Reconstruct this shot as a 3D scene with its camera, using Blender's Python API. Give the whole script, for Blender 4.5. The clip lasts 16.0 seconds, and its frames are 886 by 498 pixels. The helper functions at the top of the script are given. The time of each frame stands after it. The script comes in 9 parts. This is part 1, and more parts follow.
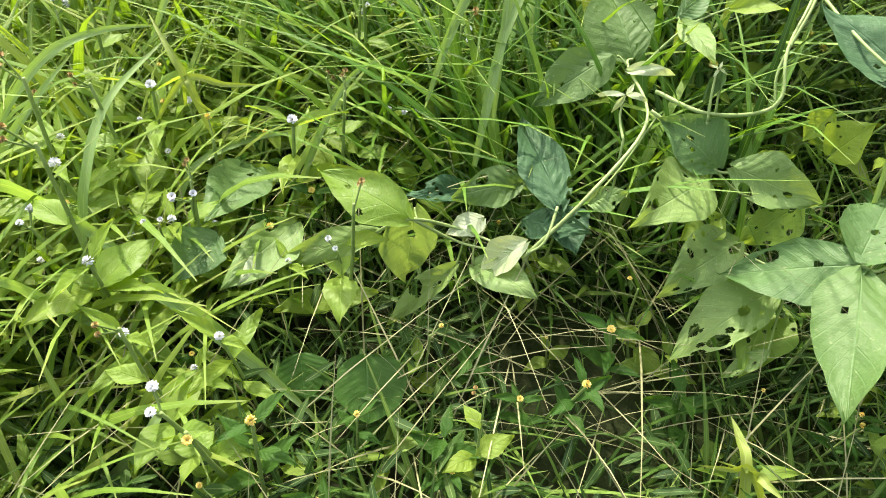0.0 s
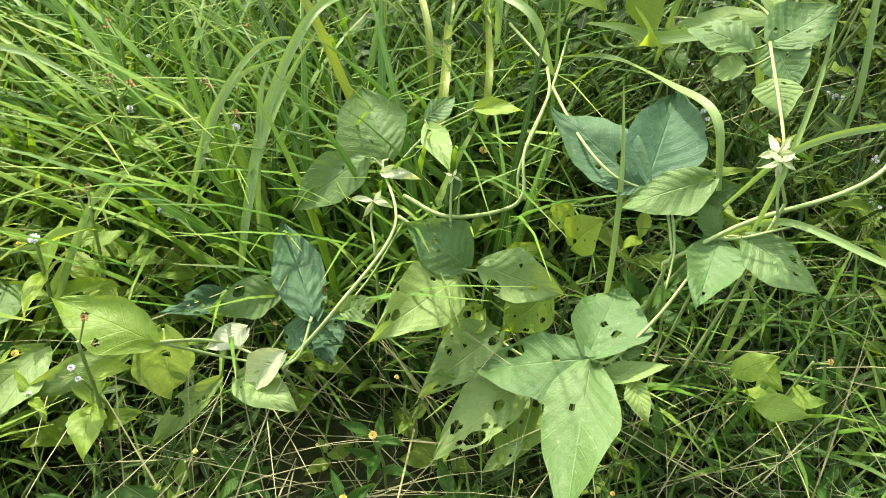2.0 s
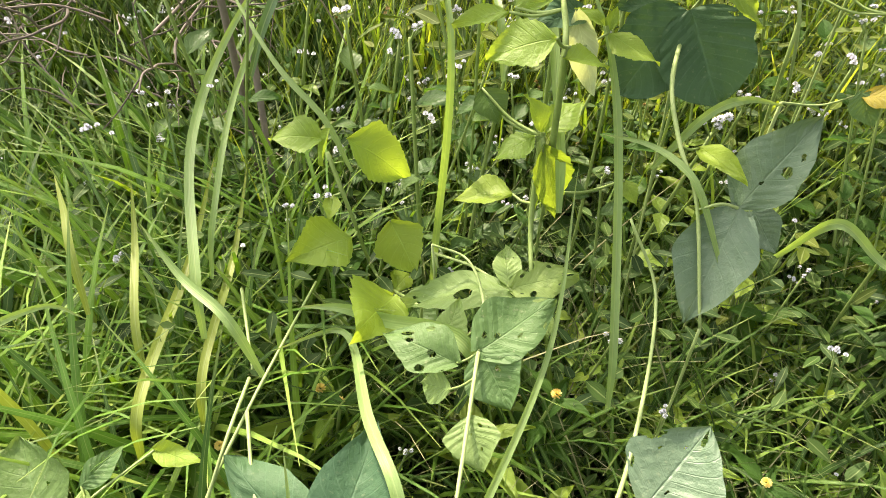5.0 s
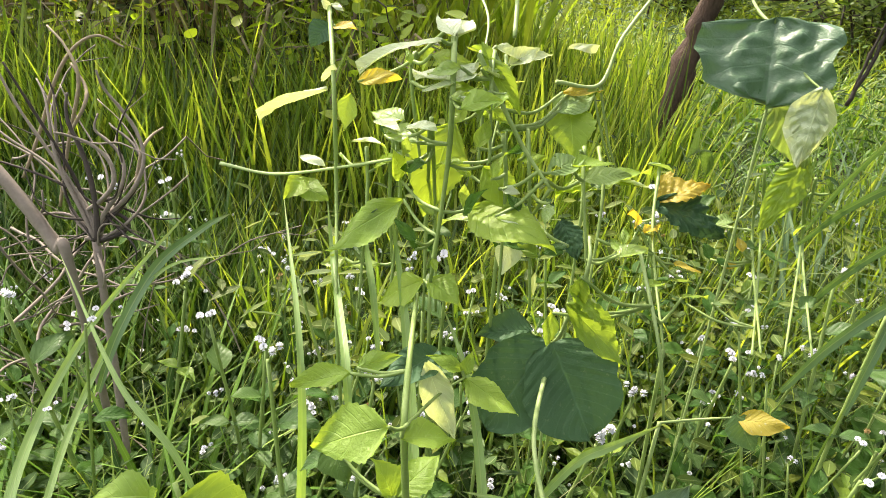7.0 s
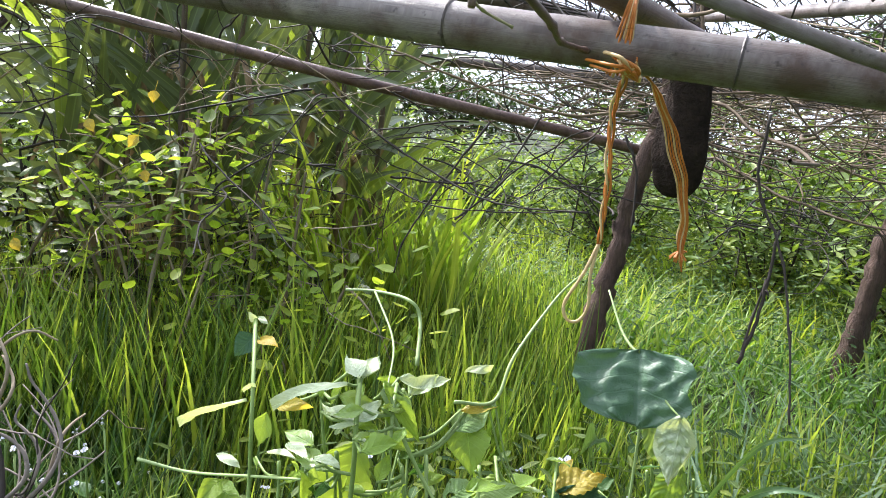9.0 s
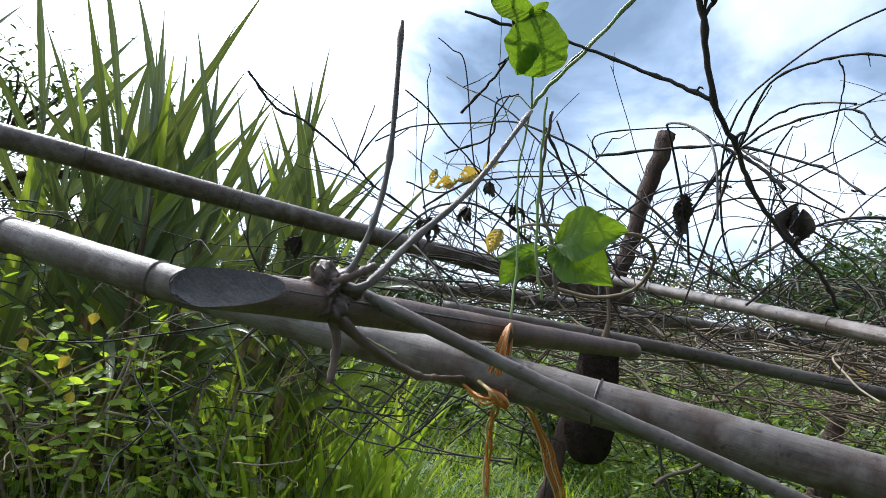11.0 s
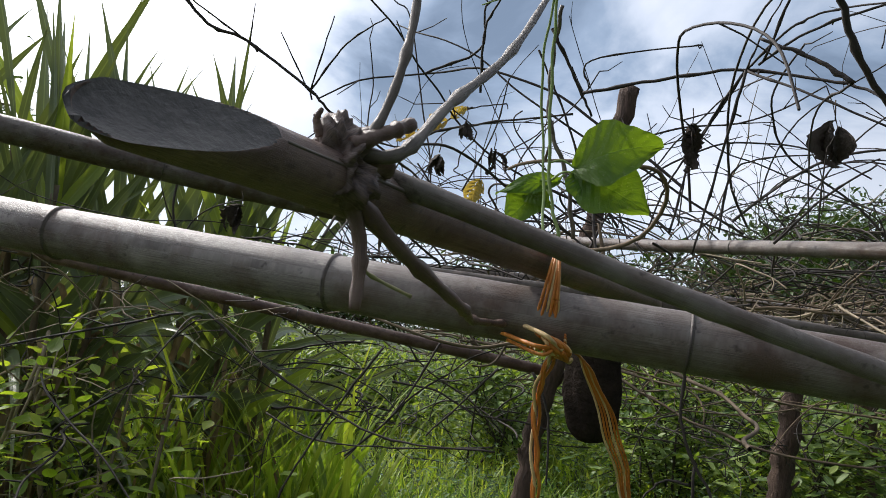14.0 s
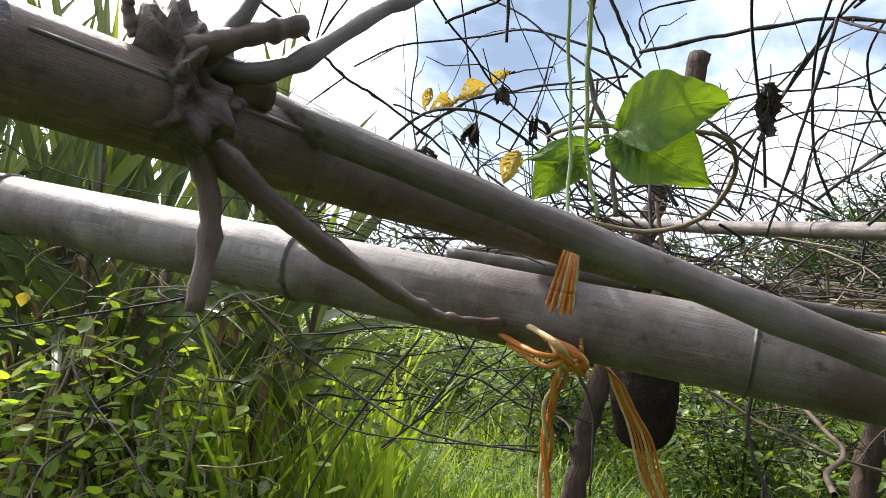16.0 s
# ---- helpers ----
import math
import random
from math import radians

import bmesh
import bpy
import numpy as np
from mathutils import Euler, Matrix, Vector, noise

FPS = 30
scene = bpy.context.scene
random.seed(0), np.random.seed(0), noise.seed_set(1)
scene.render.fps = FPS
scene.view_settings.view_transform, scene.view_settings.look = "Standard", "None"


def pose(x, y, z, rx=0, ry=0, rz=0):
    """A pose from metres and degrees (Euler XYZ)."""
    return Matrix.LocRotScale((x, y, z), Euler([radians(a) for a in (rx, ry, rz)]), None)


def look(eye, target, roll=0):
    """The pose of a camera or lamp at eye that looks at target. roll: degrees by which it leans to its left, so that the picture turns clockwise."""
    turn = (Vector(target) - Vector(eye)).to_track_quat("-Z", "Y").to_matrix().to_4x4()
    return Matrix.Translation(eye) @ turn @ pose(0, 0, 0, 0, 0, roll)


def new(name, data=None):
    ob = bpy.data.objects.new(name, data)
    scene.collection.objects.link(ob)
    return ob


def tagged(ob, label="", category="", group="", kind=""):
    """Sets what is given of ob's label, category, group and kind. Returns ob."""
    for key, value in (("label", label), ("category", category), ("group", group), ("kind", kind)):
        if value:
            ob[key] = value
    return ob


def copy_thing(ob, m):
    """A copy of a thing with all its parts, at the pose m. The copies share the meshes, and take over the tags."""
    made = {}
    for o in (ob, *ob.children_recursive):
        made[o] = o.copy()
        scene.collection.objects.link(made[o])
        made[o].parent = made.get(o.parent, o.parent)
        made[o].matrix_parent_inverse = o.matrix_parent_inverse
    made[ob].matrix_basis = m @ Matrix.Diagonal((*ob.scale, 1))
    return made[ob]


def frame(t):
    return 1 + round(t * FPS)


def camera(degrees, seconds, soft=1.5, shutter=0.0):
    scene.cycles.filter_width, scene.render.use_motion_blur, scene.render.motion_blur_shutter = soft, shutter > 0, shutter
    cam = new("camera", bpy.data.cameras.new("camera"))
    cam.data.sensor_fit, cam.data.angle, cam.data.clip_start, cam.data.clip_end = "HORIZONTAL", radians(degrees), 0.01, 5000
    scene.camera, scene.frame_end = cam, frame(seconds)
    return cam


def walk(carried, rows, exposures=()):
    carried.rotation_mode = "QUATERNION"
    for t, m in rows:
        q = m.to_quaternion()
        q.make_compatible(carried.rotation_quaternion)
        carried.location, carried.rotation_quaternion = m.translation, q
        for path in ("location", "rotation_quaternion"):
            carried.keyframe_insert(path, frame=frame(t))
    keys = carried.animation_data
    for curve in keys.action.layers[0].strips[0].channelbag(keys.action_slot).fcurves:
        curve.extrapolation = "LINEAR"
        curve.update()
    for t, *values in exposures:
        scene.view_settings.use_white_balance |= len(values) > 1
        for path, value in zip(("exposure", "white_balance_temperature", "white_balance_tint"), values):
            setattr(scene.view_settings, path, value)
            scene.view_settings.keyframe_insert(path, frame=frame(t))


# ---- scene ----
cam = camera(65.5, 16.0, 0.9)
PATH = [
    (0, (-0.34, -0.474, 0.657), (-0.728, 0.792, -0.842), 2.3),
    (0.5, (-0.295, -0.446, 0.688), (-0.638, 0.826, -0.817), 3.0),
    (1, (-0.265, -0.442, 0.71), (-0.527, 0.845, -0.798), 4.4),
    (1.5, (-0.257, -0.433, 0.718), (-0.453, 0.917, -0.744), 5.7),
    (2, (-0.225, -0.384, 0.72), (-0.336, 1.012, -0.708), 7.5),
    (2.5, (-0.192, -0.31, 0.717), (-0.264, 1.122, -0.677), 6.7),
    (3, (-0.169, -0.248, 0.733), (-0.138, 1.153, -0.694), 5.9),
    (3.5, (-0.156, -0.221, 0.753), (-0.089, 1.199, -0.654), 8.4),
    (3.7, (-0.154, -0.22, 0.759), (-0.068, 1.236, -0.61), 7.1),
    (5.8, (0.102, 0.036, 0.9), (-0.036, 1.55, -0.399), 0.6),
    (6, (0.106, 0.049, 0.903), (-0.031, 1.587, -0.369), 0.9),
    (6.5, (0.098, 0.073, 0.922), (0.05, 1.723, -0.207), 2.3),
    (7, (0.089, 0.072, 0.96), (0.147, 1.847, 0.039), 3.5),
    (7.5, (0.086, 0.07, 0.997), (0.235, 1.913, 0.236), 4.2),
    (8, (0.092, 0.062, 1.029), (0.297, 1.951, 0.403), 4.6),
    (8.5, (0.097, 0.051, 1.065), (0.319, 1.977, 0.577), 5.4),
    (9, (0.11, 0.038, 1.096), (0.311, 1.996, 0.741), 5.5),
    (9.5, (0.128, 0.02, 1.122), (0.292, 1.997, 0.869), 6.0),
    (10, (0.151, -0.007, 1.166), (0.326, 1.985, 1.11), 7.1),
    (10.2, (0.154, -0.018, 1.184), (0.352, 1.972, 1.178), 8.1),
    (12.3, (0.183, 0.002, 1.262), (0.476, 1.935, 1.685), 7.4),
    (12.5, (0.18, 0.018, 1.256), (0.483, 1.951, 1.672), 7.4),
    (13, (0.166, 0.074, 1.229), (0.521, 2.002, 1.626), 6.8),
    (13.5, (0.145, 0.146, 1.191), (0.565, 2.081, 1.473), 5.3),
    (14, (0.128, 0.2, 1.17), (0.577, 2.135, 1.4), 5.1),
    (14.5, (0.121, 0.218, 1.173), (0.583, 2.148, 1.423), 5.5),
    (15, (0.137, 0.246, 1.167), (0.582, 2.186, 1.365), 4.2),
    (15.5, (0.166, 0.279, 1.172), (0.554, 2.232, 1.361), 4.4),
    (16, (0.206, 0.309, 1.185), (0.472, 2.284, 1.346), 6.2),
]
walk(cam, [(t, look(eye, target, roll)) for t, eye, target, roll in PATH], [
    (0, 0.8, 7100, 7), (2.0, 0.85, 7200, 6), (3.0, 0.9, 7300, 8), (3.5, 0.95, 7500, 12), (5.8, 1.1, 7800, 16), (6.5, 1.38, 7800, 16), (7.0, 1.08, 7400, 14),
    (7.5, 0.7, 6800, 14), (8.0, 0.58, 6300, 16), (8.5, 0.72, 6000, 18), (9.0, 0.9, 6000, 17), (9.5, 1.0, 5900, 18), (10.0, 1.3, 5700, 16), (10.2, 1.2, 5700, 14), (12.3, -1.85, 6000, 9), (12.8, -1.8, 6000, 9),
    (13.5, -1.2, 6200, 11), (14.0, -0.45, 6300, 13), (15.0, -0.15, 6300, 13), (15.5, 0.0, 6300, 13), (16, 0.35, 6400, 14)])

# ---- sky and sun ----
SUN_AZ, SUN_EL = radians(32), radians(46)      # ahead and to the left
SUN_DIR = Vector((-math.sin(SUN_AZ) * math.cos(SUN_EL), math.cos(SUN_AZ) * math.cos(SUN_EL), math.sin(SUN_EL)))


def make_world():
    w = bpy.data.worlds.new("sky")
    scene.world = w
    w.use_nodes = True
    nt = w.node_tree
    nt.nodes.clear()
    N = lambda kind, **kw: setup(nt.nodes.new(kind), kw)
    L = nt.links.new
    out = N("ShaderNodeOutputWorld")
    bg = N("ShaderNodeBackground")
    sky = N("ShaderNodeTexSky", sky_type="NISHITA", sun_disc=False, sun_elevation=SUN_EL, sun_rotation=-SUN_AZ)
    geo = N("ShaderNodeTexCoord")
    sep = N("ShaderNodeSeparateXYZ")
    L(geo.outputs["Generated"], sep.inputs[0])
    # direction stretched toward the horizon, so that clouds lie in flat layers
    zz = N("ShaderNodeMath", operation="ADD")
    zz.inputs[1].default_value = 0.42
    za = N("ShaderNodeMath", operation="ABSOLUTE")
    L(sep.outputs[2], za.inputs[0])
    L(za.outputs[0], zz.inputs[0])
    dx, dy = N("ShaderNodeMath", operation="DIVIDE"), N("ShaderNodeMath", operation="DIVIDE")
    L(sep.outputs[0], dx.inputs[0]); L(zz.outputs[0], dx.inputs[1])
    L(sep.outputs[1], dy.inputs[0]); L(zz.outputs[0], dy.inputs[1])
    com = N("ShaderNodeCombineXYZ")
    L(dx.outputs[0], com.inputs[0]); L(dy.outputs[0], com.inputs[1])
    big = N("ShaderNodeTexNoise")
    big.inputs["Scale"].default_value, big.inputs["Detail"].default_value = CLOUD_SCALE, 7
    big.inputs["Roughness"].default_value = 0.53
    big.inputs["Distortion"].default_value = 0.35
    off = N("ShaderNodeVectorMath", operation="ADD")
    off.inputs[1].default_value = CLOUD_OFFSET
    L(com.outputs[0], off.inputs[0]); L(off.outputs[0], big.inputs["Vector"])
    ramp = N("ShaderNodeValToRGB")
    e = ramp.color_ramp.elements
    e[0].position, e[0].color = 0.27, (0.22, 0.31, 0.42, 1)
    e[1].position, e[1].color = 0.66, (1.35, 1.4, 1.5, 1)
    for pos, col in ((0.38, (0.27, 0.36, 0.48, 1)), (0.45, (0.47, 0.6, 0.77, 1)), (0.53, (0.95, 1.05, 1.18, 1))):
        k = e.new(pos)
        k.color = col
    # a thicker bank of cloud to the right of the sun
    bank = N("ShaderNodeVectorMath", operation="DOT_PRODUCT")
    bank.inputs[1].default_value = (0.37, 0.83, 0.41)
    L(geo.outputs["Generated"], bank.inputs[0])
    deep = N("ShaderNodeMapRange", interpolation_type="SMOOTHSTEP")
    deep.inputs["From Min"].default_value, deep.inputs["From Max"].default_value = 0.88, 0.99
    deep.inputs["To Min"].default_value, deep.inputs["To Max"].default_value = 0.06, 0.015
    L(bank.outputs["Value"], deep.inputs["Value"])
    fac = N("ShaderNodeMath", operation="ADD")
    L(big.outputs["Fac"], fac.inputs[0]); L(deep.outputs[0], fac.inputs[1])
    L(fac.outputs[0], ramp.inputs[0])
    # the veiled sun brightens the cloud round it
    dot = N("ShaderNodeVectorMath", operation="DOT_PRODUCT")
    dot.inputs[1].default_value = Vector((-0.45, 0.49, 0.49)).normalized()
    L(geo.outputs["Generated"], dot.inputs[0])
    glow = N("ShaderNodeMapRange", interpolation_type="SMOOTHERSTEP")
    glow.inputs["From Min"].default_value, glow.inputs["From Max"].default_value = 0.69, 0.98
    glow.inputs["To Max"].default_value = 2.8
    L(dot.outputs["Value"], glow.inputs["Value"])
    tint = N("ShaderNodeMix", data_type="RGBA", blend_type="ADD")
    tint.inputs["Factor"].default_value = 1.0
    gl = N("ShaderNodeVectorMath", operation="SCALE")
    gl.inputs[0].default_value = (1.0, 0.97, 0.92)
    L(glow.outputs[0], gl.inputs["Scale"])
    L(gl.outputs[0], tint.inputs[7])
    # pale band low down
    low = N("ShaderNodeMapRange")
    low.inputs["From Min"].default_value, low.inputs["From Max"].default_value = 0.02, 0.34
    low.inputs["To Min"].default_value, low.inputs["To Max"].default_value = 0.75, 0.0
    L(sep.outputs[2], low.inputs["Value"])
    pale = N("ShaderNodeMix", data_type="RGBA")
    pale.inputs[7].default_value = (1.1, 1.2, 1.32, 1)
    L(low.outputs[0], pale.inputs["Factor"]); L(ramp.outputs[0], pale.inputs[6]); L(pale.outputs[2], tint.inputs[6])
    # a little clear sky between
    both = N("ShaderNodeMix", data_type="RGBA", blend_type="ADD")
    both.inputs["Factor"].default_value = 1.0
    dim = N("ShaderNodeVectorMath", operation="SCALE")
    dim.inputs["Scale"].default_value = 0.03
    L(sky.outputs[0], dim.inputs[0])
    # unseen sky away from the sun dimmed, so less light fills the shade
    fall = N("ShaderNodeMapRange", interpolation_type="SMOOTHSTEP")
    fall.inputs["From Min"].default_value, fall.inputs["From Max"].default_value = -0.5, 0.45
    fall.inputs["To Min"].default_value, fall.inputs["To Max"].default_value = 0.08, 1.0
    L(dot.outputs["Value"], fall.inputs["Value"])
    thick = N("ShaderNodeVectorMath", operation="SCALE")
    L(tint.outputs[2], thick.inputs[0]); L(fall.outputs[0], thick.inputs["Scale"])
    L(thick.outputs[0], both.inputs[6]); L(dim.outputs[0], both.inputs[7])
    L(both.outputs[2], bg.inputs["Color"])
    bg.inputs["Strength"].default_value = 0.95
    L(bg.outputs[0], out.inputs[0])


CLOUD_SCALE, CLOUD_OFFSET = 2.3, (1.2, 5.1, 0.0)


def setup(node, kw):
    for k, v in kw.items():
        setattr(node, k, v)
    return node


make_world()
lamp = bpy.data.lights.new("sun", "SUN")
lamp.energy, lamp.angle, lamp.color = 5.0, radians(2.2), (1.0, 0.95, 0.86)
sun = new("sun", lamp)
sun.matrix_basis = look(SUN_DIR * 30, (0, 0, 0))


# ---- materials ----
class Nodes:
    """A short hand for building one node material."""

    def __init__(self, name):
        self.mat = bpy.data.materials.new(name)
        self.mat.use_nodes = True
        self.nt = self.mat.node_tree
        self.nt.nodes.clear()

    def n(self, kind, **kw):
        return setup(self.nt.nodes.new(kind), kw)

    def link(self, a, b):
        self.nt.links.new(a, b)

    def put(self, sock, v):
        if hasattr(v, "links"):
            self.link(v, sock)
        else:
            sock.default_value = v

    def math(self, op, a, b=0.0, c=0.0):
        m = self.n("ShaderNodeMath", operation=op)
        for i, v in enumerate((a, b, c)):
            self.put(m.inputs[i], v)
        return m.outputs[0]

    def rng(self, v, a, b, c=0.0, d=1.0):
        m = self.n("ShaderNodeMapRange")
        self.put(m.inputs["Value"], v)
        for k, x in (("From Min", a), ("From Max", b), ("To Min", c), ("To Max", d)):
            m.inputs[k].default_value = x
        return m.outputs[0]

    def noise(self, scale, detail=4.0, vec=None, rough=0.55):
        t = self.n("ShaderNodeTexNoise")
        t.inputs["Scale"].default_value, t.inputs["Detail"].default_value = scale, detail
        t.inputs["Roughness"].default_value = rough
        if vec is not None:
            self.link(vec, t.inputs["Vector"])
        return t.outputs["Fac"]

    def coords(self, which="Object", scale=(1, 1, 1)):
        c = self.n("ShaderNodeTexCoord")
        m = self.n("ShaderNodeMapping")
        m.inputs["Scale"].default_value = scale
        self.link(c.outputs[which], m.inputs["Vector"])
        return m.outputs[0]

    def mix(self, fac, a, b, blend="MIX"):
        m = self.n("ShaderNodeMix", data_type="RGBA", blend_type=blend)
        self.put(m.inputs["Factor"], fac)
        self.put(m.inputs[6], a if hasattr(a, "links") else (*a, 1))
        self.put(m.inputs[7], b if hasattr(b, "links") else (*b, 1))
        return m.outputs[2]

    def bump(self, height, strength=0.4, dist=0.002):
        b = self.n("ShaderNodeBump")
        b.inputs["Strength"].default_value, b.inputs["Distance"].default_value = strength, dist
        self.link(height, b.inputs["Height"])
        return b.outputs[0]

    def surface(self, color, rough=0.6, normal=None, metal=0.0, spec=0.5, through_light=0.0, back=None):
        p = self.n("ShaderNodeBsdfPrincipled")
        self.put(p.inputs["Base Color"], color if hasattr(color, "links") else (*color, 1))
        self.put(p.inputs["Roughness"], rough)
        p.inputs["Metallic"].default_value = metal
        p.inputs["Specular IOR Level"].default_value = spec
        if normal is not None:
            self.link(normal, p.inputs["Normal"])
        end = p.outputs[0]
        if through_light:
            t = self.n("ShaderNodeBsdfTranslucent")
            self.put(t.inputs["Color"], back if back is not None else color)
            if normal is not None:
                self.link(normal, t.inputs["Normal"])
            m = self.n("ShaderNodeMixShader")
            m.inputs[0].default_value = through_light
            self.link(end, m.inputs[1]); self.link(t.outputs[0], m.inputs[2])
            end = m.outputs[0]
        o = self.n("ShaderNodeOutputMaterial")
        self.link(end, o.inputs["Surface"])
        return self.mat


def mat_leaf(name, dark, light, yellow, rough=0.42, veins=8.0, vein_gain=0.35, through_light=0.38, spots=0.3, pucker=0.6, spec=0.32):
    """A broad leaf: blade colour, paler midrib and side veins from the leaf's own coordinates, spots, puckered relief."""
    m = Nodes(name)
    uv = m.n("ShaderNodeUVMap")
    sep = m.n("ShaderNodeSeparateXYZ")
    m.link(uv.outputs[0], sep.inputs[0])
    u, v = sep.outputs[0], m.math("ABSOLUTE", m.math("SUBTRACT", sep.outputs[1], 0.5))
    rib = m.rng(v, 0.0, 0.02, 1.0, 0.0)
    phase = m.math("FRACT", m.math("MULTIPLY", m.math("SUBTRACT", u, m.math("MULTIPLY", v, 0.55)), veins))
    side = m.rng(m.math("ABSOLUTE", m.math("SUBTRACT", phase, 0.5)), 0.0, 0.07, 0.5, 0.0)
    vein = m.math("MAXIMUM", rib, side)
    info = m.n("ShaderNodeObjectInfo")
    obj = m.coords("Object")
    big = m.rng(m.noise(26, 3, obj), 0.3, 0.7)
    base = m.mix(big, dark, light)
    base = m.mix(m.math("MULTIPLY", m.rng(info.outputs["Random"], 0.25, 1.0), 0.5), base, yellow)
    base = m.mix(m.math("MULTIPLY", vein, vein_gain), base, tuple(min(1, c * 1.7 + 0.05) for c in light))
    fine = m.rng(m.noise(240, 3, obj), 0.62, 0.72)
    base = m.mix(m.math("MULTIPLY", fine, spots), base, (0.42, 0.43, 0.25))
    h = m.math("ADD", m.math("MULTIPLY", vein, -0.55), m.math("MULTIPLY", m.math("ABSOLUTE", m.math("SUBTRACT", phase, 0.5)), -pucker))
    h = m.math("ADD", h, m.math("MULTIPLY", m.noise(170, 5, obj, 0.65), 1.3))
    h = m.math("ADD", h, m.math("MULTIPLY", m.noise(48, 2, obj), 1.2))
    nrm = m.bump(h, 0.7, 0.0014)
    rgh = m.rng(m.noise(60, 3, obj), 0.3, 0.7, rough - 0.08, rough + 0.14)
    back = m.mix(0.55, base, yellow)
    back = m.mix(1.0, back, (2.2, 2.1, 1.1), "MULTIPLY")
    return m.surface(base, rgh, nrm, spec=spec, through_light=through_light, back=back)


def mat_grass(name, stops, through_light=0.3, rough=0.42, spec=0.4):
    """Many blades in one mesh: each blade has its own shade, paler along the length."""
    m = Nodes(name)
    geo = m.n("ShaderNodeNewGeometry")
    ramp = m.n("ShaderNodeValToRGB")
    e = ramp.color_ramp.elements
    e[0].position, e[0].color = 0.0, (*stops[0], 1)
    e[1].position, e[1].color = 1.0, (*stops[-1], 1)
    for i, c in enumerate(stops[1:-1]):
        k = e.new((i + 1) / (len(stops) - 1))
        k.color = (*c, 1)
    m.link(geo.outputs["Random Per Island"], ramp.inputs[0])
    obj = m.coords("Object")
    col = m.mix(m.rng(m.noise(9, 3, obj), 0.3, 0.75, 0.0, 0.45), ramp.outputs[0], stops[len(stops) // 2])
    uv = m.n("ShaderNodeUVMap")
    sep = m.n("ShaderNodeSeparateXYZ")
    m.link(uv.outputs[0], sep.inputs[0])
    line = m.math("FRACT", m.math("MULTIPLY", sep.outputs[1], 7.0))
    nrm = m.bump(m.math("ABSOLUTE", m.math("SUBTRACT", line, 0.5)), 0.4, 0.0008)
    rib = m.rng(m.math("ABSOLUTE", m.math("SUBTRACT", sep.outputs[1], 0.5)), 0.0, 0.07, 0.3, 0.0)
    col = m.mix(rib, col, (0.42, 0.5, 0.22))
    tip = m.rng(sep.outputs[0], 0.85, 1.0, 0.0, 0.28)
    col = m.mix(tip, col, (0.36, 0.33, 0.12))
    back = m.mix(1.0, col, (1.9, 1.9, 0.62), "MULTIPLY")
    return m.surface(col, rough, nrm, spec=spec, through_light=through_light, back=back)


def mat_plain(name, a, b, scale=40, rough=0.6, bump=0.4, dist=0.002, spec=0.4, stretch=(1, 1, 1), island=0.0, through_light=0.0):
    """Two shades broken up at two sizes, with fine relief."""
    m = Nodes(name)
    obj = m.coords("Object", stretch)
    f = m.math("ADD", m.math("MULTIPLY", m.rng(m.noise(scale, 5, obj), 0.28, 0.72), 0.65), m.math("MULTIPLY", m.rng(m.noise(scale * 6, 3, obj), 0.3, 0.7), 0.35))
    if island:
        g = m.n("ShaderNodeNewGeometry")
        f = m.math("ADD", m.math("MULTIPLY", f, 1 - island), m.math("MULTIPLY", g.outputs["Random Per Island"], island))
    nrm = m.bump(m.noise(scale * 3, 5, obj, 0.65), bump, dist)
    return m.surface(m.mix(f, a, b), rough, nrm, spec=spec, through_light=through_light)


def mat_bamboo(name, pale, brown, grime):
    """Weathered cane: long fibres, grey patches, dark specks."""
    m = Nodes(name)
    uv = m.n("ShaderNodeUVMap")
    mp = m.n("ShaderNodeMapping")
    mp.inputs["Scale"].default_value = (6, 60, 1)
    m.link(uv.outputs[0], mp.inputs["Vector"])
    fib = m.noise(3.0, 5, mp.outputs[0], 0.7)
    obj = m.coords("Object")
    big = m.rng(m.math("ADD", m.math("MULTIPLY", m.noise(19, 6, obj, 0.68), 0.6), m.math("MULTIPLY", m.noise(3.2, 3, obj), 0.4)), 0.42, 0.58)
    col = m.mix(big, pale, brown)
    col = m.mix(m.rng(fib, 0.40, 0.66, 0.0, 0.8), col, grime)
    speck = m.rng(m.noise(90, 3, obj), 0.62, 0.72, 0.0, 0.75)
    col = m.mix(speck, col, grime)
    pale2 = m.rng(m.noise(22, 5, obj), 0.6, 0.78, 0.0, 0.5)
    col = m.mix(pale2, col, tuple(min(0.5, c * 1.5) for c in pale))
    nrm = m.bump(m.math("ADD", fib, m.math("MULTIPLY", m.noise(150, 3, obj), 0.5)), 0.5, 0.0012)
    return m.surface(col, m.rng(fib, 0.3, 0.7, 0.34, 0.56), nrm, spec=0.45)


def mat_soil():
    m = Nodes("soil")
    obj = m.coords("Object")
    f = m.rng(m.noise(7, 6, obj), 0.3, 0.7)
    # dark soil taken close to black, to paint the shaded gaps between blades
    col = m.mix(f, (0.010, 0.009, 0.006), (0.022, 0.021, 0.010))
    far = m.rng(m.noise(1.3, 5, obj), 0.35, 0.65)
    col = m.mix(m.math("MULTIPLY", far, 0.7), col, (0.06, 0.095, 0.022))
    nrm = m.bump(m.noise(60, 6, obj, 0.7), 0.9, 0.01)
    return m.surface(col, 0.9, nrm, spec=0.2)


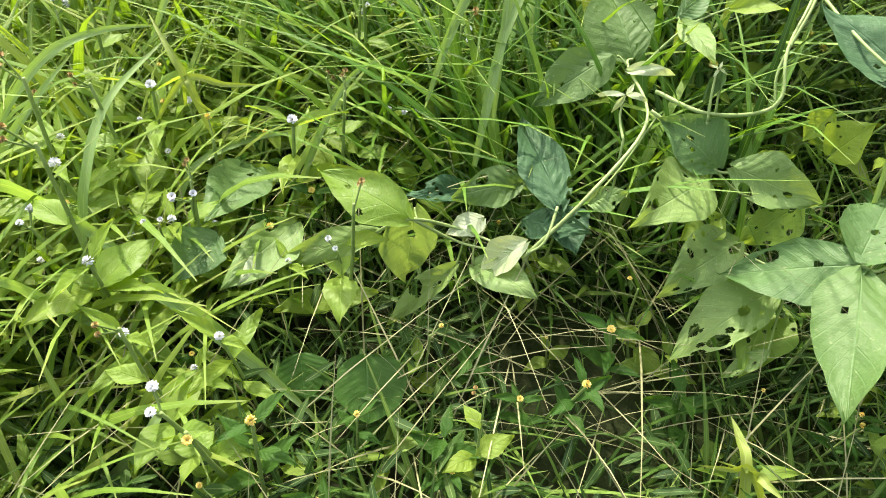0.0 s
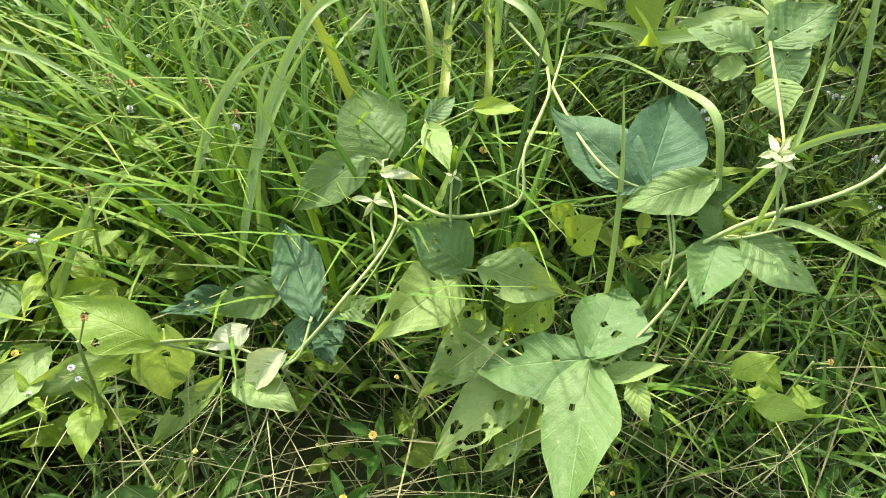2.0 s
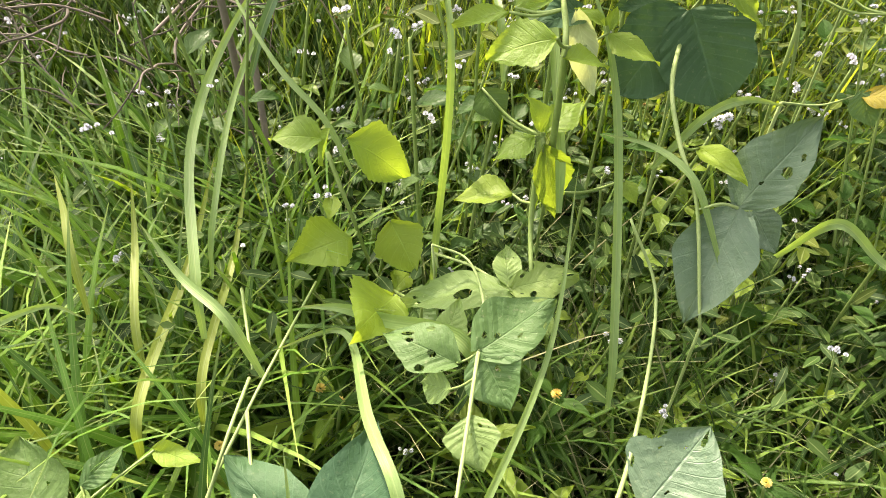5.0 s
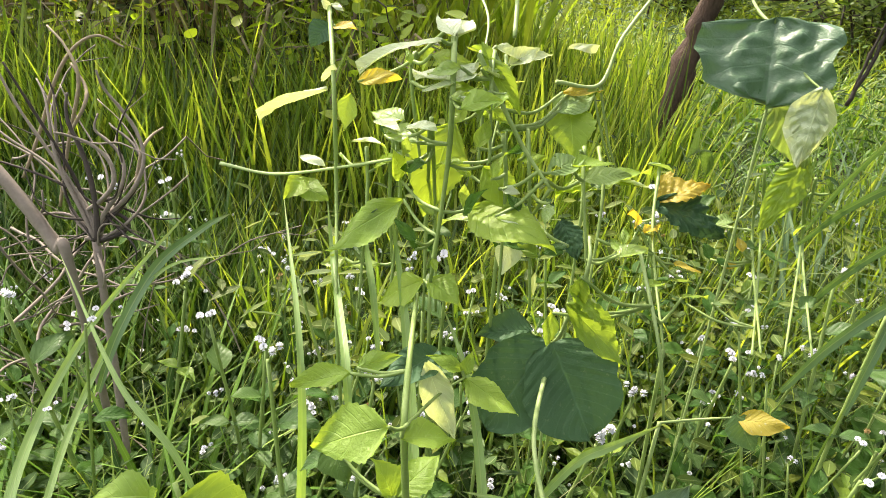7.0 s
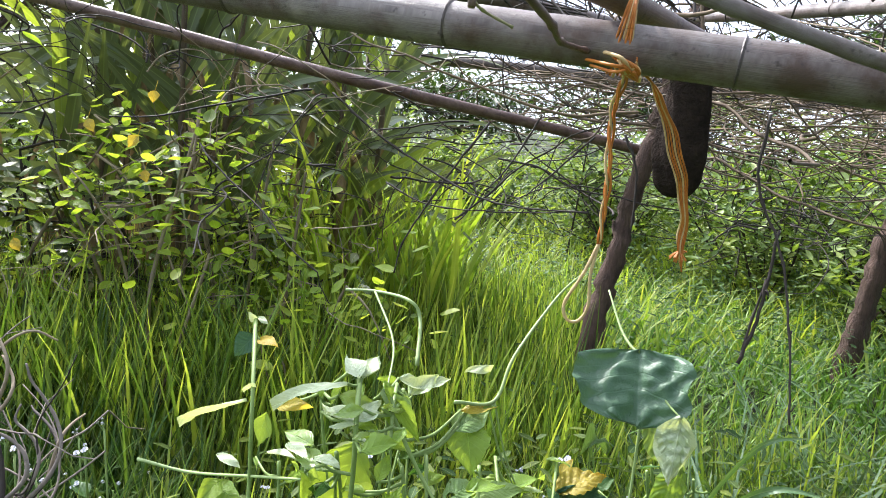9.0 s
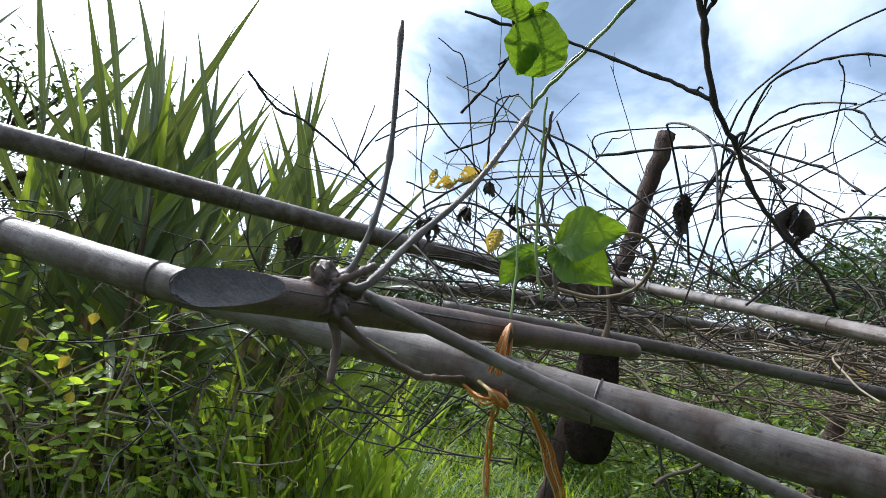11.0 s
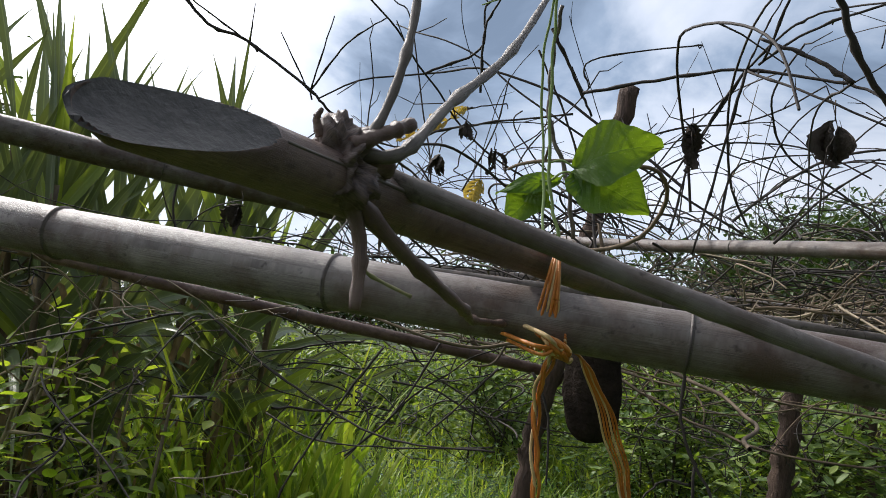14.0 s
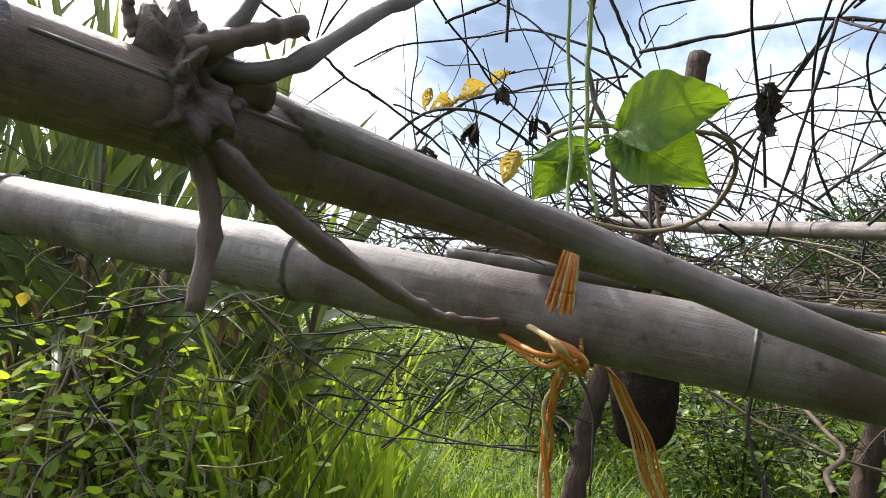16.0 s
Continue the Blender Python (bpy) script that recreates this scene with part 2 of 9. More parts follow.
BEAN = mat_leaf("bean_leaf", (0.072, 0.15, 0.048), (0.102, 0.188, 0.064), (0.13, 0.205, 0.055), rough=0.46, vein_gain=0.3, pucker=1.0, spec=0.28, through_light=0.24)
BEAN_LIGHT = mat_leaf("bean_leaf_light", (0.15, 0.24, 0.078), (0.195, 0.29, 0.10), (0.225, 0.31, 0.075), rough=0.44, vein_gain=0.25, pucker=0.9, spots=0.4, through_light=0.26, spec=0.26)
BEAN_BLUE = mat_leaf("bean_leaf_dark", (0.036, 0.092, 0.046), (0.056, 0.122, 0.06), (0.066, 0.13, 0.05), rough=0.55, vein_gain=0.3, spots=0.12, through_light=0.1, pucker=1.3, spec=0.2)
WEED = mat_leaf("weed_leaf", (0.15, 0.25, 0.04), (0.20, 0.31, 0.055), (0.26, 0.34, 0.04), rough=0.4, veins=6, vein_gain=0.3, spots=0.12, through_light=0.4)
WEED_DARK = mat_leaf("weed_leaf_dark", (0.04, 0.09, 0.025), (0.06, 0.125, 0.032), (0.09, 0.15, 0.035), rough=0.4, veins=6, spots=0.1, through_light=0.22, spec=0.22)
YELLOW = mat_leaf("yellow_leaf", (0.34, 0.27, 0.04), (0.42, 0.36, 0.07), (0.40, 0.28, 0.035), rough=0.42, spots=0.7, through_light=0.45)
WITHERED = mat_leaf("withered_leaf", (0.30, 0.235, 0.06), (0.37, 0.31, 0.11), (0.33, 0.22, 0.05), rough=0.6, spots=0.8, through_light=0.28)
# lighter copy of the dark leaf, with the sky's sheen in its grey
BEAN_SHEEN = mat_leaf("bean_leaf_sheen", (0.085, 0.15, 0.085), (0.125, 0.195, 0.115), (0.12, 0.185, 0.09), rough=0.38, vein_gain=0.2, spots=0.15, through_light=0.1, pucker=0.8, spec=0.5)
# cream of the bracts; on green leaves this white is painted sun glare
PALE = mat_leaf("pale_and_glare_leaf", (0.36, 0.43, 0.27), (0.5, 0.56, 0.41), (0.46, 0.52, 0.26), rough=0.28, spots=0.3, through_light=0.25)
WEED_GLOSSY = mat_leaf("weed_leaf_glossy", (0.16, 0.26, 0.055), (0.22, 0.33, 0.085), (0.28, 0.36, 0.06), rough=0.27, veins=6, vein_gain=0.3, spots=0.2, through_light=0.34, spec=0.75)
PUCKERED = mat_leaf("puckered_leaf", (0.04, 0.10, 0.05), (0.062, 0.135, 0.07), (0.07, 0.14, 0.055), rough=0.34, veins=5, vein_gain=0.15, spots=0.05, through_light=0.1, pucker=0.2, spec=0.6)
STEM = mat_plain("green_stem", (0.16, 0.24, 0.06), (0.24, 0.33, 0.10), 60, 0.5)
VINE_STEM = mat_plain("pale_vine_stem", (0.24, 0.33, 0.11), (0.33, 0.42, 0.17), 50, 0.5)
GRASS = mat_grass("grass_near", [(0.022, 0.066, 0.01), (0.056, 0.14, 0.018), (0.10, 0.225, 0.027), (0.15, 0.28, 0.036), (0.23, 0.35, 0.06)], through_light=0.24)
# darker copy of the grass: shade low in the stands is in its greens
GRASS_SHADED = mat_grass("grass_shaded", [(0.012, 0.034, 0.007), (0.025, 0.065, 0.011), (0.048, 0.108, 0.017), (0.08, 0.16, 0.024), (0.16, 0.24, 0.045)], through_light=0.12, spec=0.2)
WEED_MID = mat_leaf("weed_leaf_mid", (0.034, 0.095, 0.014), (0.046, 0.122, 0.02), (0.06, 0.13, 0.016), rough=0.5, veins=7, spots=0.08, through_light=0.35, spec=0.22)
# wide stops: sunlit blades and shadowed gaps are put into the blade colours
GRASS_TALL = mat_grass("grass_tall", [(0.016, 0.036, 0.009), (0.05, 0.10, 0.018), (0.15, 0.245, 0.04), (0.29, 0.38, 0.065), (0.44, 0.49, 0.11)], through_light=0.4)
GRASS_YELLOW = mat_grass("grass_yellow", [(0.09, 0.18, 0.02), (0.14, 0.24, 0.03), (0.19, 0.29, 0.04), (0.25, 0.30, 0.06)], through_light=0.28)
FIELD = mat_grass("field_grass", [(0.10, 0.18, 0.02), (0.17, 0.26, 0.03), (0.25, 0.33, 0.05), (0.33, 0.36, 0.08)], through_light=0.4, rough=0.55)
BLADE = mat_grass("broad_blade", [(0.17, 0.28, 0.085), (0.24, 0.35, 0.13)], rough=0.4)
BLADE_DEEP = mat_grass("broad_blade_deep", [(0.06, 0.13, 0.05), (0.11, 0.19, 0.075)], rough=0.4, through_light=0.16)
BLADE_YELLOW = mat_grass("broad_blade_yellow", [(0.2, 0.27, 0.04), (0.26, 0.32, 0.07)], rough=0.45)
STRAW = mat_plain("dry_straw", (0.15, 0.15, 0.06), (0.38, 0.37, 0.2), 30, 0.7, island=0.6)
# these dark greens hold the shadow that taller plants throw on low herbs
HERB_SHADED = mat_grass("low_herb_shaded", [(0.012, 0.034, 0.008), (0.022, 0.055, 0.011), (0.04, 0.085, 0.017), (0.065, 0.115, 0.022)], through_light=0.1, rough=0.6, spec=0.18)
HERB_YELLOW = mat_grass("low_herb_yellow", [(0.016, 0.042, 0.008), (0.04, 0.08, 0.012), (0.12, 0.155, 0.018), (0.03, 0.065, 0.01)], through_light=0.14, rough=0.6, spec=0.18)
PETAL = mat_plain("lavender_petal", (0.66, 0.66, 0.74), (0.82, 0.82, 0.84), 300, 0.7, island=0.3)
PETAL_YELLOW = mat_plain("yellow_petal", (0.75, 0.55, 0.08), (0.85, 0.72, 0.3), 300, 0.7, island=0.4)
SEED = mat_plain("dry_seed_head", (0.3, 0.2, 0.08), (0.5, 0.36, 0.14), 200, 0.8, island=0.4)
CANE_LEAF = mat_grass("cane_leaf", [(0.045, 0.068, 0.034), (0.08, 0.11, 0.052), (0.14, 0.17, 0.08), (0.24, 0.25, 0.12)], rough=0.36, through_light=0.14)
CANE_DRY = mat_plain("dry_cane_leaf", (0.09, 0.06, 0.03), (0.4, 0.29, 0.13), 14, 0.7, 0.5, 0.002, stretch=(1, 1, 0.3), through_light=0.12)
CANE_STALK = mat_plain("cane_stalk", (0.045, 0.035, 0.022), (0.17, 0.12, 0.055), 18, 0.55, stretch=(1, 1, 0.3))
BAMBOO = mat_bamboo("weathered_bamboo", (0.25, 0.215, 0.19), (0.10, 0.06, 0.041), (0.035, 0.023, 0.017))
BRANCH = mat_bamboo("brown_branch", (0.235, 0.155, 0.12), (0.10, 0.052, 0.036), (0.04, 0.023, 0.017))
TWIG_GREY = mat_bamboo("grey_twig", (0.2, 0.165, 0.135), (0.11, 0.08, 0.06), (0.04, 0.032, 0.025))
PALE_VINE = mat_plain("pale_dry_vine", (0.12, 0.09, 0.06), (0.42, 0.34, 0.23), 60, 0.8, island=0.6)
DARK_VINE = mat_plain("dark_dry_vine", (0.018, 0.014, 0.011), (0.055, 0.042, 0.034), 60, 0.75, island=0.4)
DRY_VINE = mat_plain("dry_vine", (0.06, 0.042, 0.028), (0.22, 0.16, 0.10), 60, 0.8, island=0.7)
BARK = mat_plain("bark", (0.03, 0.019, 0.015), (0.15, 0.095, 0.07), 34, 0.9, 1.0, 0.014, stretch=(1, 1, 0.25))
ROPE = mat_plain("orange_rope", (0.38, 0.10, 0.012), (0.62, 0.24, 0.035), 120, 0.5, 0.6, 0.001, stretch=(1, 1, 0.2))
ROPE_PALE = mat_plain("pale_rope", (0.5, 0.33, 0.13), (0.68, 0.52, 0.27), 120, 0.55, 0.6, 0.001)
SACK = mat_plain("dark_sack", (0.010, 0.008, 0.006), (0.045, 0.032, 0.024), 30, 0.95, 1.0, 0.012, spec=0.08)
DEAD_LEAF = mat_plain("dead_leaf", (0.03, 0.022, 0.018), (0.10, 0.075, 0.06), 70, 0.8, 0.8, 0.003)
SHRUB = mat_grass("shrub_leaf", [(0.03, 0.06, 0.02), (0.085, 0.15, 0.036), (0.15, 0.22, 0.05), (0.27, 0.33, 0.09)], through_light=0.3, rough=0.5)
MANGO = mat_grass("mango_leaf", [(0.02, 0.045, 0.014), (0.035, 0.07, 0.018), (0.055, 0.095, 0.024)], through_light=0.2)
HEDGE = mat_grass("hedge_leaf", [(0.03, 0.05, 0.015), (0.06, 0.10, 0.025), (0.11, 0.16, 0.035), (0.14, 0.10, 0.045)], through_light=0.18, rough=0.5)
SOIL = mat_soil()
DEAD_STALK = mat_plain("dead_stalk", (0.07, 0.056, 0.044), (0.29, 0.245, 0.205), 40, 0.8, island=0.6)
CUT_WOOD = mat_plain("cut_wood", (0.025, 0.023, 0.021), (0.10, 0.09, 0.08), 60, 0.5, 0.8, 0.002, stretch=(1, 1, 1))


# ---- building blocks ----
def unit(a):
    a = np.asarray(a, float)
    return a / max(1e-9, np.linalg.norm(a))


class Acc:
    """Gathers strips and tubes of quads into one mesh."""

    def __init__(self):
        self.v, self.q, self.uv, self.count = [], [], [], 0

    def grid(self, P, UV=None, keep=None, wrap=False):
        nu, nv = P.shape[:2]
        if UV is None:
            a, b = np.meshgrid(np.linspace(0, 1, nu), np.linspace(0, 1, nv), indexing="ij")
            UV = np.stack([a, b], -1)
        idx = np.arange(nu * nv).reshape(nu, nv) + self.count
        nxt = np.roll(idx, -1, 1) if wrap else idx[:, 1:]
        cur = idx if wrap else idx[:, :-1]
        q = np.stack([cur[:-1], nxt[:-1], nxt[1:], cur[1:]], -1)
        q = q.reshape(-1, 4) if keep is None else q[keep]
        self.v.append(P.reshape(-1, 3))
        self.uv.append(UV.reshape(-1, 2))
        self.q.append(q)
        self.count += nu * nv

    def tube(self, points, radii, sides=7, smooth=0, cap=True, bump=0.0):
        p = spline(points, smooth) if smooth else np.asarray(points, float)
        r = np.interp(np.linspace(0, 1, len(p)), np.linspace(0, 1, len(np.atleast_1d(radii))), np.atleast_1d(radii))
        if bump:
            r = r * (1 + bump * np.random.uniform(-1, 1, len(p)))
        if cap:
            p = np.vstack([p[:1], p, p[-1:]])
            r = np.concatenate([[r[0] * 0.02], r, [r[-1] * 0.02]])
        t = np.gradient(p, axis=0)
        if cap:
            t[0], t[-1] = t[2], t[-3]
            t[1], t[-2] = t[2], t[-3]
        t /= np.maximum(np.linalg.norm(t, axis=1, keepdims=True), 1e-9)
        side = np.cross(t[0], (0, 0, 1) if abs(t[0][2]) < 0.9 else (1, 0, 0))
        frames = []
        for k in t:
            side = unit(side - k * (side @ k))
            frames.append((side, np.cross(k, side)))
        ang = np.linspace(0, 2 * np.pi, sides, endpoint=False)
        P = np.array([c + rr * (np.outer(np.cos(ang), a) + np.outer(np.sin(ang), b)) for c, rr, (a, b) in zip(p, r, frames)])
        s = np.concatenate([[0], np.cumsum(np.linalg.norm(np.diff(p, axis=0), axis=1))])
        UV = np.stack(np.meshgrid(s, np.abs(np.linspace(-1, 1, sides)), indexing="ij"), -1)
        self.grid(P, UV, wrap=True)

    def mesh(self, name, mat, origin=(0, 0, 0)):
        me = bpy.data.meshes.new(name)
        v = np.concatenate(self.v) - np.asarray(origin)
        q = np.concatenate(self.q).astype(np.int32)
        uv = np.concatenate(self.uv)
        me.vertices.add(len(v)); me.loops.add(q.size); me.polygons.add(len(q))
        me.vertices.foreach_set("co", v.astype(np.float32).ravel())
        me.loops.foreach_set("vertex_index", q.ravel())
        me.polygons.foreach_set("loop_start", np.arange(0, q.size, 4, dtype=np.int32))
        me.polygons.foreach_set("use_smooth", np.ones(len(q), bool))
        layer = me.uv_layers.new(name="UVMap")
        layer.data.foreach_set("uv", uv[q.ravel()].astype(np.float32).ravel())
        me.materials.append(mat)
        me.update(calc_edges=True)
        return me


def spline(points, n=6):
    """Catmull-Rom through the points, n steps a span."""
    p = np.asarray(points, float)
    p = np.vstack([2 * p[0] - p[1], p, 2 * p[-1] - p[-2]])
    out = []
    for i in range(1, len(p) - 2):
        for s in np.linspace(0, 1, n, endpoint=False):
            a, b, c, d = p[i - 1:i + 3]
            out.append(0.5 * (2 * b + (c - a) * s + (2 * a - 5 * b + 4 * c - d) * s * s + (3 * b - a - 3 * c + d) * s ** 3))
    out.append(p[-2])
    return np.array(out)


def thing(name, base, label, category, group="", kind=""):
    ob = new(name)
    ob.empty_display_size = 0.05
    ob.location = base
    ob["base"] = [float(c) for c in base]
    return tagged(ob, label, category, group, kind)


def part(name, acc, mat, parent, label=""):
    """One mesh object under a thing or a part; its points are given in the world."""
    base = np.array(parent["base"])
    ob = new(name, acc.mesh(name, mat, base))
    ob.parent = parent
    ob["base"] = [float(c) for c in base]
    return tagged(ob, label)


def whole(name, acc, mat, label, category, group="", kind=""):
    return tagged(new(name, acc.mesh(name, mat)), label, category, group, kind)


def profile(kind, u):
    """Half width along a leaf, 1 at its widest."""
    if kind == "bean":
        w = np.where(u < 0.42, np.sin(np.pi / 2 * np.clip((u + 0.012) / 0.432, 0, 1)) ** 0.78, 1 - np.clip((u - 0.42) / 0.58, 0, 1) ** 1.5)
    elif kind == "ovate":
        w = np.where(u < 0.38, np.sin(np.pi / 2 * np.clip((u + 0.01) / 0.39, 0, 1)) ** 0.9, (1 - np.clip((u - 0.38) / 0.62, 0, 1) ** 1.6) ** 1.1)
    elif kind == "blunt":
        w = np.clip(1 - np.abs(2 * u - 1) ** 3, 0, 1) ** 0.5 * (0.9 + 0.1 * np.sin(u * 6 + 1))
    elif kind == "egg":
        w = np.where(u < 0.42, np.sqrt(np.clip(1 - ((u - 0.42) / 0.43) ** 2, 0, 1)), np.clip(1 - np.clip((u - 0.42) / 0.58, 0, 1) ** 2.2, 0, 1) ** 0.75)
    elif kind == "round":
        w = np.sqrt(np.clip(1 - ((u - 0.5) / 0.5) ** 2, 0, 1))
    else:
        w = np.sin(np.pi * np.clip(u, 0, 1) ** 0.8) ** 0.9
    return np.maximum(w, 0.012)


def leaf(acc, base, tip, wide, face=(0, 0, 1), kind="bean", arch=0.08, fold=0.12, ripple=0.02, bites=0, teeth=0, res=26, skew=0.0, seed=0):
    """A leaf blade from base to tip, 'wide' metres across, turned to 'face'; arched, folded along the midrib, rippled and eaten."""
    rs = np.random.RandomState(seed)
    base, tip = np.asarray(base, float), np.asarray(tip, float)
    ax = tip - base
    ln = np.linalg.norm(ax)
    d = ax / ln
    n = np.asarray(face, float)
    n = unit(n - d * (n @ d) + 1e-6)
    s = np.cross(d, n)
    nu, nv = res, max(5, int(res * 0.62) | 1)
    u, v = np.linspace(0, 1, nu), np.linspace(-1, 1, nv)
    U, V = np.meshgrid(u, v, indexing="ij")
    W = profile(kind, u)[:, None] * wide / 2
    if teeth:
        saw = 1 - 0.10 * ((u * teeth) % 1.0)[:, None] * np.abs(V) ** 4
        W = W * saw
    edge = 0.05 * np.sin(U * 7 + rs.uniform(0, 6) + V) + 0.04 * np.sin(U * 17 + rs.uniform(0, 6) + 2 * V) + 0.012 * np.sin(U * 39 + rs.uniform(0, 6) + 3 * V)
    W = W * (1 + skew * V) * (1 + edge * np.abs(V) ** 3)
    lift = arch * ln * (4 * U * (1 - U)) - fold * np.abs(V) ** 1.5 * -W * 2
    droop = rs.uniform(-0.10, 0.10) * ln * V * U
    wave = ripple * ln * np.sin((U - 0.28 * np.abs(V)) * 2 * np.pi * 6.5) * np.abs(V) ** 0.7 * (1 - 0.4 * U) * (0.65 + 0.55 * np.sin(V * 4.1 + U * 3 + rs.uniform(0, 6)))
    if kind == "blunt":
        wave = 0 * U
        for _ in range(16):
            th, k = rs.uniform(0, np.pi), rs.uniform(9, 30)
            wave = wave + 11 / k * np.sin(k * (U * np.cos(th) + 0.8 * V * np.sin(th)) + rs.uniform(0, 6.28))
        wave = ripple * ln * 0.5 * wave * (0.35 + 0.65 * np.minimum(1, np.abs(V) * 2.2)) - 0.06 * ln * np.exp(-(V / 0.06) ** 2)
    wave += 0.45 * ripple * ln * np.sin(U * 31 + 3 * np.sin(V * 5)) * np.sin(V * 9 + 2 * np.sin(U * 7))
    wave += 0.025 * ln * np.sin(U * 5 + V * 3 + rs.uniform(0, 6))
    P = base + (U - 0.05 * V * V * (1 - U) * (kind == "bean"))[..., None] * ax + (V * W)[..., None] * s + (lift + droop + wave)[..., None] * n
    keep = None
    if bites:
        keep = np.ones((nu - 1, nv - 1), bool)
        uc, vc = (U[:-1, :-1] + U[1:, 1:]) / 2, (V[:-1, :-1] + V[1:, 1:]) / 2
        asp = wide / ln / 2
        for _ in range(bites):
            bu, bv, br = rs.uniform(0.1, 0.9), rs.uniform(-0.95, 0.95), rs.choice([0.022, 0.034, 0.052, 0.085], p=[0.4, 0.3, 0.2, 0.1])
            keep &= (uc - bu) ** 2 + ((vc - bv) * asp) ** 2 * (1 + rs.uniform(0, 1)) > br ** 2
    UV = np.stack([U, V / 2 + 0.5], -1)
    acc.grid(P, UV, keep)


def blade(acc, points, wide, fold=0.35, face=None, smooth=8, tip_pow=0.75, taper=2.2):
    """A grass blade along the points: widest below the middle, tapering to its tip, folded along the rib."""
    p = spline(points, smooth) if smooth else np.asarray(points, float)
    u = np.linspace(0, 1, len(p))
    t = np.gradient(p, axis=0)
    t /= np.maximum(np.linalg.norm(t, axis=1, keepdims=True), 1e-9)
    ref = np.asarray(face if face is not None else (0.25, -0.75, 0.6), float)
    s = np.cross(t, ref)
    s /= np.maximum(np.linalg.norm(s, axis=1, keepdims=True), 1e-6)
    n = np.cross(s, t)
    w = wide / 2 * np.minimum(1, (1 - u + 0.004) * taper) ** tip_pow * np.minimum(1, 0.55 + u * 2)
    V = np.array([-1.0, -0.5, 0.0, 0.5, 1.0])
    P = p[:, None] + (w[:, None] * V)[..., None] * s[:, None] + (w[:, None] * fold * np.abs(V))[..., None] * n[:, None]
    acc.grid(P)


def blades_field(acc, places, heights, wide, lean=0.5, steps=5, bend=0.7, azimuth=None, spread=np.pi, vee=True):
    """Many blades at once; each bends over toward its own side."""
    n = len(places)
    az = np.random.uniform(-np.pi, np.pi, n) if azimuth is None else azimuth + np.random.uniform(-spread, spread, n)
    out = np.stack([np.cos(az), np.sin(az), np.zeros(n)], -1)
    side = np.stack([-np.sin(az), np.cos(az), np.zeros(n)], -1)
    side = side * np.cos(0.5) + out * np.random.uniform(-0.6, 0.6, n)[:, None]
    le = np.random.uniform(0.25, 1.0, n) * lean
    be = np.random.uniform(0.3, 1.0, n) * bend
    u = np.linspace(0, 1, steps)
    H = heights[:, None]
    rise = H * (u - 0.30 * be[:, None] * u ** 3)
    reach = H * (le[:, None] * u + 0.55 * be[:, None] * u ** 2.4)
    c = places[:, None] + reach[..., None] * out[:, None] + rise[..., None] * np.array([0, 0, 1.0])
    w = (wide * np.random.uniform(0.6, 1.3, n))[:, None] / 2 * np.minimum(1, (1 - u + 0.02) * 1.9) ** 0.8 * np.minimum(1, 0.6 + u * 1.5)
    V = np.array([-1.0, 0.0, 1.0]) if vee else np.array([-1.0, 1.0])
    P = c[:, :, None] + (w[..., None] * V)[..., None] * side[:, None, None]
    if vee:
        P[:, :, 1] -= (w * 0.45)[..., None] * (out[:, None] * 0.9 + np.array([0, 0, 0.3]))
    k = len(V)
    idx = np.arange(n * steps * k).reshape(n, steps, k) + acc.count
    q = np.stack([idx[:, :-1, :-1], idx[:, :-1, 1:], idx[:, 1:, 1:], idx[:, 1:, :-1]], -1).reshape(-1, 4)
    U = np.broadcast_to(np.stack(np.meshgrid(u, V / 2 + 0.5, indexing="ij"), -1), (n, steps, k, 2))
    acc.v.append(P.reshape(-1, 3)); acc.uv.append(U.reshape(-1, 2)); acc.q.append(q)
    acc.count += n * steps * k


def leaves_field(acc, places, length, wide, tilt=0.6, curl=0.15):
    """Many small pointed leaves, each with its own turn and tilt."""
    n = len(places)
    az = np.random.uniform(-np.pi, np.pi, n)
    el = np.random.uniform(-0.35, 1.0, n) * tilt
    d = np.stack([np.cos(az) * np.cos(el), np.sin(az) * np.cos(el), np.sin(el)], -1)
    s = np.stack([-np.sin(az), np.cos(az), np.random.uniform(-0.5, 0.5, n)], -1)
    s /= np.linalg.norm(s, axis=1, keepdims=True)
    nn = np.cross(d, s)
    ln = length * np.random.uniform(0.6, 1.3, n)
    wd = wide * np.random.uniform(0.7, 1.2, n) / 2
    u = np.array([0.0, 0.16, 0.38, 0.62, 0.84, 1.0])
    pr = np.array([0.05, 0.72, 1.0, 0.82, 0.42, 0.02])
    V = np.array([-1.0, 0.0, 1.0])
    c = places[:, None] + (ln[:, None] * u)[..., None] * d[:, None] - (ln[:, None] * curl * 2 * (u - 0.3) ** 2 * np.sign(u - 0.3))[..., None] * np.array([0, 0, 1.0])
    P = c[:, :, None] + ((wd[:, None] * pr)[..., None] * V)[..., None] * s[:, None, None]
    P[:, :, 1] -= (wd[:, None] * pr * 0.3)[..., None] * nn[:, None]
    m, k = len(u), 3
    idx = np.arange(n * m * k).reshape(n, m, k) + acc.count
    q = np.stack([idx[:, :-1, :-1], idx[:, :-1, 1:], idx[:, 1:, 1:], idx[:, 1:, :-1]], -1).reshape(-1, 4)
    U = np.broadcast_to(np.stack(np.meshgrid(u, V / 2 + 0.5, indexing="ij"), -1), (n, m, k, 2))
    acc.v.append(P.reshape(-1, 3)); acc.uv.append(U.reshape(-1, 2)); acc.q.append(q)
    acc.count += n * m * k


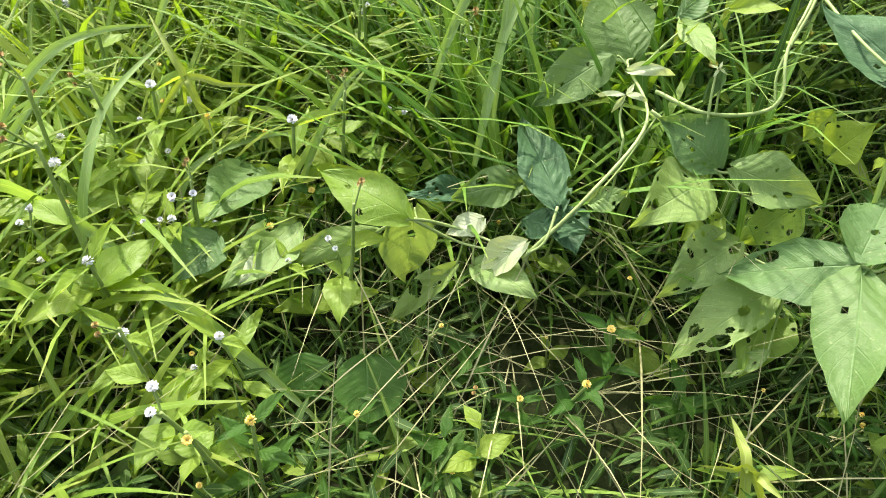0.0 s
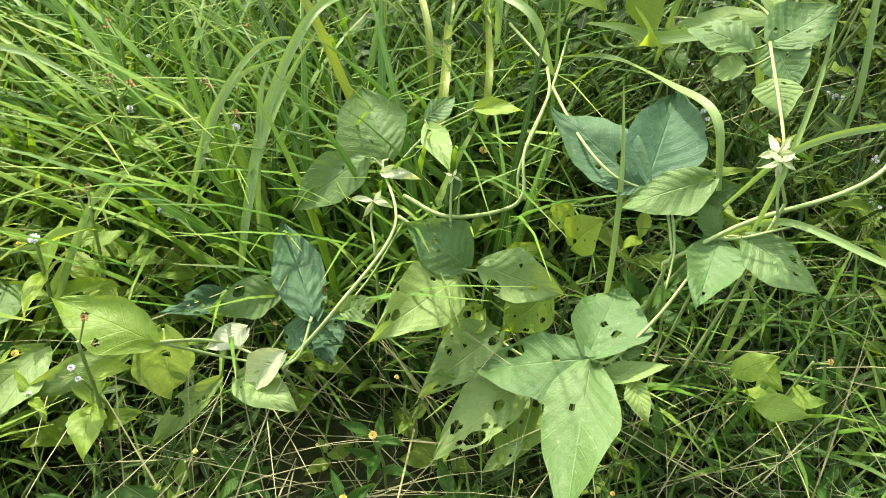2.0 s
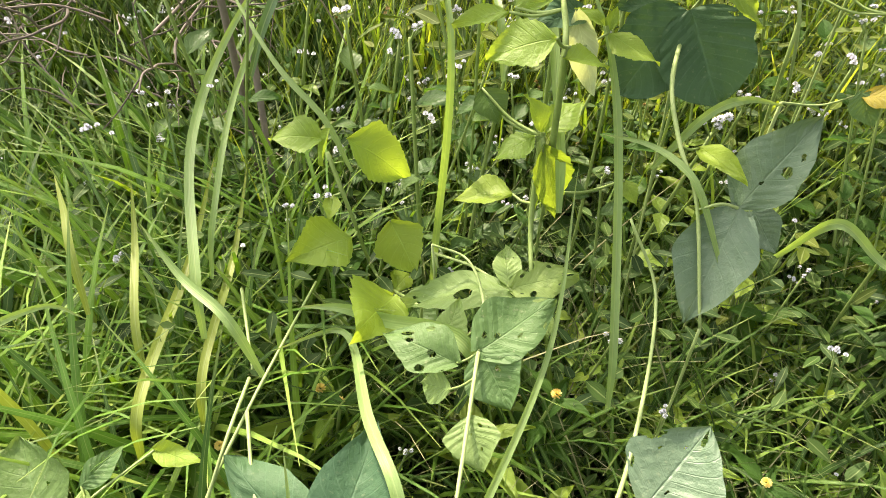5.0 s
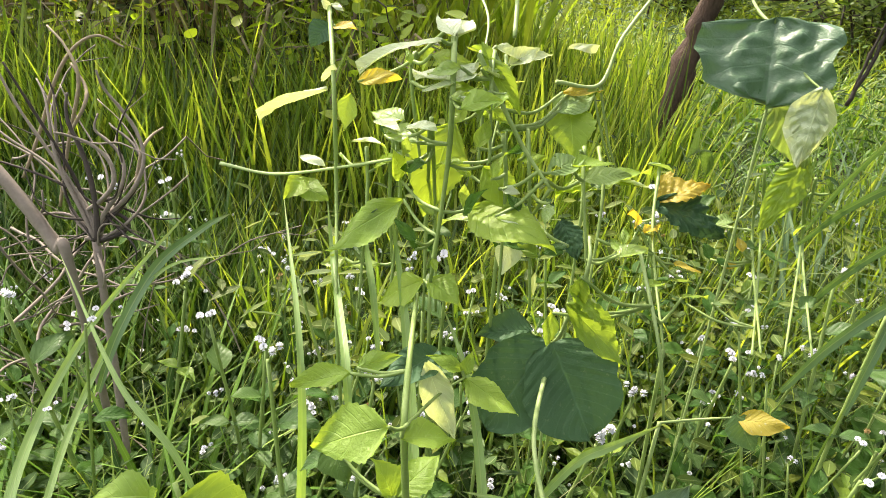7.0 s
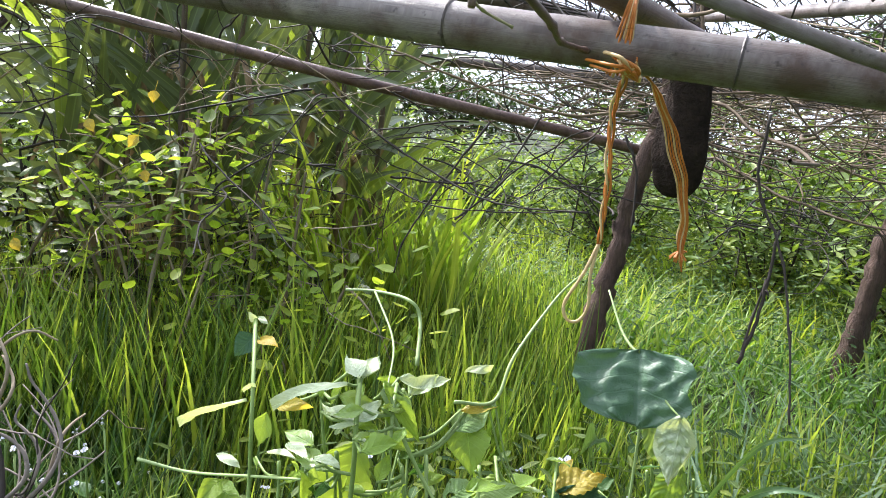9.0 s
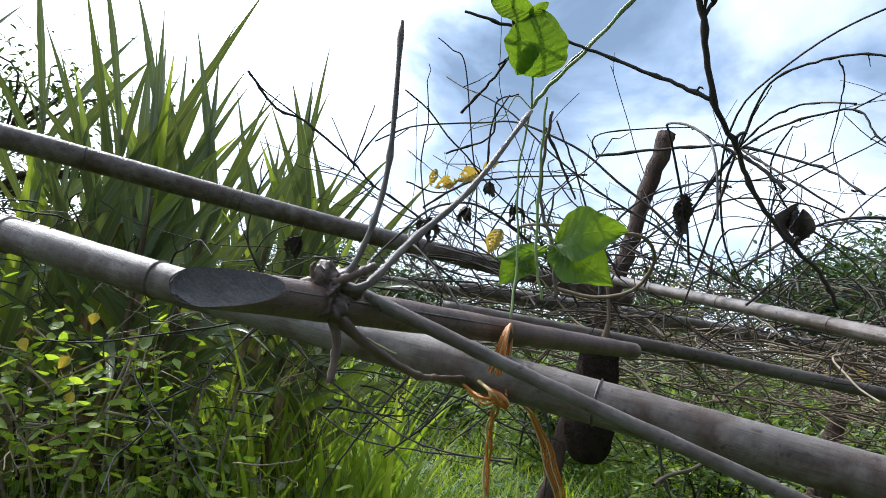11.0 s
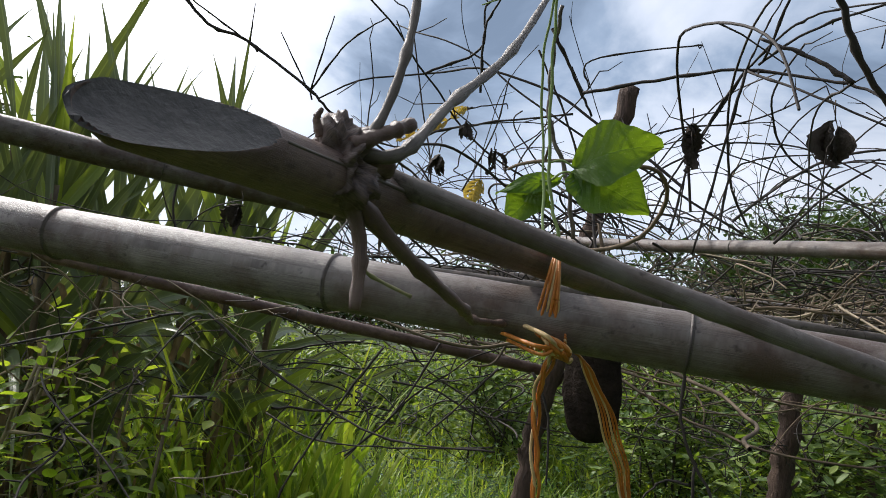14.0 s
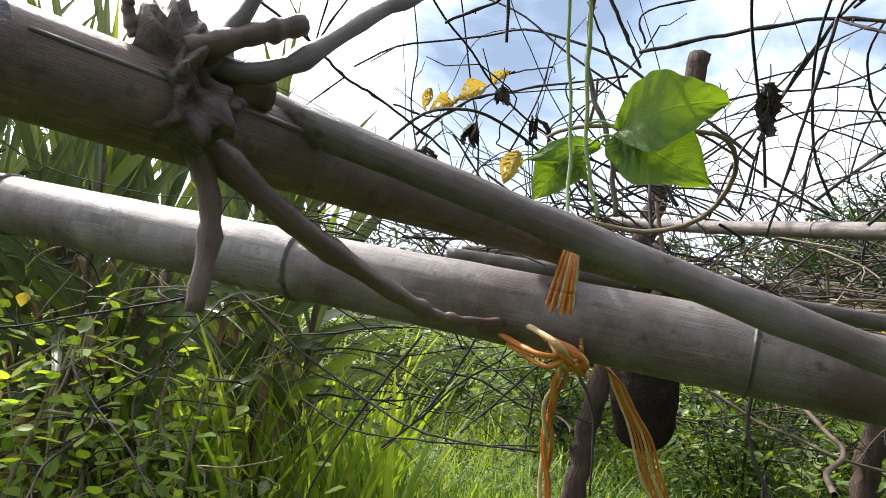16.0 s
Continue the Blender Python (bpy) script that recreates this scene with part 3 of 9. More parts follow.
def ground_z(x, y):
    """Height of the soil: gentle lumps, rising slightly away from the path."""
    x, y = np.asarray(x, float), np.asarray(y, float)
    return 0.02 * np.sin(x * 2.1 + 0.4) * np.cos(y * 1.7) + 0.015 * np.sin(x * 5.3 + y * 4.1) + 0.05 * np.clip((y - 0.3) / 1.5, 0, 1)


def scatter(n, x0, x1, y0, y1, keep=None):
    x = np.random.uniform(x0, x1, n) + np.random.normal(0, 0.03 * (x1 - x0), n)
    y = np.random.uniform(y0, y1, n) + np.random.normal(0, 0.03 * (y1 - y0), n)
    if keep is not None:
        m = keep(x, y)
        x, y = x[m], y[m]
    return np.stack([x, y, ground_z(x, y)], -1)


# ---- ground ----
def build_ground():
    a = Acc()
    r = np.concatenate([[0.0], np.geomspace(0.08, 900, 90)])
    th = np.linspace(0, 2 * np.pi, 96, endpoint=False)
    R, T = np.meshgrid(r, th, indexing="ij")
    X, Y = R * np.cos(T), 0.5 + R * np.sin(T)
    Z = np.where(R < 30, ground_z(X, Y), 0.05)
    a.grid(np.stack([X, Y, Z], -1), np.stack([X, Y], -1), wrap=True)
    whole("ground", a, SOIL, "dark soil, blackened further for shaded gaps under weeds and grass", "ground", kind="structure")


build_ground()


# ---- kinds of plants ----
SEED_NO = [0]


def next_seed():
    SEED_NO[0] += 1
    return SEED_NO[0]


def leafy_plant(name, category, label, base, leaves, stems, ripple, root):
    base = (base[0], base[1], float(ground_z(base[0], base[1])))
    t = thing(name, base, label, category, category + "s along the walk")
    for pts, r, mat in stems:
        a = Acc()
        a.tube(pts, [r * 0.95, r * 0.8, r * 0.6], 7, smooth=7, bump=0.06)
        part("stem", a, mat, t)
    a = Acc()
    p0 = np.array(stems[0][0][-1 if stems[0][0][-1][2] < stems[0][0][0][2] else 0])
    g = np.array([p0[0] * 0.7 + base[0] * 0.3, p0[1] * 0.7 + base[1] * 0.3, base[2] - 0.01])
    a.tube([g, (g + p0) / 2 + np.array([0.006, 0.004, 0.0]), p0], root * 0.7, 6, smooth=5)
    part("root_stem", a, stems[0][2], t)
    every = np.concatenate([spline(s[0], 5) for s in stems])
    for kind, mat, b, tip, wide, face, bites, teeth in leaves:
        a = Acc()
        sd = next_seed()
        rs = np.random.RandomState(sd)
        leaf(a, b, tip, wide * (0.87 if kind == "bean" else 1.0), face, kind, arch=rs.uniform(0.0, 0.09), fold=rs.uniform(0.03, 0.16), ripple=ripple if mat is not BEAN_BLUE else ripple * 1.5,
             bites=bites, teeth=teeth, res=72 if bites > 2 else (48 if teeth or bites else 34), skew=rs.uniform(-0.18, 0.18), seed=sd)
        lf = part("leaf", a, mat, t)
        near = every[np.argmin(np.linalg.norm(every - np.array(b), axis=1))]
        gap = np.linalg.norm(near - np.array(b))
        if 0.004 < gap < 0.12:
            c = Acc()
            mid = (near + np.array(b)) / 2 - np.array([0, 0, 0.1 * gap])
            c.tube([near, mid, b], [root * 0.6, root * 0.5], 5, smooth=4)
            part("petiole", c, STEM, lf)
    return t


def bean_vine(label, base, leaves, stems):
    return leafy_plant("bean_vine", "bean vine", label, base, leaves, stems, 0.005, 0.0022)


def puckered_bean(label, base, leaves, stems):
    return leafy_plant("bean_vine", "bean vine", label, base, leaves, stems, 0.045, 0.0022)


def broadleaf_weed(label, base, leaves, stems):
    return leafy_plant("broadleaf_weed", "weed", label, base, leaves, stems, 0.006, 0.003)


def round_leaf_weed(label, base, leaves, stems):
    return leafy_plant("round_leaf_weed", "weed", label, base, leaves, stems, 0.004, 0.0018)


def grass_clump(label, base, mat, blades):
    base = (base[0], base[1], float(ground_z(base[0], base[1])))
    t = thing("grass_clump", base, label, "grass", "grass clumps along the walk")
    for pts, wide in blades:
        p = np.array(pts)
        if p[0][2] > 0.06:
            d = unit(p[0] - p[1])
            d = unit((d[0] * 0.6, d[1] * 0.6, min(d[2], -0.7)))
            p = np.vstack([p[0] + d * min(0.07, p[0][2]), p])
        a = Acc()
        blade(a, p, wide * 0.85)
        part("blade", a, mat, t)
    return t


def flower_head(acc, c, r, n=26):
    """A fluffy head: many short petals round a centre."""
    g = np.arange(n)
    z = 1 - (g + 0.5) / n * 1.3
    th = g * 2.399
    d = np.stack([np.cos(th) * np.sqrt(np.clip(1 - z * z, 0, 1)), np.sin(th) * np.sqrt(np.clip(1 - z * z, 0, 1)), z], -1)
    for k in d:
        s = unit(np.cross(k, (0.3, 0.5, 0.8)))
        w = r * 0.32
        p0, p1, p2 = c + k * r * 0.3, c + k * r * 0.8, c + k * r * 1.1
        P = np.array([[p0 - s * w * 0.4, p0 + s * w * 0.4], [p1 - s * w, p1 + s * w], [p2 - s * w * 0.3, p2 + s * w * 0.3]])
        acc.grid(P)


def flowering_weed(height, seed, label, petals, head=0.0030, heads=3, mat=WEED, leaf_len=0.035):
    """An erect weed with pairs of toothed leaves and a cluster of small fluffy heads, built at the origin."""
    rs = np.random.RandomState(seed)
    t = thing("flowering_weed", (0, 0, 0), label, "weed", "small flowering weeds")
    lean = rs.uniform(-0.25, 0.25, 2)
    top = np.array([lean[0] * height, lean[1] * height, height])
    a = Acc()
    a.tube([(0, 0, -0.02), top * 0.5 + rs.uniform(-0.01, 0.01, 3), top], [0.0022, 0.0013], 6, smooth=6)
    part("stem", a, STEM, t)
    for i in range(int(3 + height * 14)):
        f = 0.25 + 0.7 * (i // 2) / (1.5 + height * 7)
        if f > 0.97:
            break
        az = (i % 2) * np.pi + (i // 2) * 1.57 + rs.uniform(-0.3, 0.3)
        b = top * f
        ln = leaf_len * rs.uniform(0.7, 1.2) * (1.15 - 0.45 * f)
        tip = b + ln * np.array([np.cos(az), np.sin(az), rs.uniform(-0.1, 0.55)])
        a = Acc()
        leaf(a, b, tip, ln * rs.uniform(0.5, 0.66), (0, 0, 1), "ovate", arch=0.08, fold=0.1, ripple=0.01, teeth=8, res=16, seed=seed * 31 + i)
        part("leaf", a, mat, t)
    for i in range(heads):
        c = top + np.array([rs.uniform(-1, 1) * 0.012, rs.uniform(-1, 1) * 0.012, 0.006 + rs.uniform(0, 0.008)])
        a = Acc()
        flower_head(a, c, head * rs.uniform(0.75, 1.15))
        fl = part("flower", a, petals, t)
        s = Acc()
        s.tube([top - np.array([0, 0, 0.004]), c], 0.0007, 5, cap=False)
        part("flower_stalk", s, STEM, fl)
    return t


def pair_weed(height, seed, label, mat, leaf_len=0.06, slim=0.36, pairs=3, flower=None):
    """A low weed: crossed pairs of long toothed leaves up a short stem, largest at the top, built at the origin."""
    rs = np.random.RandomState(seed)
    t = thing("leafy_weed", (0, 0, 0), label, "weed", "low leafy weeds")
    top = np.array([rs.uniform(-0.2, 0.2) * height, rs.uniform(-0.2, 0.2) * height, height])
    a = Acc()
    a.tube([(0, 0, -0.02), top * 0.5 + rs.uniform(-0.006, 0.006, 3), top], [0.002, 0.0015], 6, smooth=6)
    part("stem", a, STEM, t)
    for k in range(pairs):
        f = 1.0 - 0.3 * k / max(1, pairs - 1) * (1 if k else 0) - 0.12 * k
        for j in range(2):
            az = j * np.pi + k * 1.45 + rs.uniform(-0.25, 0.25)
            b = top * max(0.2, f)
            ln = leaf_len * rs.uniform(0.8, 1.15) * (0.8 if k == 0 and pairs > 2 else 1.0)
            tip = b + ln * np.array([np.cos(az), np.sin(az), rs.uniform(0.0, 0.5)])
            a = Acc()
            leaf(a, b, tip, ln * slim * rs.uniform(0.85, 1.15), (0, 0, 1), "ovate", arch=rs.uniform(0.03, 0.12), fold=rs.uniform(0.1, 0.25), ripple=0.008, teeth=9, res=22, seed=seed * 37 + k * 5 + j)
            part("leaf", a, mat, t)
    if flower is not None:
        a = Acc()
        flower_head(a, top + np.array([0, 0, 0.006]), 0.0042, 30)
        part("flower", a, flower, t)
    return t


def dead_plant(label, foot, fork, heart, curls):
    """A withered climber: one woody foot, above it strands that wind about each other, thin twigs and loose curls."""
    rs = np.random.RandomState(31)
    foot, fork, heart = (np.array(q, float) for q in (foot, fork, heart))
    t = thing("dead_plant", (foot[0], foot[1], 0.0), label, "dead plant")
    a = Acc()
    a.tube([foot, foot * 0.6 + fork * 0.4 + (0.012, 0, 0), fork], [0.0052, 0.0044, 0.0052], 8, smooth=7, bump=0.12)
    part("foot", a, DEAD_STALK, t)
    middle = fork * 0.5 + heart * 0.5 + np.array([0.03, 0.0, -0.02])
    for i in range(17):
        tip = heart + rs.normal(0, 1, 3) * (0.075, 0.04, 0.05)
        turns, start, wide = rs.uniform(0.6, 1.7), rs.uniform(0, 6.28), rs.uniform(0.008, 0.026)
        sag = np.array([0.035 * rs.normal(), 0.0, 0.03 * rs.normal()])
        pts = []
        for q in np.linspace(0, 1, 11):
            w = start + turns * 6.28 * q
            axis = fork * (1 - q) ** 2 + middle * 2 * q * (1 - q) + heart * q * q
            pts.append(axis + (tip - heart) * q ** 1.6 + np.array([math.cos(w), 0.5 * math.sin(w), 0.45 * math.sin(w)]) * wide * min(1.0, 0.15 + 1.4 * q) + sag * q * (1 - q) * 3)
        r = rs.uniform(0.0013, 0.003)
        a = Acc()
        a.tube(pts, [r * 1.25, r, r * 0.55], 6, smooth=3, bump=0.12)
        part("stalk", a, DEAD_STALK if i % 3 else DARK_VINE, t)
    for i in range(14):
        az, up = rs.uniform(0, 6.28), rs.uniform(-0.5, 0.7)
        d = np.array([math.cos(az), 0.5 * math.sin(az), up]) * rs.uniform(0.06, 0.13)
        a = Acc()
        fork_at = fork + (middle - fork) * rs.uniform(0, 0.7) if i % 2 else foot + (fork - foot) * rs.uniform(0.82, 1.0)
        a.tube([fork_at, fork_at + d * 0.5 + rs.normal(0, 0.012, 3), fork_at + d + rs.normal(0, 0.012, 3)], [0.0018, 0.0007], 5, smooth=5, bump=0.1)
        part("twig", a, DARK_VINE if i % 2 else DEAD_STALK, t)
    for pts in curls:
        a = Acc()
        a.tube(pts, [0.0021, 0.0024, 0.0013], 7, smooth=8, bump=0.05)
        part("curl", a, PALE_VINE, t)
    return t


def dead_stick(label, pts, r):
    low = pts[-1]
    d = unit(np.array(pts[-1]) - np.array(pts[-3]))
    foot = tuple(np.array(low) + d * 0.04 - np.array([0, 0, low[2]]))
    a = Acc()
    a.tube(list(pts) + [foot], [r * 0.8, r, r * 1.05, r * 0.7, r * 0.6], 10, smooth=8, bump=0.06)
    return whole("dead_stalk", a, DEAD_STALK, label, "dead stalk")


# ---- plants along the walk ----
# climbing bean with three-part leaves, sprawling through the grass
bean_vine("sprawling bean vine with eaten grey-green leaves in grass", (-0.341, 0.199, 0.000),
    [("bean", BEAN, (-0.343, 0.196, 0.248), (-0.391, 0.264, 0.288), 0.094, (0.02, -0.49, 0.87), 3, 0),
     ("bean", BEAN, (-0.365, 0.183, 0.255), (-0.434, 0.136, 0.204), 0.064, (-0.06, -0.69, 0.72), 2, 0),
     ("bean", BEAN_LIGHT, (-0.305, 0.212, 0.289), (-0.269, 0.131, 0.299), 0.034, (-0.30, -0.01, 0.95), 0, 0),
     ("bean", BEAN, (-0.310, 0.219, 0.291), (-0.285, 0.257, 0.300), 0.029, (0.23, -0.36, 0.90), 0, 0),
     ("bean", WEED, (-0.261, 0.260, 0.290), (-0.209, 0.239, 0.310), 0.026, (-0.48, -0.52, 0.70), 0, 0),
     ("bean", PALE, (-0.345, 0.176, 0.245), (-0.303, 0.148, 0.272), 0.016, (-0.65, -0.30, 0.69), 0, 0),
     ("bean", WEED_DARK, (-0.259, 0.139, 0.292), (-0.269, 0.117, 0.263), 0.016, (-0.08, -0.79, 0.61), 0, 0)],
    [([(-0.394, -0.021, 0.142), (-0.349, 0.018, 0.206), (-0.314, 0.101, 0.242), (-0.346, 0.183, 0.246), (-0.343, 0.196, 0.248)], 0.0022, VINE_STEM),
     ([(-0.313, 0.135, 0.255), (-0.265, 0.115, 0.256), (-0.212, 0.157, 0.240), (-0.194, 0.170, 0.256), (-0.200, 0.207, 0.286), (-0.182, 0.294, 0.311), (-0.164, 0.502, 0.277)], 0.0024, VINE_STEM),
     ([(-0.182, 0.294, 0.311), (-0.149, 0.206, 0.313), (-0.116, 0.161, 0.309), (-0.082, 0.156, 0.301)], 0.002, VINE_STEM),
     ([(-0.346, 0.183, 0.246), (-0.357, 0.187, 0.253)], 0.0015, VINE_STEM),
     ([(-0.336, 0.177, 0.246), (-0.301, 0.205, 0.288), (-0.261, 0.260, 0.290)], 0.0015, VINE_STEM)])
bean_vine("bean vine with pale matte leaves full of insect holes", (-0.238, 0.090, 0.000),
    [("bean", BEAN, (-0.237, 0.092, 0.213), (-0.305, 0.103, 0.248), 0.069, (0.29, -0.59, 0.76), 5, 0),
     ("bean", BEAN_LIGHT, (-0.223, 0.099, 0.213), (-0.135, 0.096, 0.195), 0.063, (0.14, -0.52, 0.84), 4, 0),
     ("bean", BEAN_LIGHT, (-0.241, 0.084, 0.202), (-0.306, -0.028, 0.229), 0.075, (0.36, 0.02, 0.93), 4, 0),
     ("bean", WEED, (-0.146, 0.112, 0.177), (-0.186, 0.093, 0.123), 0.066, (-0.43, -0.71, 0.57), 14, 0),
     ("bean", WEED, (-0.213, 0.100, 0.145), (-0.251, 0.050, 0.146), 0.043, (0.23, -0.16, 0.96), 12, 0),
     ("bean", BEAN_LIGHT, (-0.190, 0.081, 0.135), (-0.259, -0.009, 0.128), 0.064, (0.16, -0.20, 0.97), 10, 0),
     ("bean", BEAN_LIGHT, (-0.154, 0.026, 0.143), (-0.235, -0.059, 0.090), 0.067, (-0.11, -0.44, 0.89), 12, 0),
     ("bean", WEED, (-0.152, 0.027, 0.120), (-0.169, -0.056, 0.095), 0.065, (-0.07, -0.28, 0.96), 14, 0),
     ("bean", BEAN_LIGHT, (-0.152, -0.035, 0.117), (-0.185, -0.056, 0.083), 0.021, (-0.38, -0.58, 0.72), 3, 0),
     ("bean", WEED, (-0.200, 0.139, 0.188), (-0.160, 0.156, 0.201), 0.025, (-0.05, -0.51, 0.86), 5, 0),
     ("bean", BEAN_LIGHT, (-0.347, 0.021, 0.194), (-0.315, 0.032, 0.210), 0.030, (-0.20, -0.57, 0.79), 9, 0)],
    [([(-0.313, 0.109, 0.250), (-0.277, 0.100, 0.236), (-0.240, 0.091, 0.212), (-0.216, 0.102, 0.206)], 0.002, VINE_STEM),
     ([(-0.240, 0.091, 0.212), (-0.202, 0.096, 0.185), (-0.149, 0.099, 0.192)], 0.0016, VINE_STEM),
     ([(-0.198, 0.082, 0.127), (-0.154, 0.042, 0.151), (-0.108, 0.013, 0.207)], 0.0016, VINE_STEM)])
bean_vine("bean vine with large smooth dark green three-part leaf", (-0.108, 0.011, 0.000),
    [("bean", BEAN, (-0.108, 0.013, 0.207), (-0.210, 0.022, 0.143), 0.076, (-0.50, -0.44, 0.74), 2, 0),
     ("bean", BEAN, (-0.110, 0.016, 0.207), (-0.081, 0.106, 0.214), 0.085, (-0.03, -0.07, 1.00), 3, 0),
     ("bean", BEAN, (-0.107, 0.011, 0.205), (-0.122, -0.142, 0.200), 0.078, (-0.14, -0.12, 0.98), 1, 0),
     ("bean", BEAN_LIGHT, (-0.099, 0.004, 0.191), (-0.035, 0.016, 0.219), 0.025, (-0.29, -0.46, 0.84), 0, 0),
     ("bean", BEAN_LIGHT, (-0.067, 0.004, 0.201), (-0.051, -0.033, 0.191), 0.026, (-0.23, -0.35, 0.91), 0, 0),
     ("bean", BEAN, (-0.080, 0.023, 0.205), (-0.059, 0.052, 0.222), 0.025, (-0.15, -0.42, 0.89), 4, 0)],
    [([(-0.108, 0.013, 0.207), (-0.088, 0.018, 0.205), (-0.053, 0.051, 0.245), (-0.011, 0.113, 0.288), (0.009, 0.104, 0.309)], 0.002, VINE_STEM),
     ([(-0.058, 0.139, 0.305), (-0.048, 0.105, 0.279), (-0.052, 0.068, 0.260)], 0.0016, VINE_STEM)])
bean_vine("bean vine with yellow-green and folded whitish leaves", (-0.506, -0.045, 0.000),
    [("bean", WEED, (-0.508, -0.043, 0.176), (-0.607, -0.032, 0.200), 0.063, (0.17, -0.37, 0.91), 2, 0),
     ("bean", BEAN_LIGHT, (-0.509, -0.024, 0.174), (-0.516, -0.034, 0.071), 0.068, (0.35, -0.93, 0.07), 1, 0),
     ("bean", BEAN_LIGHT, (-0.548, -0.032, 0.132), (-0.637, -0.093, 0.107), 0.037, (0.09, -0.49, 0.87), 0, 0),
     ("bean", BEAN_LIGHT, (-0.641, -0.037, 0.116), (-0.661, -0.152, 0.129), 0.062, (0.42, 0.02, 0.91), 2, 0),
     ("bean", PALE, (-0.643, -0.092, 0.121), (-0.649, -0.139, 0.127), 0.031, (0.41, 0.07, 0.91), 0, 0),
     ("bean", BEAN, (-0.725, 0.040, 0.105), (-0.714, -0.096, 0.142), 0.075, (0.41, 0.27, 0.87), 2, 0),
     ("bean", BEAN, (-0.697, -0.094, 0.134), (-0.707, -0.159, 0.133), 0.062, (0.43, -0.08, 0.90), 0, 0)],
    [([(-0.548, -0.032, 0.132), (-0.509, -0.043, 0.176), (-0.470, -0.000, 0.134), (-0.395, -0.020, 0.143)], 0.0022, VINE_STEM),
     ([(-0.725, 0.040, 0.105), (-0.688, -0.062, 0.116), (-0.695, -0.126, 0.138)], 0.0018, VINE_STEM)])
bean_vine("bean vine with crumpled dark and pale leaves", (-0.437, 0.124, 0.000),
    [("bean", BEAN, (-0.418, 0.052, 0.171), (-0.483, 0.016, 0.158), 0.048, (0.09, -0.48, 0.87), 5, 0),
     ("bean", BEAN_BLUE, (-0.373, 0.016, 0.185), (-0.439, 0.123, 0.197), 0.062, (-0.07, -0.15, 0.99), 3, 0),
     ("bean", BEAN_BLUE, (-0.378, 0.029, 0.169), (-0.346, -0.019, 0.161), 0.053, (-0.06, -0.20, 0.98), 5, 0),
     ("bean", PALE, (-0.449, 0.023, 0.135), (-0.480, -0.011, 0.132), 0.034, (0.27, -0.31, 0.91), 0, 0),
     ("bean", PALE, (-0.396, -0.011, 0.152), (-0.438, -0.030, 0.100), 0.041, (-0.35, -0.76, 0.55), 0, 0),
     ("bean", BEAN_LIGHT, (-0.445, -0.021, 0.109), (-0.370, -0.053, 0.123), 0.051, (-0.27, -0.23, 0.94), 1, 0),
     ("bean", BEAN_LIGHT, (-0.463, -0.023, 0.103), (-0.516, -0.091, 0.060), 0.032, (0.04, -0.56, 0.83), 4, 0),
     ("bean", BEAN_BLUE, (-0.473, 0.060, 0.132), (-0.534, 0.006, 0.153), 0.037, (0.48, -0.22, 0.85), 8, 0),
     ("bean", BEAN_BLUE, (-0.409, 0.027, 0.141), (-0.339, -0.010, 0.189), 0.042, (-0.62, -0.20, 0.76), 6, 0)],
    [([(-0.505, -0.040, 0.174), (-0.461, -0.011, 0.126), (-0.395, -0.020, 0.143)], 0.0018, VINE_STEM),
     ([(-0.375, 0.016, 0.184), (-0.378, -0.015, 0.164), (-0.395, -0.020, 0.143)], 0.0018, VINE_STEM)])
bean_vine("bean vine with broad dark triangular leaves", (-0.082, 0.156, 0.000),
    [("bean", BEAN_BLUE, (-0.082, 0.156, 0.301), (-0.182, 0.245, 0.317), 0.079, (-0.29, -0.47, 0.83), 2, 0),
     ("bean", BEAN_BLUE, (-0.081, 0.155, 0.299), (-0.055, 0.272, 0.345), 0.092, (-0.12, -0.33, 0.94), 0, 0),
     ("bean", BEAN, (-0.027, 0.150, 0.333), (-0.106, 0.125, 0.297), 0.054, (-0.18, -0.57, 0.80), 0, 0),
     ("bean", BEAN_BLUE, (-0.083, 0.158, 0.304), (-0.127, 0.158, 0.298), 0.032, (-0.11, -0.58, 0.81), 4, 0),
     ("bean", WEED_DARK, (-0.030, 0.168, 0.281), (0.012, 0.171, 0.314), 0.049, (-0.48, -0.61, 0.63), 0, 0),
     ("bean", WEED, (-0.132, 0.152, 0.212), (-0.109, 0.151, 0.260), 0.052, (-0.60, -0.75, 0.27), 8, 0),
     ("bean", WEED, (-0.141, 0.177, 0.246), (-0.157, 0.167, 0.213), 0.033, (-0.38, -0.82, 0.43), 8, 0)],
    [([(-0.082, 0.156, 0.301), (-0.063, 0.141, 0.303), (-0.049, 0.100, 0.275)], 0.002, VINE_STEM)])
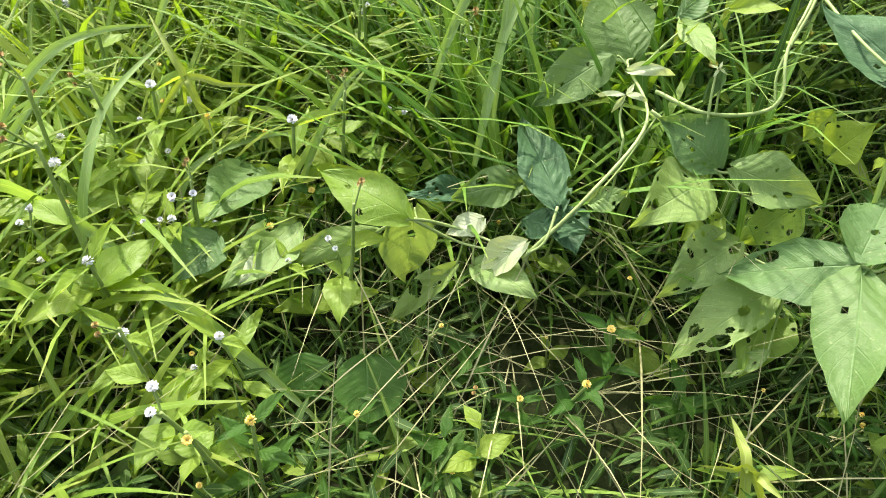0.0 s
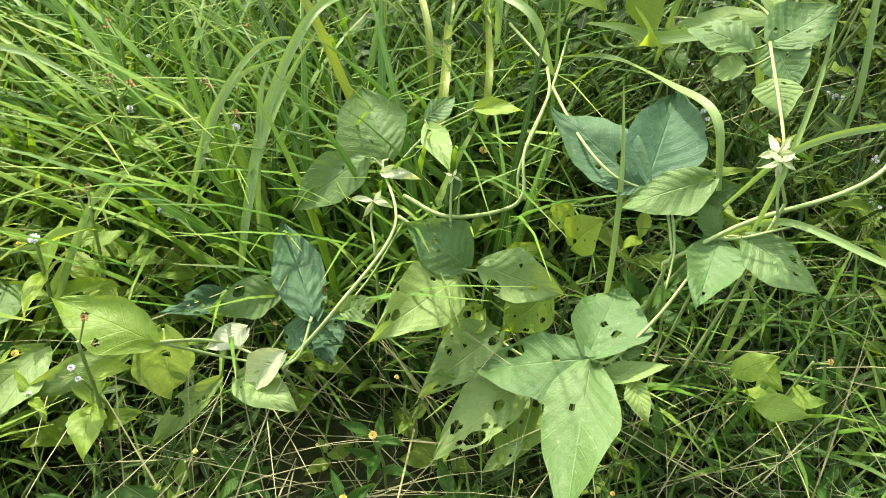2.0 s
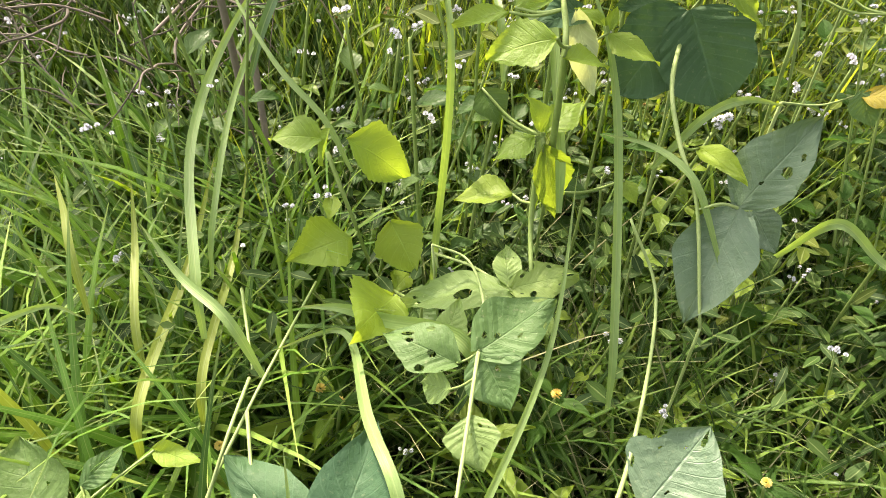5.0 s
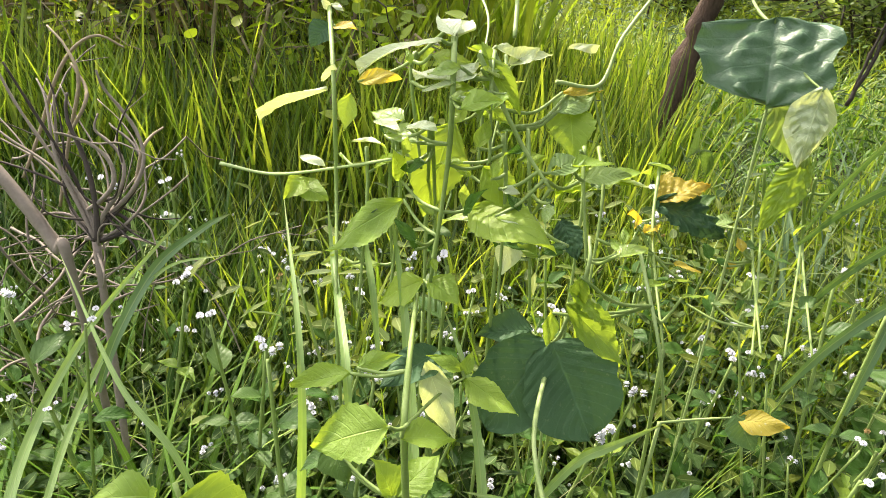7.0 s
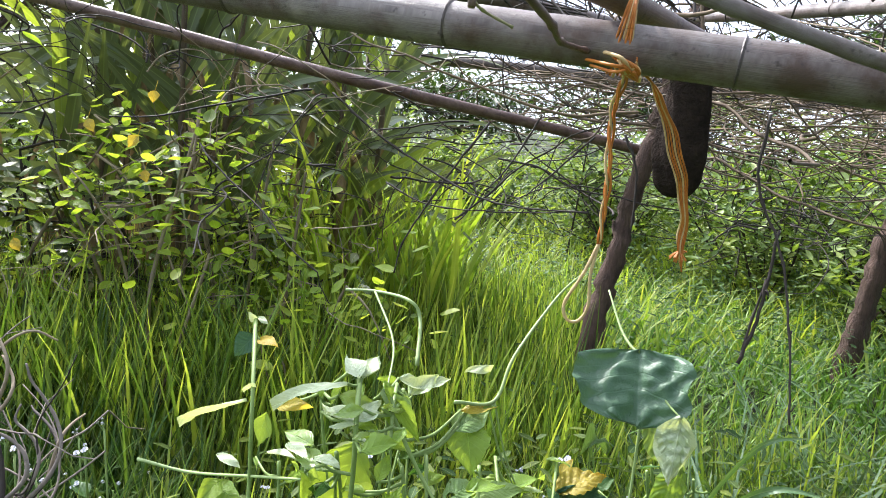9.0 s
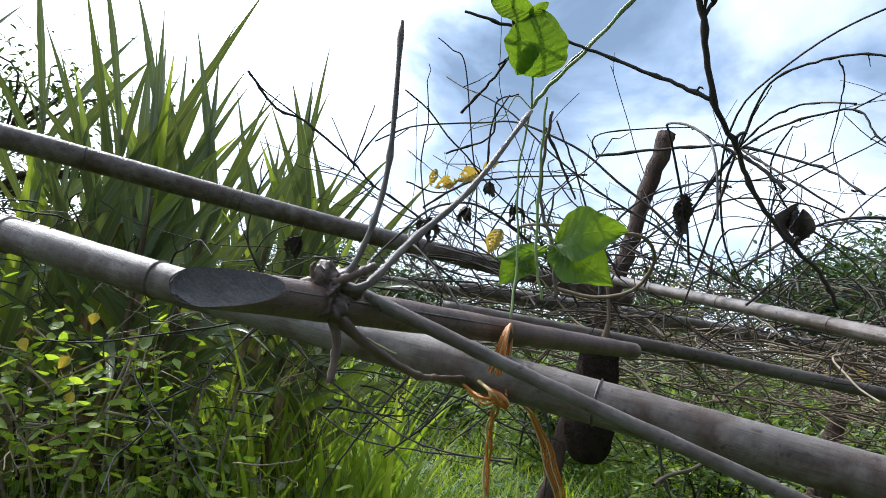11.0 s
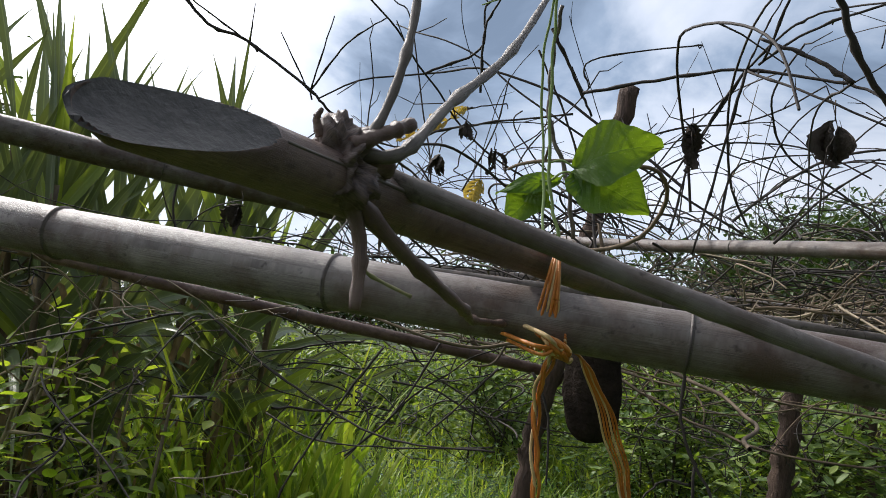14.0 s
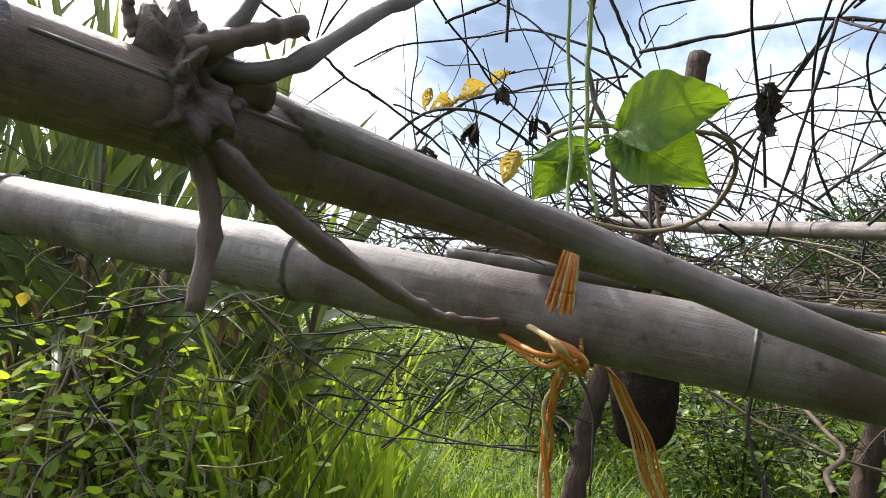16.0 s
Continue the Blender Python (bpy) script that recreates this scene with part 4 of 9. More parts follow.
bean_vine("bean vine with drooping blue-green leaves", (-0.012, 0.116, 0.000),
    [("bean", BEAN, (-0.010, 0.114, 0.291), (-0.035, 0.030, 0.284), 0.060, (-0.11, -0.05, 0.99), 1, 0),
     ("bean", BEAN, (0.007, 0.104, 0.309), (0.062, 0.048, 0.308), 0.052, (-0.41, -0.41, 0.82), 2, 0),
     ("bean", BEAN, (-0.012, 0.116, 0.293), (-0.037, 0.134, 0.321), 0.027, (0.06, -0.84, 0.55), 0, 0),
     ("bean", WEED, (0.031, 0.039, 0.192), (0.066, 0.047, 0.222), 0.030, (-0.50, -0.50, 0.71), 0, 0),
     ("bean", WEED, (0.050, 0.011, 0.190), (0.093, -0.001, 0.204), 0.030, (-0.39, -0.39, 0.84), 0, 0),
     ("bean", WEED, (0.049, 0.062, 0.196), (0.081, 0.034, 0.188), 0.028, (-0.21, -0.50, 0.84), 0, 0)],
    [([(-0.012, 0.115, 0.290), (0.007, 0.104, 0.309), (0.034, 0.095, 0.338)], 0.0018, VINE_STEM)])
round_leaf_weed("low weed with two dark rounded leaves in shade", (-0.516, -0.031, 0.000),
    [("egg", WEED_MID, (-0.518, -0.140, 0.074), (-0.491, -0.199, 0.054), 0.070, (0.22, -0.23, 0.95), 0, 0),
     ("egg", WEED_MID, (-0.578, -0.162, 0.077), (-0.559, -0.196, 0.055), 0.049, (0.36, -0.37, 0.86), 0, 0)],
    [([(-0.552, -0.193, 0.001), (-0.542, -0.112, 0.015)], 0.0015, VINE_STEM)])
bean_vine("bean vine with torn grey-green leaves among flowering weeds", (0.027, 0.318, 0.000),
    [("bean", BEAN, (0.009, 0.310, 0.384), (-0.059, 0.343, 0.378), 0.057, (-0.65, -0.06, 0.75), 6, 0),
     ("bean", BEAN, (0.026, 0.318, 0.391), (0.092, 0.356, 0.424), 0.071, (0.29, -0.03, 0.96), 9, 0),
     ("bean", BEAN, (0.030, 0.318, 0.392), (0.057, 0.276, 0.369), 0.063, (-0.35, -0.09, 0.93), 1, 0),
     ("bean", BEAN_LIGHT, (0.023, 0.255, 0.385), (0.036, 0.218, 0.367), 0.051, (-0.26, 0.11, 0.96), 5, 0),
     ("bean", BEAN_LIGHT, (0.004, 0.289, 0.374), (-0.022, 0.309, 0.354), 0.035, (-0.73, -0.29, 0.62), 0, 0),
     ("bean", BEAN_LIGHT, (-0.004, 0.357, 0.348), (0.008, 0.392, 0.381), 0.037, (-0.18, -0.65, 0.74), 0, 0)],
    [([(0.027, 0.318, 0.391), (0.030, 0.370, 0.398), (0.013, 0.441, 0.385), (-0.024, 0.455, 0.390)], 0.0018, VINE_STEM),
     ([(0.027, 0.318, 0.391), (0.016, 0.184, 0.390), (0.010, 0.124, 0.388)], 0.002, VINE_STEM)])
bean_vine("bean vine with sky sheen painted on a large leaf and a bitten one", (0.157, 0.234, 0.000),
    [("bean", BEAN_SHEEN, (0.146, 0.177, 0.411), (0.187, 0.217, 0.452), 0.084, (0.07, 0.02, 1.00), 6, 0),
     ("bean", BEAN_SHEEN, (0.112, 0.097, 0.433), (0.166, 0.050, 0.397), 0.076, (-0.13, -0.70, 0.71), 4, 0)],
    [([(-0.053, 0.101, 0.260), (0.005, 0.114, 0.317), (0.062, 0.108, 0.371), (0.093, 0.126, 0.397), (0.141, 0.214, 0.393), (0.191, 0.393, 0.393), (0.161, 0.438, 0.453)], 0.0024, VINE_STEM),
     ([(0.093, 0.126, 0.397), (0.146, 0.177, 0.411)], 0.0016, VINE_STEM),
     ([(-0.190, 0.331, 0.312), (-0.187, 0.249, 0.324), (-0.202, 0.197, 0.270), (-0.196, 0.172, 0.243)], 0.002, VINE_STEM),
     ([(-0.244, 0.475, 0.284), (-0.191, 0.344, 0.309)], 0.0022, VINE_STEM)])
bean_vine("bean vine with large blue-green three-part leaf", (0.258, 0.452, 0.000),
    [("bean", BEAN_SHEEN, (0.257, 0.444, 0.469), (0.218, 0.382, 0.378), 0.083, (-0.32, -0.71, 0.63), 0, 0),
     ("bean", BEAN_SHEEN, (0.257, 0.445, 0.469), (0.306, 0.466, 0.556), 0.072, (-0.45, -0.62, 0.64), 3, 0),
     ("bean", BEAN_SHEEN, (0.267, 0.439, 0.471), (0.294, 0.420, 0.438), 0.042, (0.16, -0.80, 0.58), 0, 0),
     ("bean", WEED, (0.224, 0.497, 0.497), (0.247, 0.427, 0.510), 0.028, (-0.40, 0.05, 0.92), 0, 0)],
    [([(0.218, 0.626, 0.551), (0.194, 0.534, 0.540), (0.201, 0.484, 0.507), (0.218, 0.443, 0.470), (0.232, 0.376, 0.379)], 0.0026, VINE_STEM),
     ([(0.257, 0.444, 0.469), (0.238, 0.440, 0.476), (0.219, 0.438, 0.470)], 0.0018, VINE_STEM)])
# shade on the broad leaves is given by their dark material
bean_vine("bean vine with broad leaf coloured very dark for shade", (0.242, 0.499, 0.000),
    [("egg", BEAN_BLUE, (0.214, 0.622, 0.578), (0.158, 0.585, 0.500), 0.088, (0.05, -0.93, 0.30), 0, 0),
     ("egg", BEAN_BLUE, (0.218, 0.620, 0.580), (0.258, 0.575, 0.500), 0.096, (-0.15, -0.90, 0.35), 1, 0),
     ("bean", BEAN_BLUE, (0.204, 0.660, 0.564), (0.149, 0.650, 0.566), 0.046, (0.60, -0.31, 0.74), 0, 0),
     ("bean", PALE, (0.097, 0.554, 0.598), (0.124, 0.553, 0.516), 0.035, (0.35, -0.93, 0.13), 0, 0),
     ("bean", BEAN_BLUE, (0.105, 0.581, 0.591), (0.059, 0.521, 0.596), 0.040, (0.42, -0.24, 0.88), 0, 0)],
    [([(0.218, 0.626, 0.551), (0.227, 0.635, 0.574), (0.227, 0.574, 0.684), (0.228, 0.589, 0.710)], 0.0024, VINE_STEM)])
# upright weeds with toothed leaves in pairs
broadleaf_weed("upright weed with toothed lime-green leaves", (-0.131, 0.546, 0.000),
    [("ovate", WEED, (-0.127, 0.546, 0.311), (-0.188, 0.479, 0.330), 0.073, (0.47, -0.18, 0.86), 0, 11),
     ("ovate", WEED, (-0.083, 0.568, 0.324), (-0.048, 0.527, 0.277), 0.070, (0.29, -0.61, 0.74), 0, 9),
     ("ovate", WEED, (-0.063, 0.450, 0.317), (-0.090, 0.355, 0.357), 0.074, (0.42, 0.25, 0.87), 0, 9),
     ("ovate", WEED, (-0.114, 0.504, 0.478), (-0.058, 0.527, 0.419), 0.066, (0.74, -0.40, 0.54), 0, 11),
     ("ovate", WEED, (-0.139, 0.514, 0.471), (-0.195, 0.508, 0.469), 0.043, (0.02, -0.52, 0.85), 0, 10),
     ("ovate", WEED, (-0.131, 0.505, 0.488), (-0.144, 0.501, 0.446), 0.030, (-0.93, -0.22, 0.29), 0, 8),
     ("ovate", WEED, (-0.151, 0.573, 0.352), (-0.150, 0.539, 0.341), 0.023, (0.22, -0.29, 0.93), 0, 8),
     ("ovate", WEED_DARK, (-0.042, 0.453, 0.297), (-0.016, 0.421, 0.286), 0.034, (-0.27, 0.19, 0.94), 0, 8),
     ("ovate", WEED, (-0.059, 0.552, 0.252), (-0.074, 0.505, 0.264), 0.033, (0.36, 0.13, 0.92), 0, 8)],
    [([(-0.161, 0.603, 0.393), (-0.129, 0.569, 0.323), (-0.101, 0.562, 0.235), (-0.032, 0.430, 0.322)], 0.003, STEM),
     ([(-0.098, 0.556, 0.242), (-0.083, 0.568, 0.324)], 0.0018, STEM)])
broadleaf_weed("tall weed with toothed leaves in whorls", (0.075, 0.486, 0.000),
    [("ovate", WEED, (0.070, 0.449, 0.620), (0.016, 0.446, 0.600), 0.048, (-0.77, -0.42, 0.48), 0, 10),
     ("ovate", WEED, (0.034, 0.526, 0.606), (-0.016, 0.526, 0.591), 0.024, (-0.75, -0.29, 0.59), 0, 10),
     ("ovate", WEED, (0.039, 0.530, 0.609), (0.076, 0.541, 0.615), 0.019, (0.08, -0.63, 0.78), 0, 10),
     ("ovate", WEED, (0.079, 0.462, 0.598), (0.121, 0.478, 0.583), 0.031, (0.78, 0.09, 0.62), 0, 10),
     ("ovate", WEED, (0.077, 0.483, 0.500), (0.097, 0.474, 0.419), 0.045, (0.27, -0.94, 0.18), 0, 10),
     ("ovate", WEED, (0.073, 0.487, 0.510), (0.054, 0.495, 0.544), 0.030, (0.83, -0.55, -0.06), 0, 8),
     ("ovate", WEED, (0.075, 0.487, 0.510), (0.112, 0.523, 0.524), 0.034, (0.10, -0.46, 0.88), 0, 9),
     ("ovate", WEED, (0.067, 0.484, 0.507), (0.030, 0.471, 0.486), 0.032, (-0.69, -0.58, 0.43), 0, 8),
     ("ovate", WEED, (0.132, 0.568, 0.573), (0.178, 0.535, 0.561), 0.030, (-0.59, -0.18, 0.79), 0, 8),
     ("ovate", WEED, (0.132, 0.568, 0.576), (0.137, 0.576, 0.597), 0.013, (-0.16, -0.91, 0.38), 0, 0),
     ("ovate", WEED, (0.129, 0.569, 0.580), (0.096, 0.568, 0.596), 0.017, (0.82, -0.34, 0.47), 0, 8),
     ("ovate", WEED_DARK, (0.015, 0.529, 0.529), (0.034, 0.506, 0.502), 0.038, (0.20, -0.68, 0.71), 0, 0),
     ("ovate", WEED, (0.054, 0.498, 0.428), (-0.006, 0.506, 0.409), 0.044, (-0.79, -0.03, 0.61), 0, 8),
     ("ovate", WEED_DARK, (0.101, 0.519, 0.435), (0.138, 0.519, 0.415), 0.026, (0.40, -0.54, 0.74), 0, 8),
     ("ovate", WEED, (0.171, 0.529, 0.432), (0.184, 0.509, 0.415), 0.021, (0.02, -0.66, 0.75), 0, 0),
     ("ovate", WEED_DARK, (0.020, 0.527, 0.517), (-0.011, 0.524, 0.497), 0.022, (-0.87, -0.25, 0.43), 0, 0)],
    [([(0.075, 0.487, 0.505), (0.073, 0.469, 0.422), (0.076, 0.422, 0.386)], 0.0035, STEM),
     ([(0.085, 0.487, 0.492), (0.081, 0.473, 0.599), (0.082, 0.543, 0.612), (0.085, 0.646, 0.612)], 0.0035, STEM),
     ([(0.081, 0.465, 0.605), (0.108, 0.550, 0.567), (0.132, 0.568, 0.574)], 0.0018, STEM)])
bean_vine("low bean vine with torn pale green leaves", (0.146, 0.480, 0.000),
    [("bean", BEAN_LIGHT, (0.056, 0.408, 0.375), (-0.050, 0.428, 0.328), 0.062, (-0.62, 0.14, 0.77), 5, 0),
     ("bean", BEAN_LIGHT, (0.056, 0.413, 0.377), (0.121, 0.418, 0.395), 0.049, (0.28, -0.23, 0.93), 8, 0),
     ("bean", BEAN_LIGHT, (0.054, 0.418, 0.379), (0.050, 0.464, 0.386), 0.034, (0.03, -0.15, 0.99), 2, 0),
     ("bean", BEAN_LIGHT, (0.078, 0.378, 0.365), (0.034, 0.377, 0.364), 0.052, (0.40, -0.15, 0.90), 5, 0),
     ("bean", BEAN_LIGHT, (0.082, 0.389, 0.366), (0.090, 0.351, 0.378), 0.029, (-0.12, 0.28, 0.95), 0, 0)],
    [([(-0.027, 0.542, 0.299), (0.020, 0.493, 0.327), (0.059, 0.409, 0.375)], 0.002, VINE_STEM)])
broadleaf_weed("weed with drooping yellow and green leaves", (0.291, 0.623, 0.000),
    [("ovate", WEED, (0.219, 0.593, 0.641), (0.283, 0.594, 0.575), 0.042, (0.39, -0.85, 0.36), 0, 8),
     ("ovate", YELLOW, (0.415, 0.611, 0.502), (0.455, 0.587, 0.514), 0.027, (-0.49, -0.45, 0.75), 0, 0),
     ("bean", BEAN, (0.414, 0.612, 0.506), (0.430, 0.592, 0.477), 0.038, (-0.14, -0.84, 0.52), 0, 0),
     ("ovate", WEED, (0.210, 0.603, 0.624), (0.207, 0.595, 0.591), 0.015, (-0.15, -0.90, -0.42), 0, 0),
     ("ovate", WEED, (0.223, 0.574, 0.679), (0.231, 0.597, 0.634), 0.016, (-0.03, -0.88, -0.47), 0, 0)],
    [([(0.344, 0.626, 0.480), (0.398, 0.648, 0.468), (0.415, 0.611, 0.504)], 0.0016, VINE_STEM),
     ([(0.300, 0.672, 0.662), (0.312, 0.597, 0.596), (0.349, 0.628, 0.482)], 0.0022, VINE_STEM)])
broadleaf_weed("tall weed with sun glare painted pale on its top leaves", (0.107, 0.590, 0.000),
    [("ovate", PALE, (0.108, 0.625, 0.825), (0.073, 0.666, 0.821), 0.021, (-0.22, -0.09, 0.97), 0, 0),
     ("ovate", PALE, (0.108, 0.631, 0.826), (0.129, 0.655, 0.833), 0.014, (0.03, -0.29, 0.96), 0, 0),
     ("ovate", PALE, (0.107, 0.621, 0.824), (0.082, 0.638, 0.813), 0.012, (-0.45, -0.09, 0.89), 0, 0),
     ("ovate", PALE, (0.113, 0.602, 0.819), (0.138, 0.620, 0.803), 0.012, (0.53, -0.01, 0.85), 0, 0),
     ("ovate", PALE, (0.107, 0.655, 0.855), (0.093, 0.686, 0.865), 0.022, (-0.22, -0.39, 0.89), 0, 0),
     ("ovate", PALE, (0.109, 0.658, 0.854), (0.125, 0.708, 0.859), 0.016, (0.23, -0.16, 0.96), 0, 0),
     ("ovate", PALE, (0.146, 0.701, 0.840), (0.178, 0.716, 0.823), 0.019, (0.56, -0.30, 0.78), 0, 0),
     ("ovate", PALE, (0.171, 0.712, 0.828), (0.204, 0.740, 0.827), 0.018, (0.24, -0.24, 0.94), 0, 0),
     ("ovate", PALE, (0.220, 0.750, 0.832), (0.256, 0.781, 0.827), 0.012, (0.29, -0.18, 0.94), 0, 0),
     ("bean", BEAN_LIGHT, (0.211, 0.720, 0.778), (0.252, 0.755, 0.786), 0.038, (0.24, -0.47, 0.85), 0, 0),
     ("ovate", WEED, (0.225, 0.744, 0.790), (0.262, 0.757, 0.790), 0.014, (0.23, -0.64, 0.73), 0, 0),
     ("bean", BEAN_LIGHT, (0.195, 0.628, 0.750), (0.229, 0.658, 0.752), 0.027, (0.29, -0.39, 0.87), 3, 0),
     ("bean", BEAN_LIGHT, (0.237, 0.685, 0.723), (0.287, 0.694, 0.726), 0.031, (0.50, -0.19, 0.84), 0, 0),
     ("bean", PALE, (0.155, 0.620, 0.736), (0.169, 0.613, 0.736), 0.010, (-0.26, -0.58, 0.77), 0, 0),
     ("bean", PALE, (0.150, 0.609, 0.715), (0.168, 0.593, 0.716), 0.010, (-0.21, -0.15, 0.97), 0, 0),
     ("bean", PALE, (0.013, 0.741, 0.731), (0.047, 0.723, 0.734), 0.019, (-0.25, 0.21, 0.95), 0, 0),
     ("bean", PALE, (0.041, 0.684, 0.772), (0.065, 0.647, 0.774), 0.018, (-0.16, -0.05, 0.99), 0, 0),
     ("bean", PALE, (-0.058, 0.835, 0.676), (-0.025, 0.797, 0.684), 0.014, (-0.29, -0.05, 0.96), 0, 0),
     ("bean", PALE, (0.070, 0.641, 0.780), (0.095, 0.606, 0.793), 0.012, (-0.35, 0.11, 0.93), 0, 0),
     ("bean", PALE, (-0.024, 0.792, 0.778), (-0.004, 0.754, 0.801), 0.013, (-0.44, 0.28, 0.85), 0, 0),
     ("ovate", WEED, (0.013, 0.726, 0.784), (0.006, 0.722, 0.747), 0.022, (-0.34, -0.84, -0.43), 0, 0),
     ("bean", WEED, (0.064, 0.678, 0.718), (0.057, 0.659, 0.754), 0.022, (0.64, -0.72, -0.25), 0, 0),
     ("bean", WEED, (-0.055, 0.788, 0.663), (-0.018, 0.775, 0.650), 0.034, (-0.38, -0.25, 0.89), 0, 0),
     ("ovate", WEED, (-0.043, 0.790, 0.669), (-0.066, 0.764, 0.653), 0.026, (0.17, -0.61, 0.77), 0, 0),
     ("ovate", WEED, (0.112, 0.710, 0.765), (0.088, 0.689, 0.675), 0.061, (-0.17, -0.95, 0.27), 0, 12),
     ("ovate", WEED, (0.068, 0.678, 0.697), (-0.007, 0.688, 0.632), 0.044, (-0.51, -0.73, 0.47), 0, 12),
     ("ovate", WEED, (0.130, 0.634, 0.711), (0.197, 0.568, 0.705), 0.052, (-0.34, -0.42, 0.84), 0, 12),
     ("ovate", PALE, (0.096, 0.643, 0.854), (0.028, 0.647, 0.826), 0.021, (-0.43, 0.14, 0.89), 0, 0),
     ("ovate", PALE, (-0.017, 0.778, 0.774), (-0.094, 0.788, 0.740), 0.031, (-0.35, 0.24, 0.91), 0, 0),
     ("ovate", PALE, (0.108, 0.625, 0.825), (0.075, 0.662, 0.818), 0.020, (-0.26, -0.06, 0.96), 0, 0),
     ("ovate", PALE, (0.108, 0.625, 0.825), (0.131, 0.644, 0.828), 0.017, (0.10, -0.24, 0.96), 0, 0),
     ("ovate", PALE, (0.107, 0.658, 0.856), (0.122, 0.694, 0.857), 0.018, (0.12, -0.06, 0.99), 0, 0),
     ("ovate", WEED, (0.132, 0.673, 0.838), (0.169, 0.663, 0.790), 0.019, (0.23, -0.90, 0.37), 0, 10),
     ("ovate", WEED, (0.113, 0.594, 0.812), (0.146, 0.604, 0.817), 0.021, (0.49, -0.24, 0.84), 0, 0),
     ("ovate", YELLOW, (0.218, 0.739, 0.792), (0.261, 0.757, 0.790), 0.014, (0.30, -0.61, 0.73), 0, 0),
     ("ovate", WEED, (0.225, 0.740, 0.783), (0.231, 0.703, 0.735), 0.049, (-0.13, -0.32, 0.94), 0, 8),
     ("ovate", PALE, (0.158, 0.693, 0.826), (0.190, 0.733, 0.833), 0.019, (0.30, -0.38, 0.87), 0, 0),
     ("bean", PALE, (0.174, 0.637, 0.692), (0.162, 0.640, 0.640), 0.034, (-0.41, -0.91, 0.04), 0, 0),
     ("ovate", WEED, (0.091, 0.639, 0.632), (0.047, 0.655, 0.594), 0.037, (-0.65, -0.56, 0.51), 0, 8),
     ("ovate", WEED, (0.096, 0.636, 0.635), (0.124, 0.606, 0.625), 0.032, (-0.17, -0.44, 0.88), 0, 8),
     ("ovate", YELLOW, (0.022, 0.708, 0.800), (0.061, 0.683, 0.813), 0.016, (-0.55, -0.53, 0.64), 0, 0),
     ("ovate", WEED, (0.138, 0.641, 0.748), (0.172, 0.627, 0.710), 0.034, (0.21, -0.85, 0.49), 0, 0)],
    [([(0.107, 0.677, 0.862), (0.107, 0.625, 0.825), (0.107, 0.632, 0.752), (0.097, 0.632, 0.631)], 0.003, STEM),
     ([(0.129, 0.666, 0.839), (0.168, 0.640, 0.773), (0.194, 0.612, 0.742)], 0.0025, STEM)])
broadleaf_weed("thin weed with a curled grey-green top leaf", (-0.028, 0.867, 0.000),
    [("bean", BEAN_BLUE, (-0.023, 0.849, 0.825), (-0.043, 0.833, 0.804), 0.032, (0.06, -0.81, 0.58), 0, 0),
     ("bean", YELLOW, (-0.015, 0.837, 0.825), (0.011, 0.800, 0.830), 0.019, (-0.52, -0.24, 0.82), 0, 0),
     ("bean", PALE, (-0.025, 0.864, 0.838), (-0.035, 0.863, 0.851), 0.011, (0.45, -0.85, 0.26), 0, 0),
     ("bean", PALE, (-0.022, 0.865, 0.844), (-0.009, 0.854, 0.840), 0.009, (-0.20, -0.58, 0.79), 0, 0)],
    [([(-0.026, 0.866, 0.841), (-0.007, 0.755, 0.785), (-0.004, 0.738, 0.669), (0.008, 0.633, 0.590)], 0.0028, STEM)])
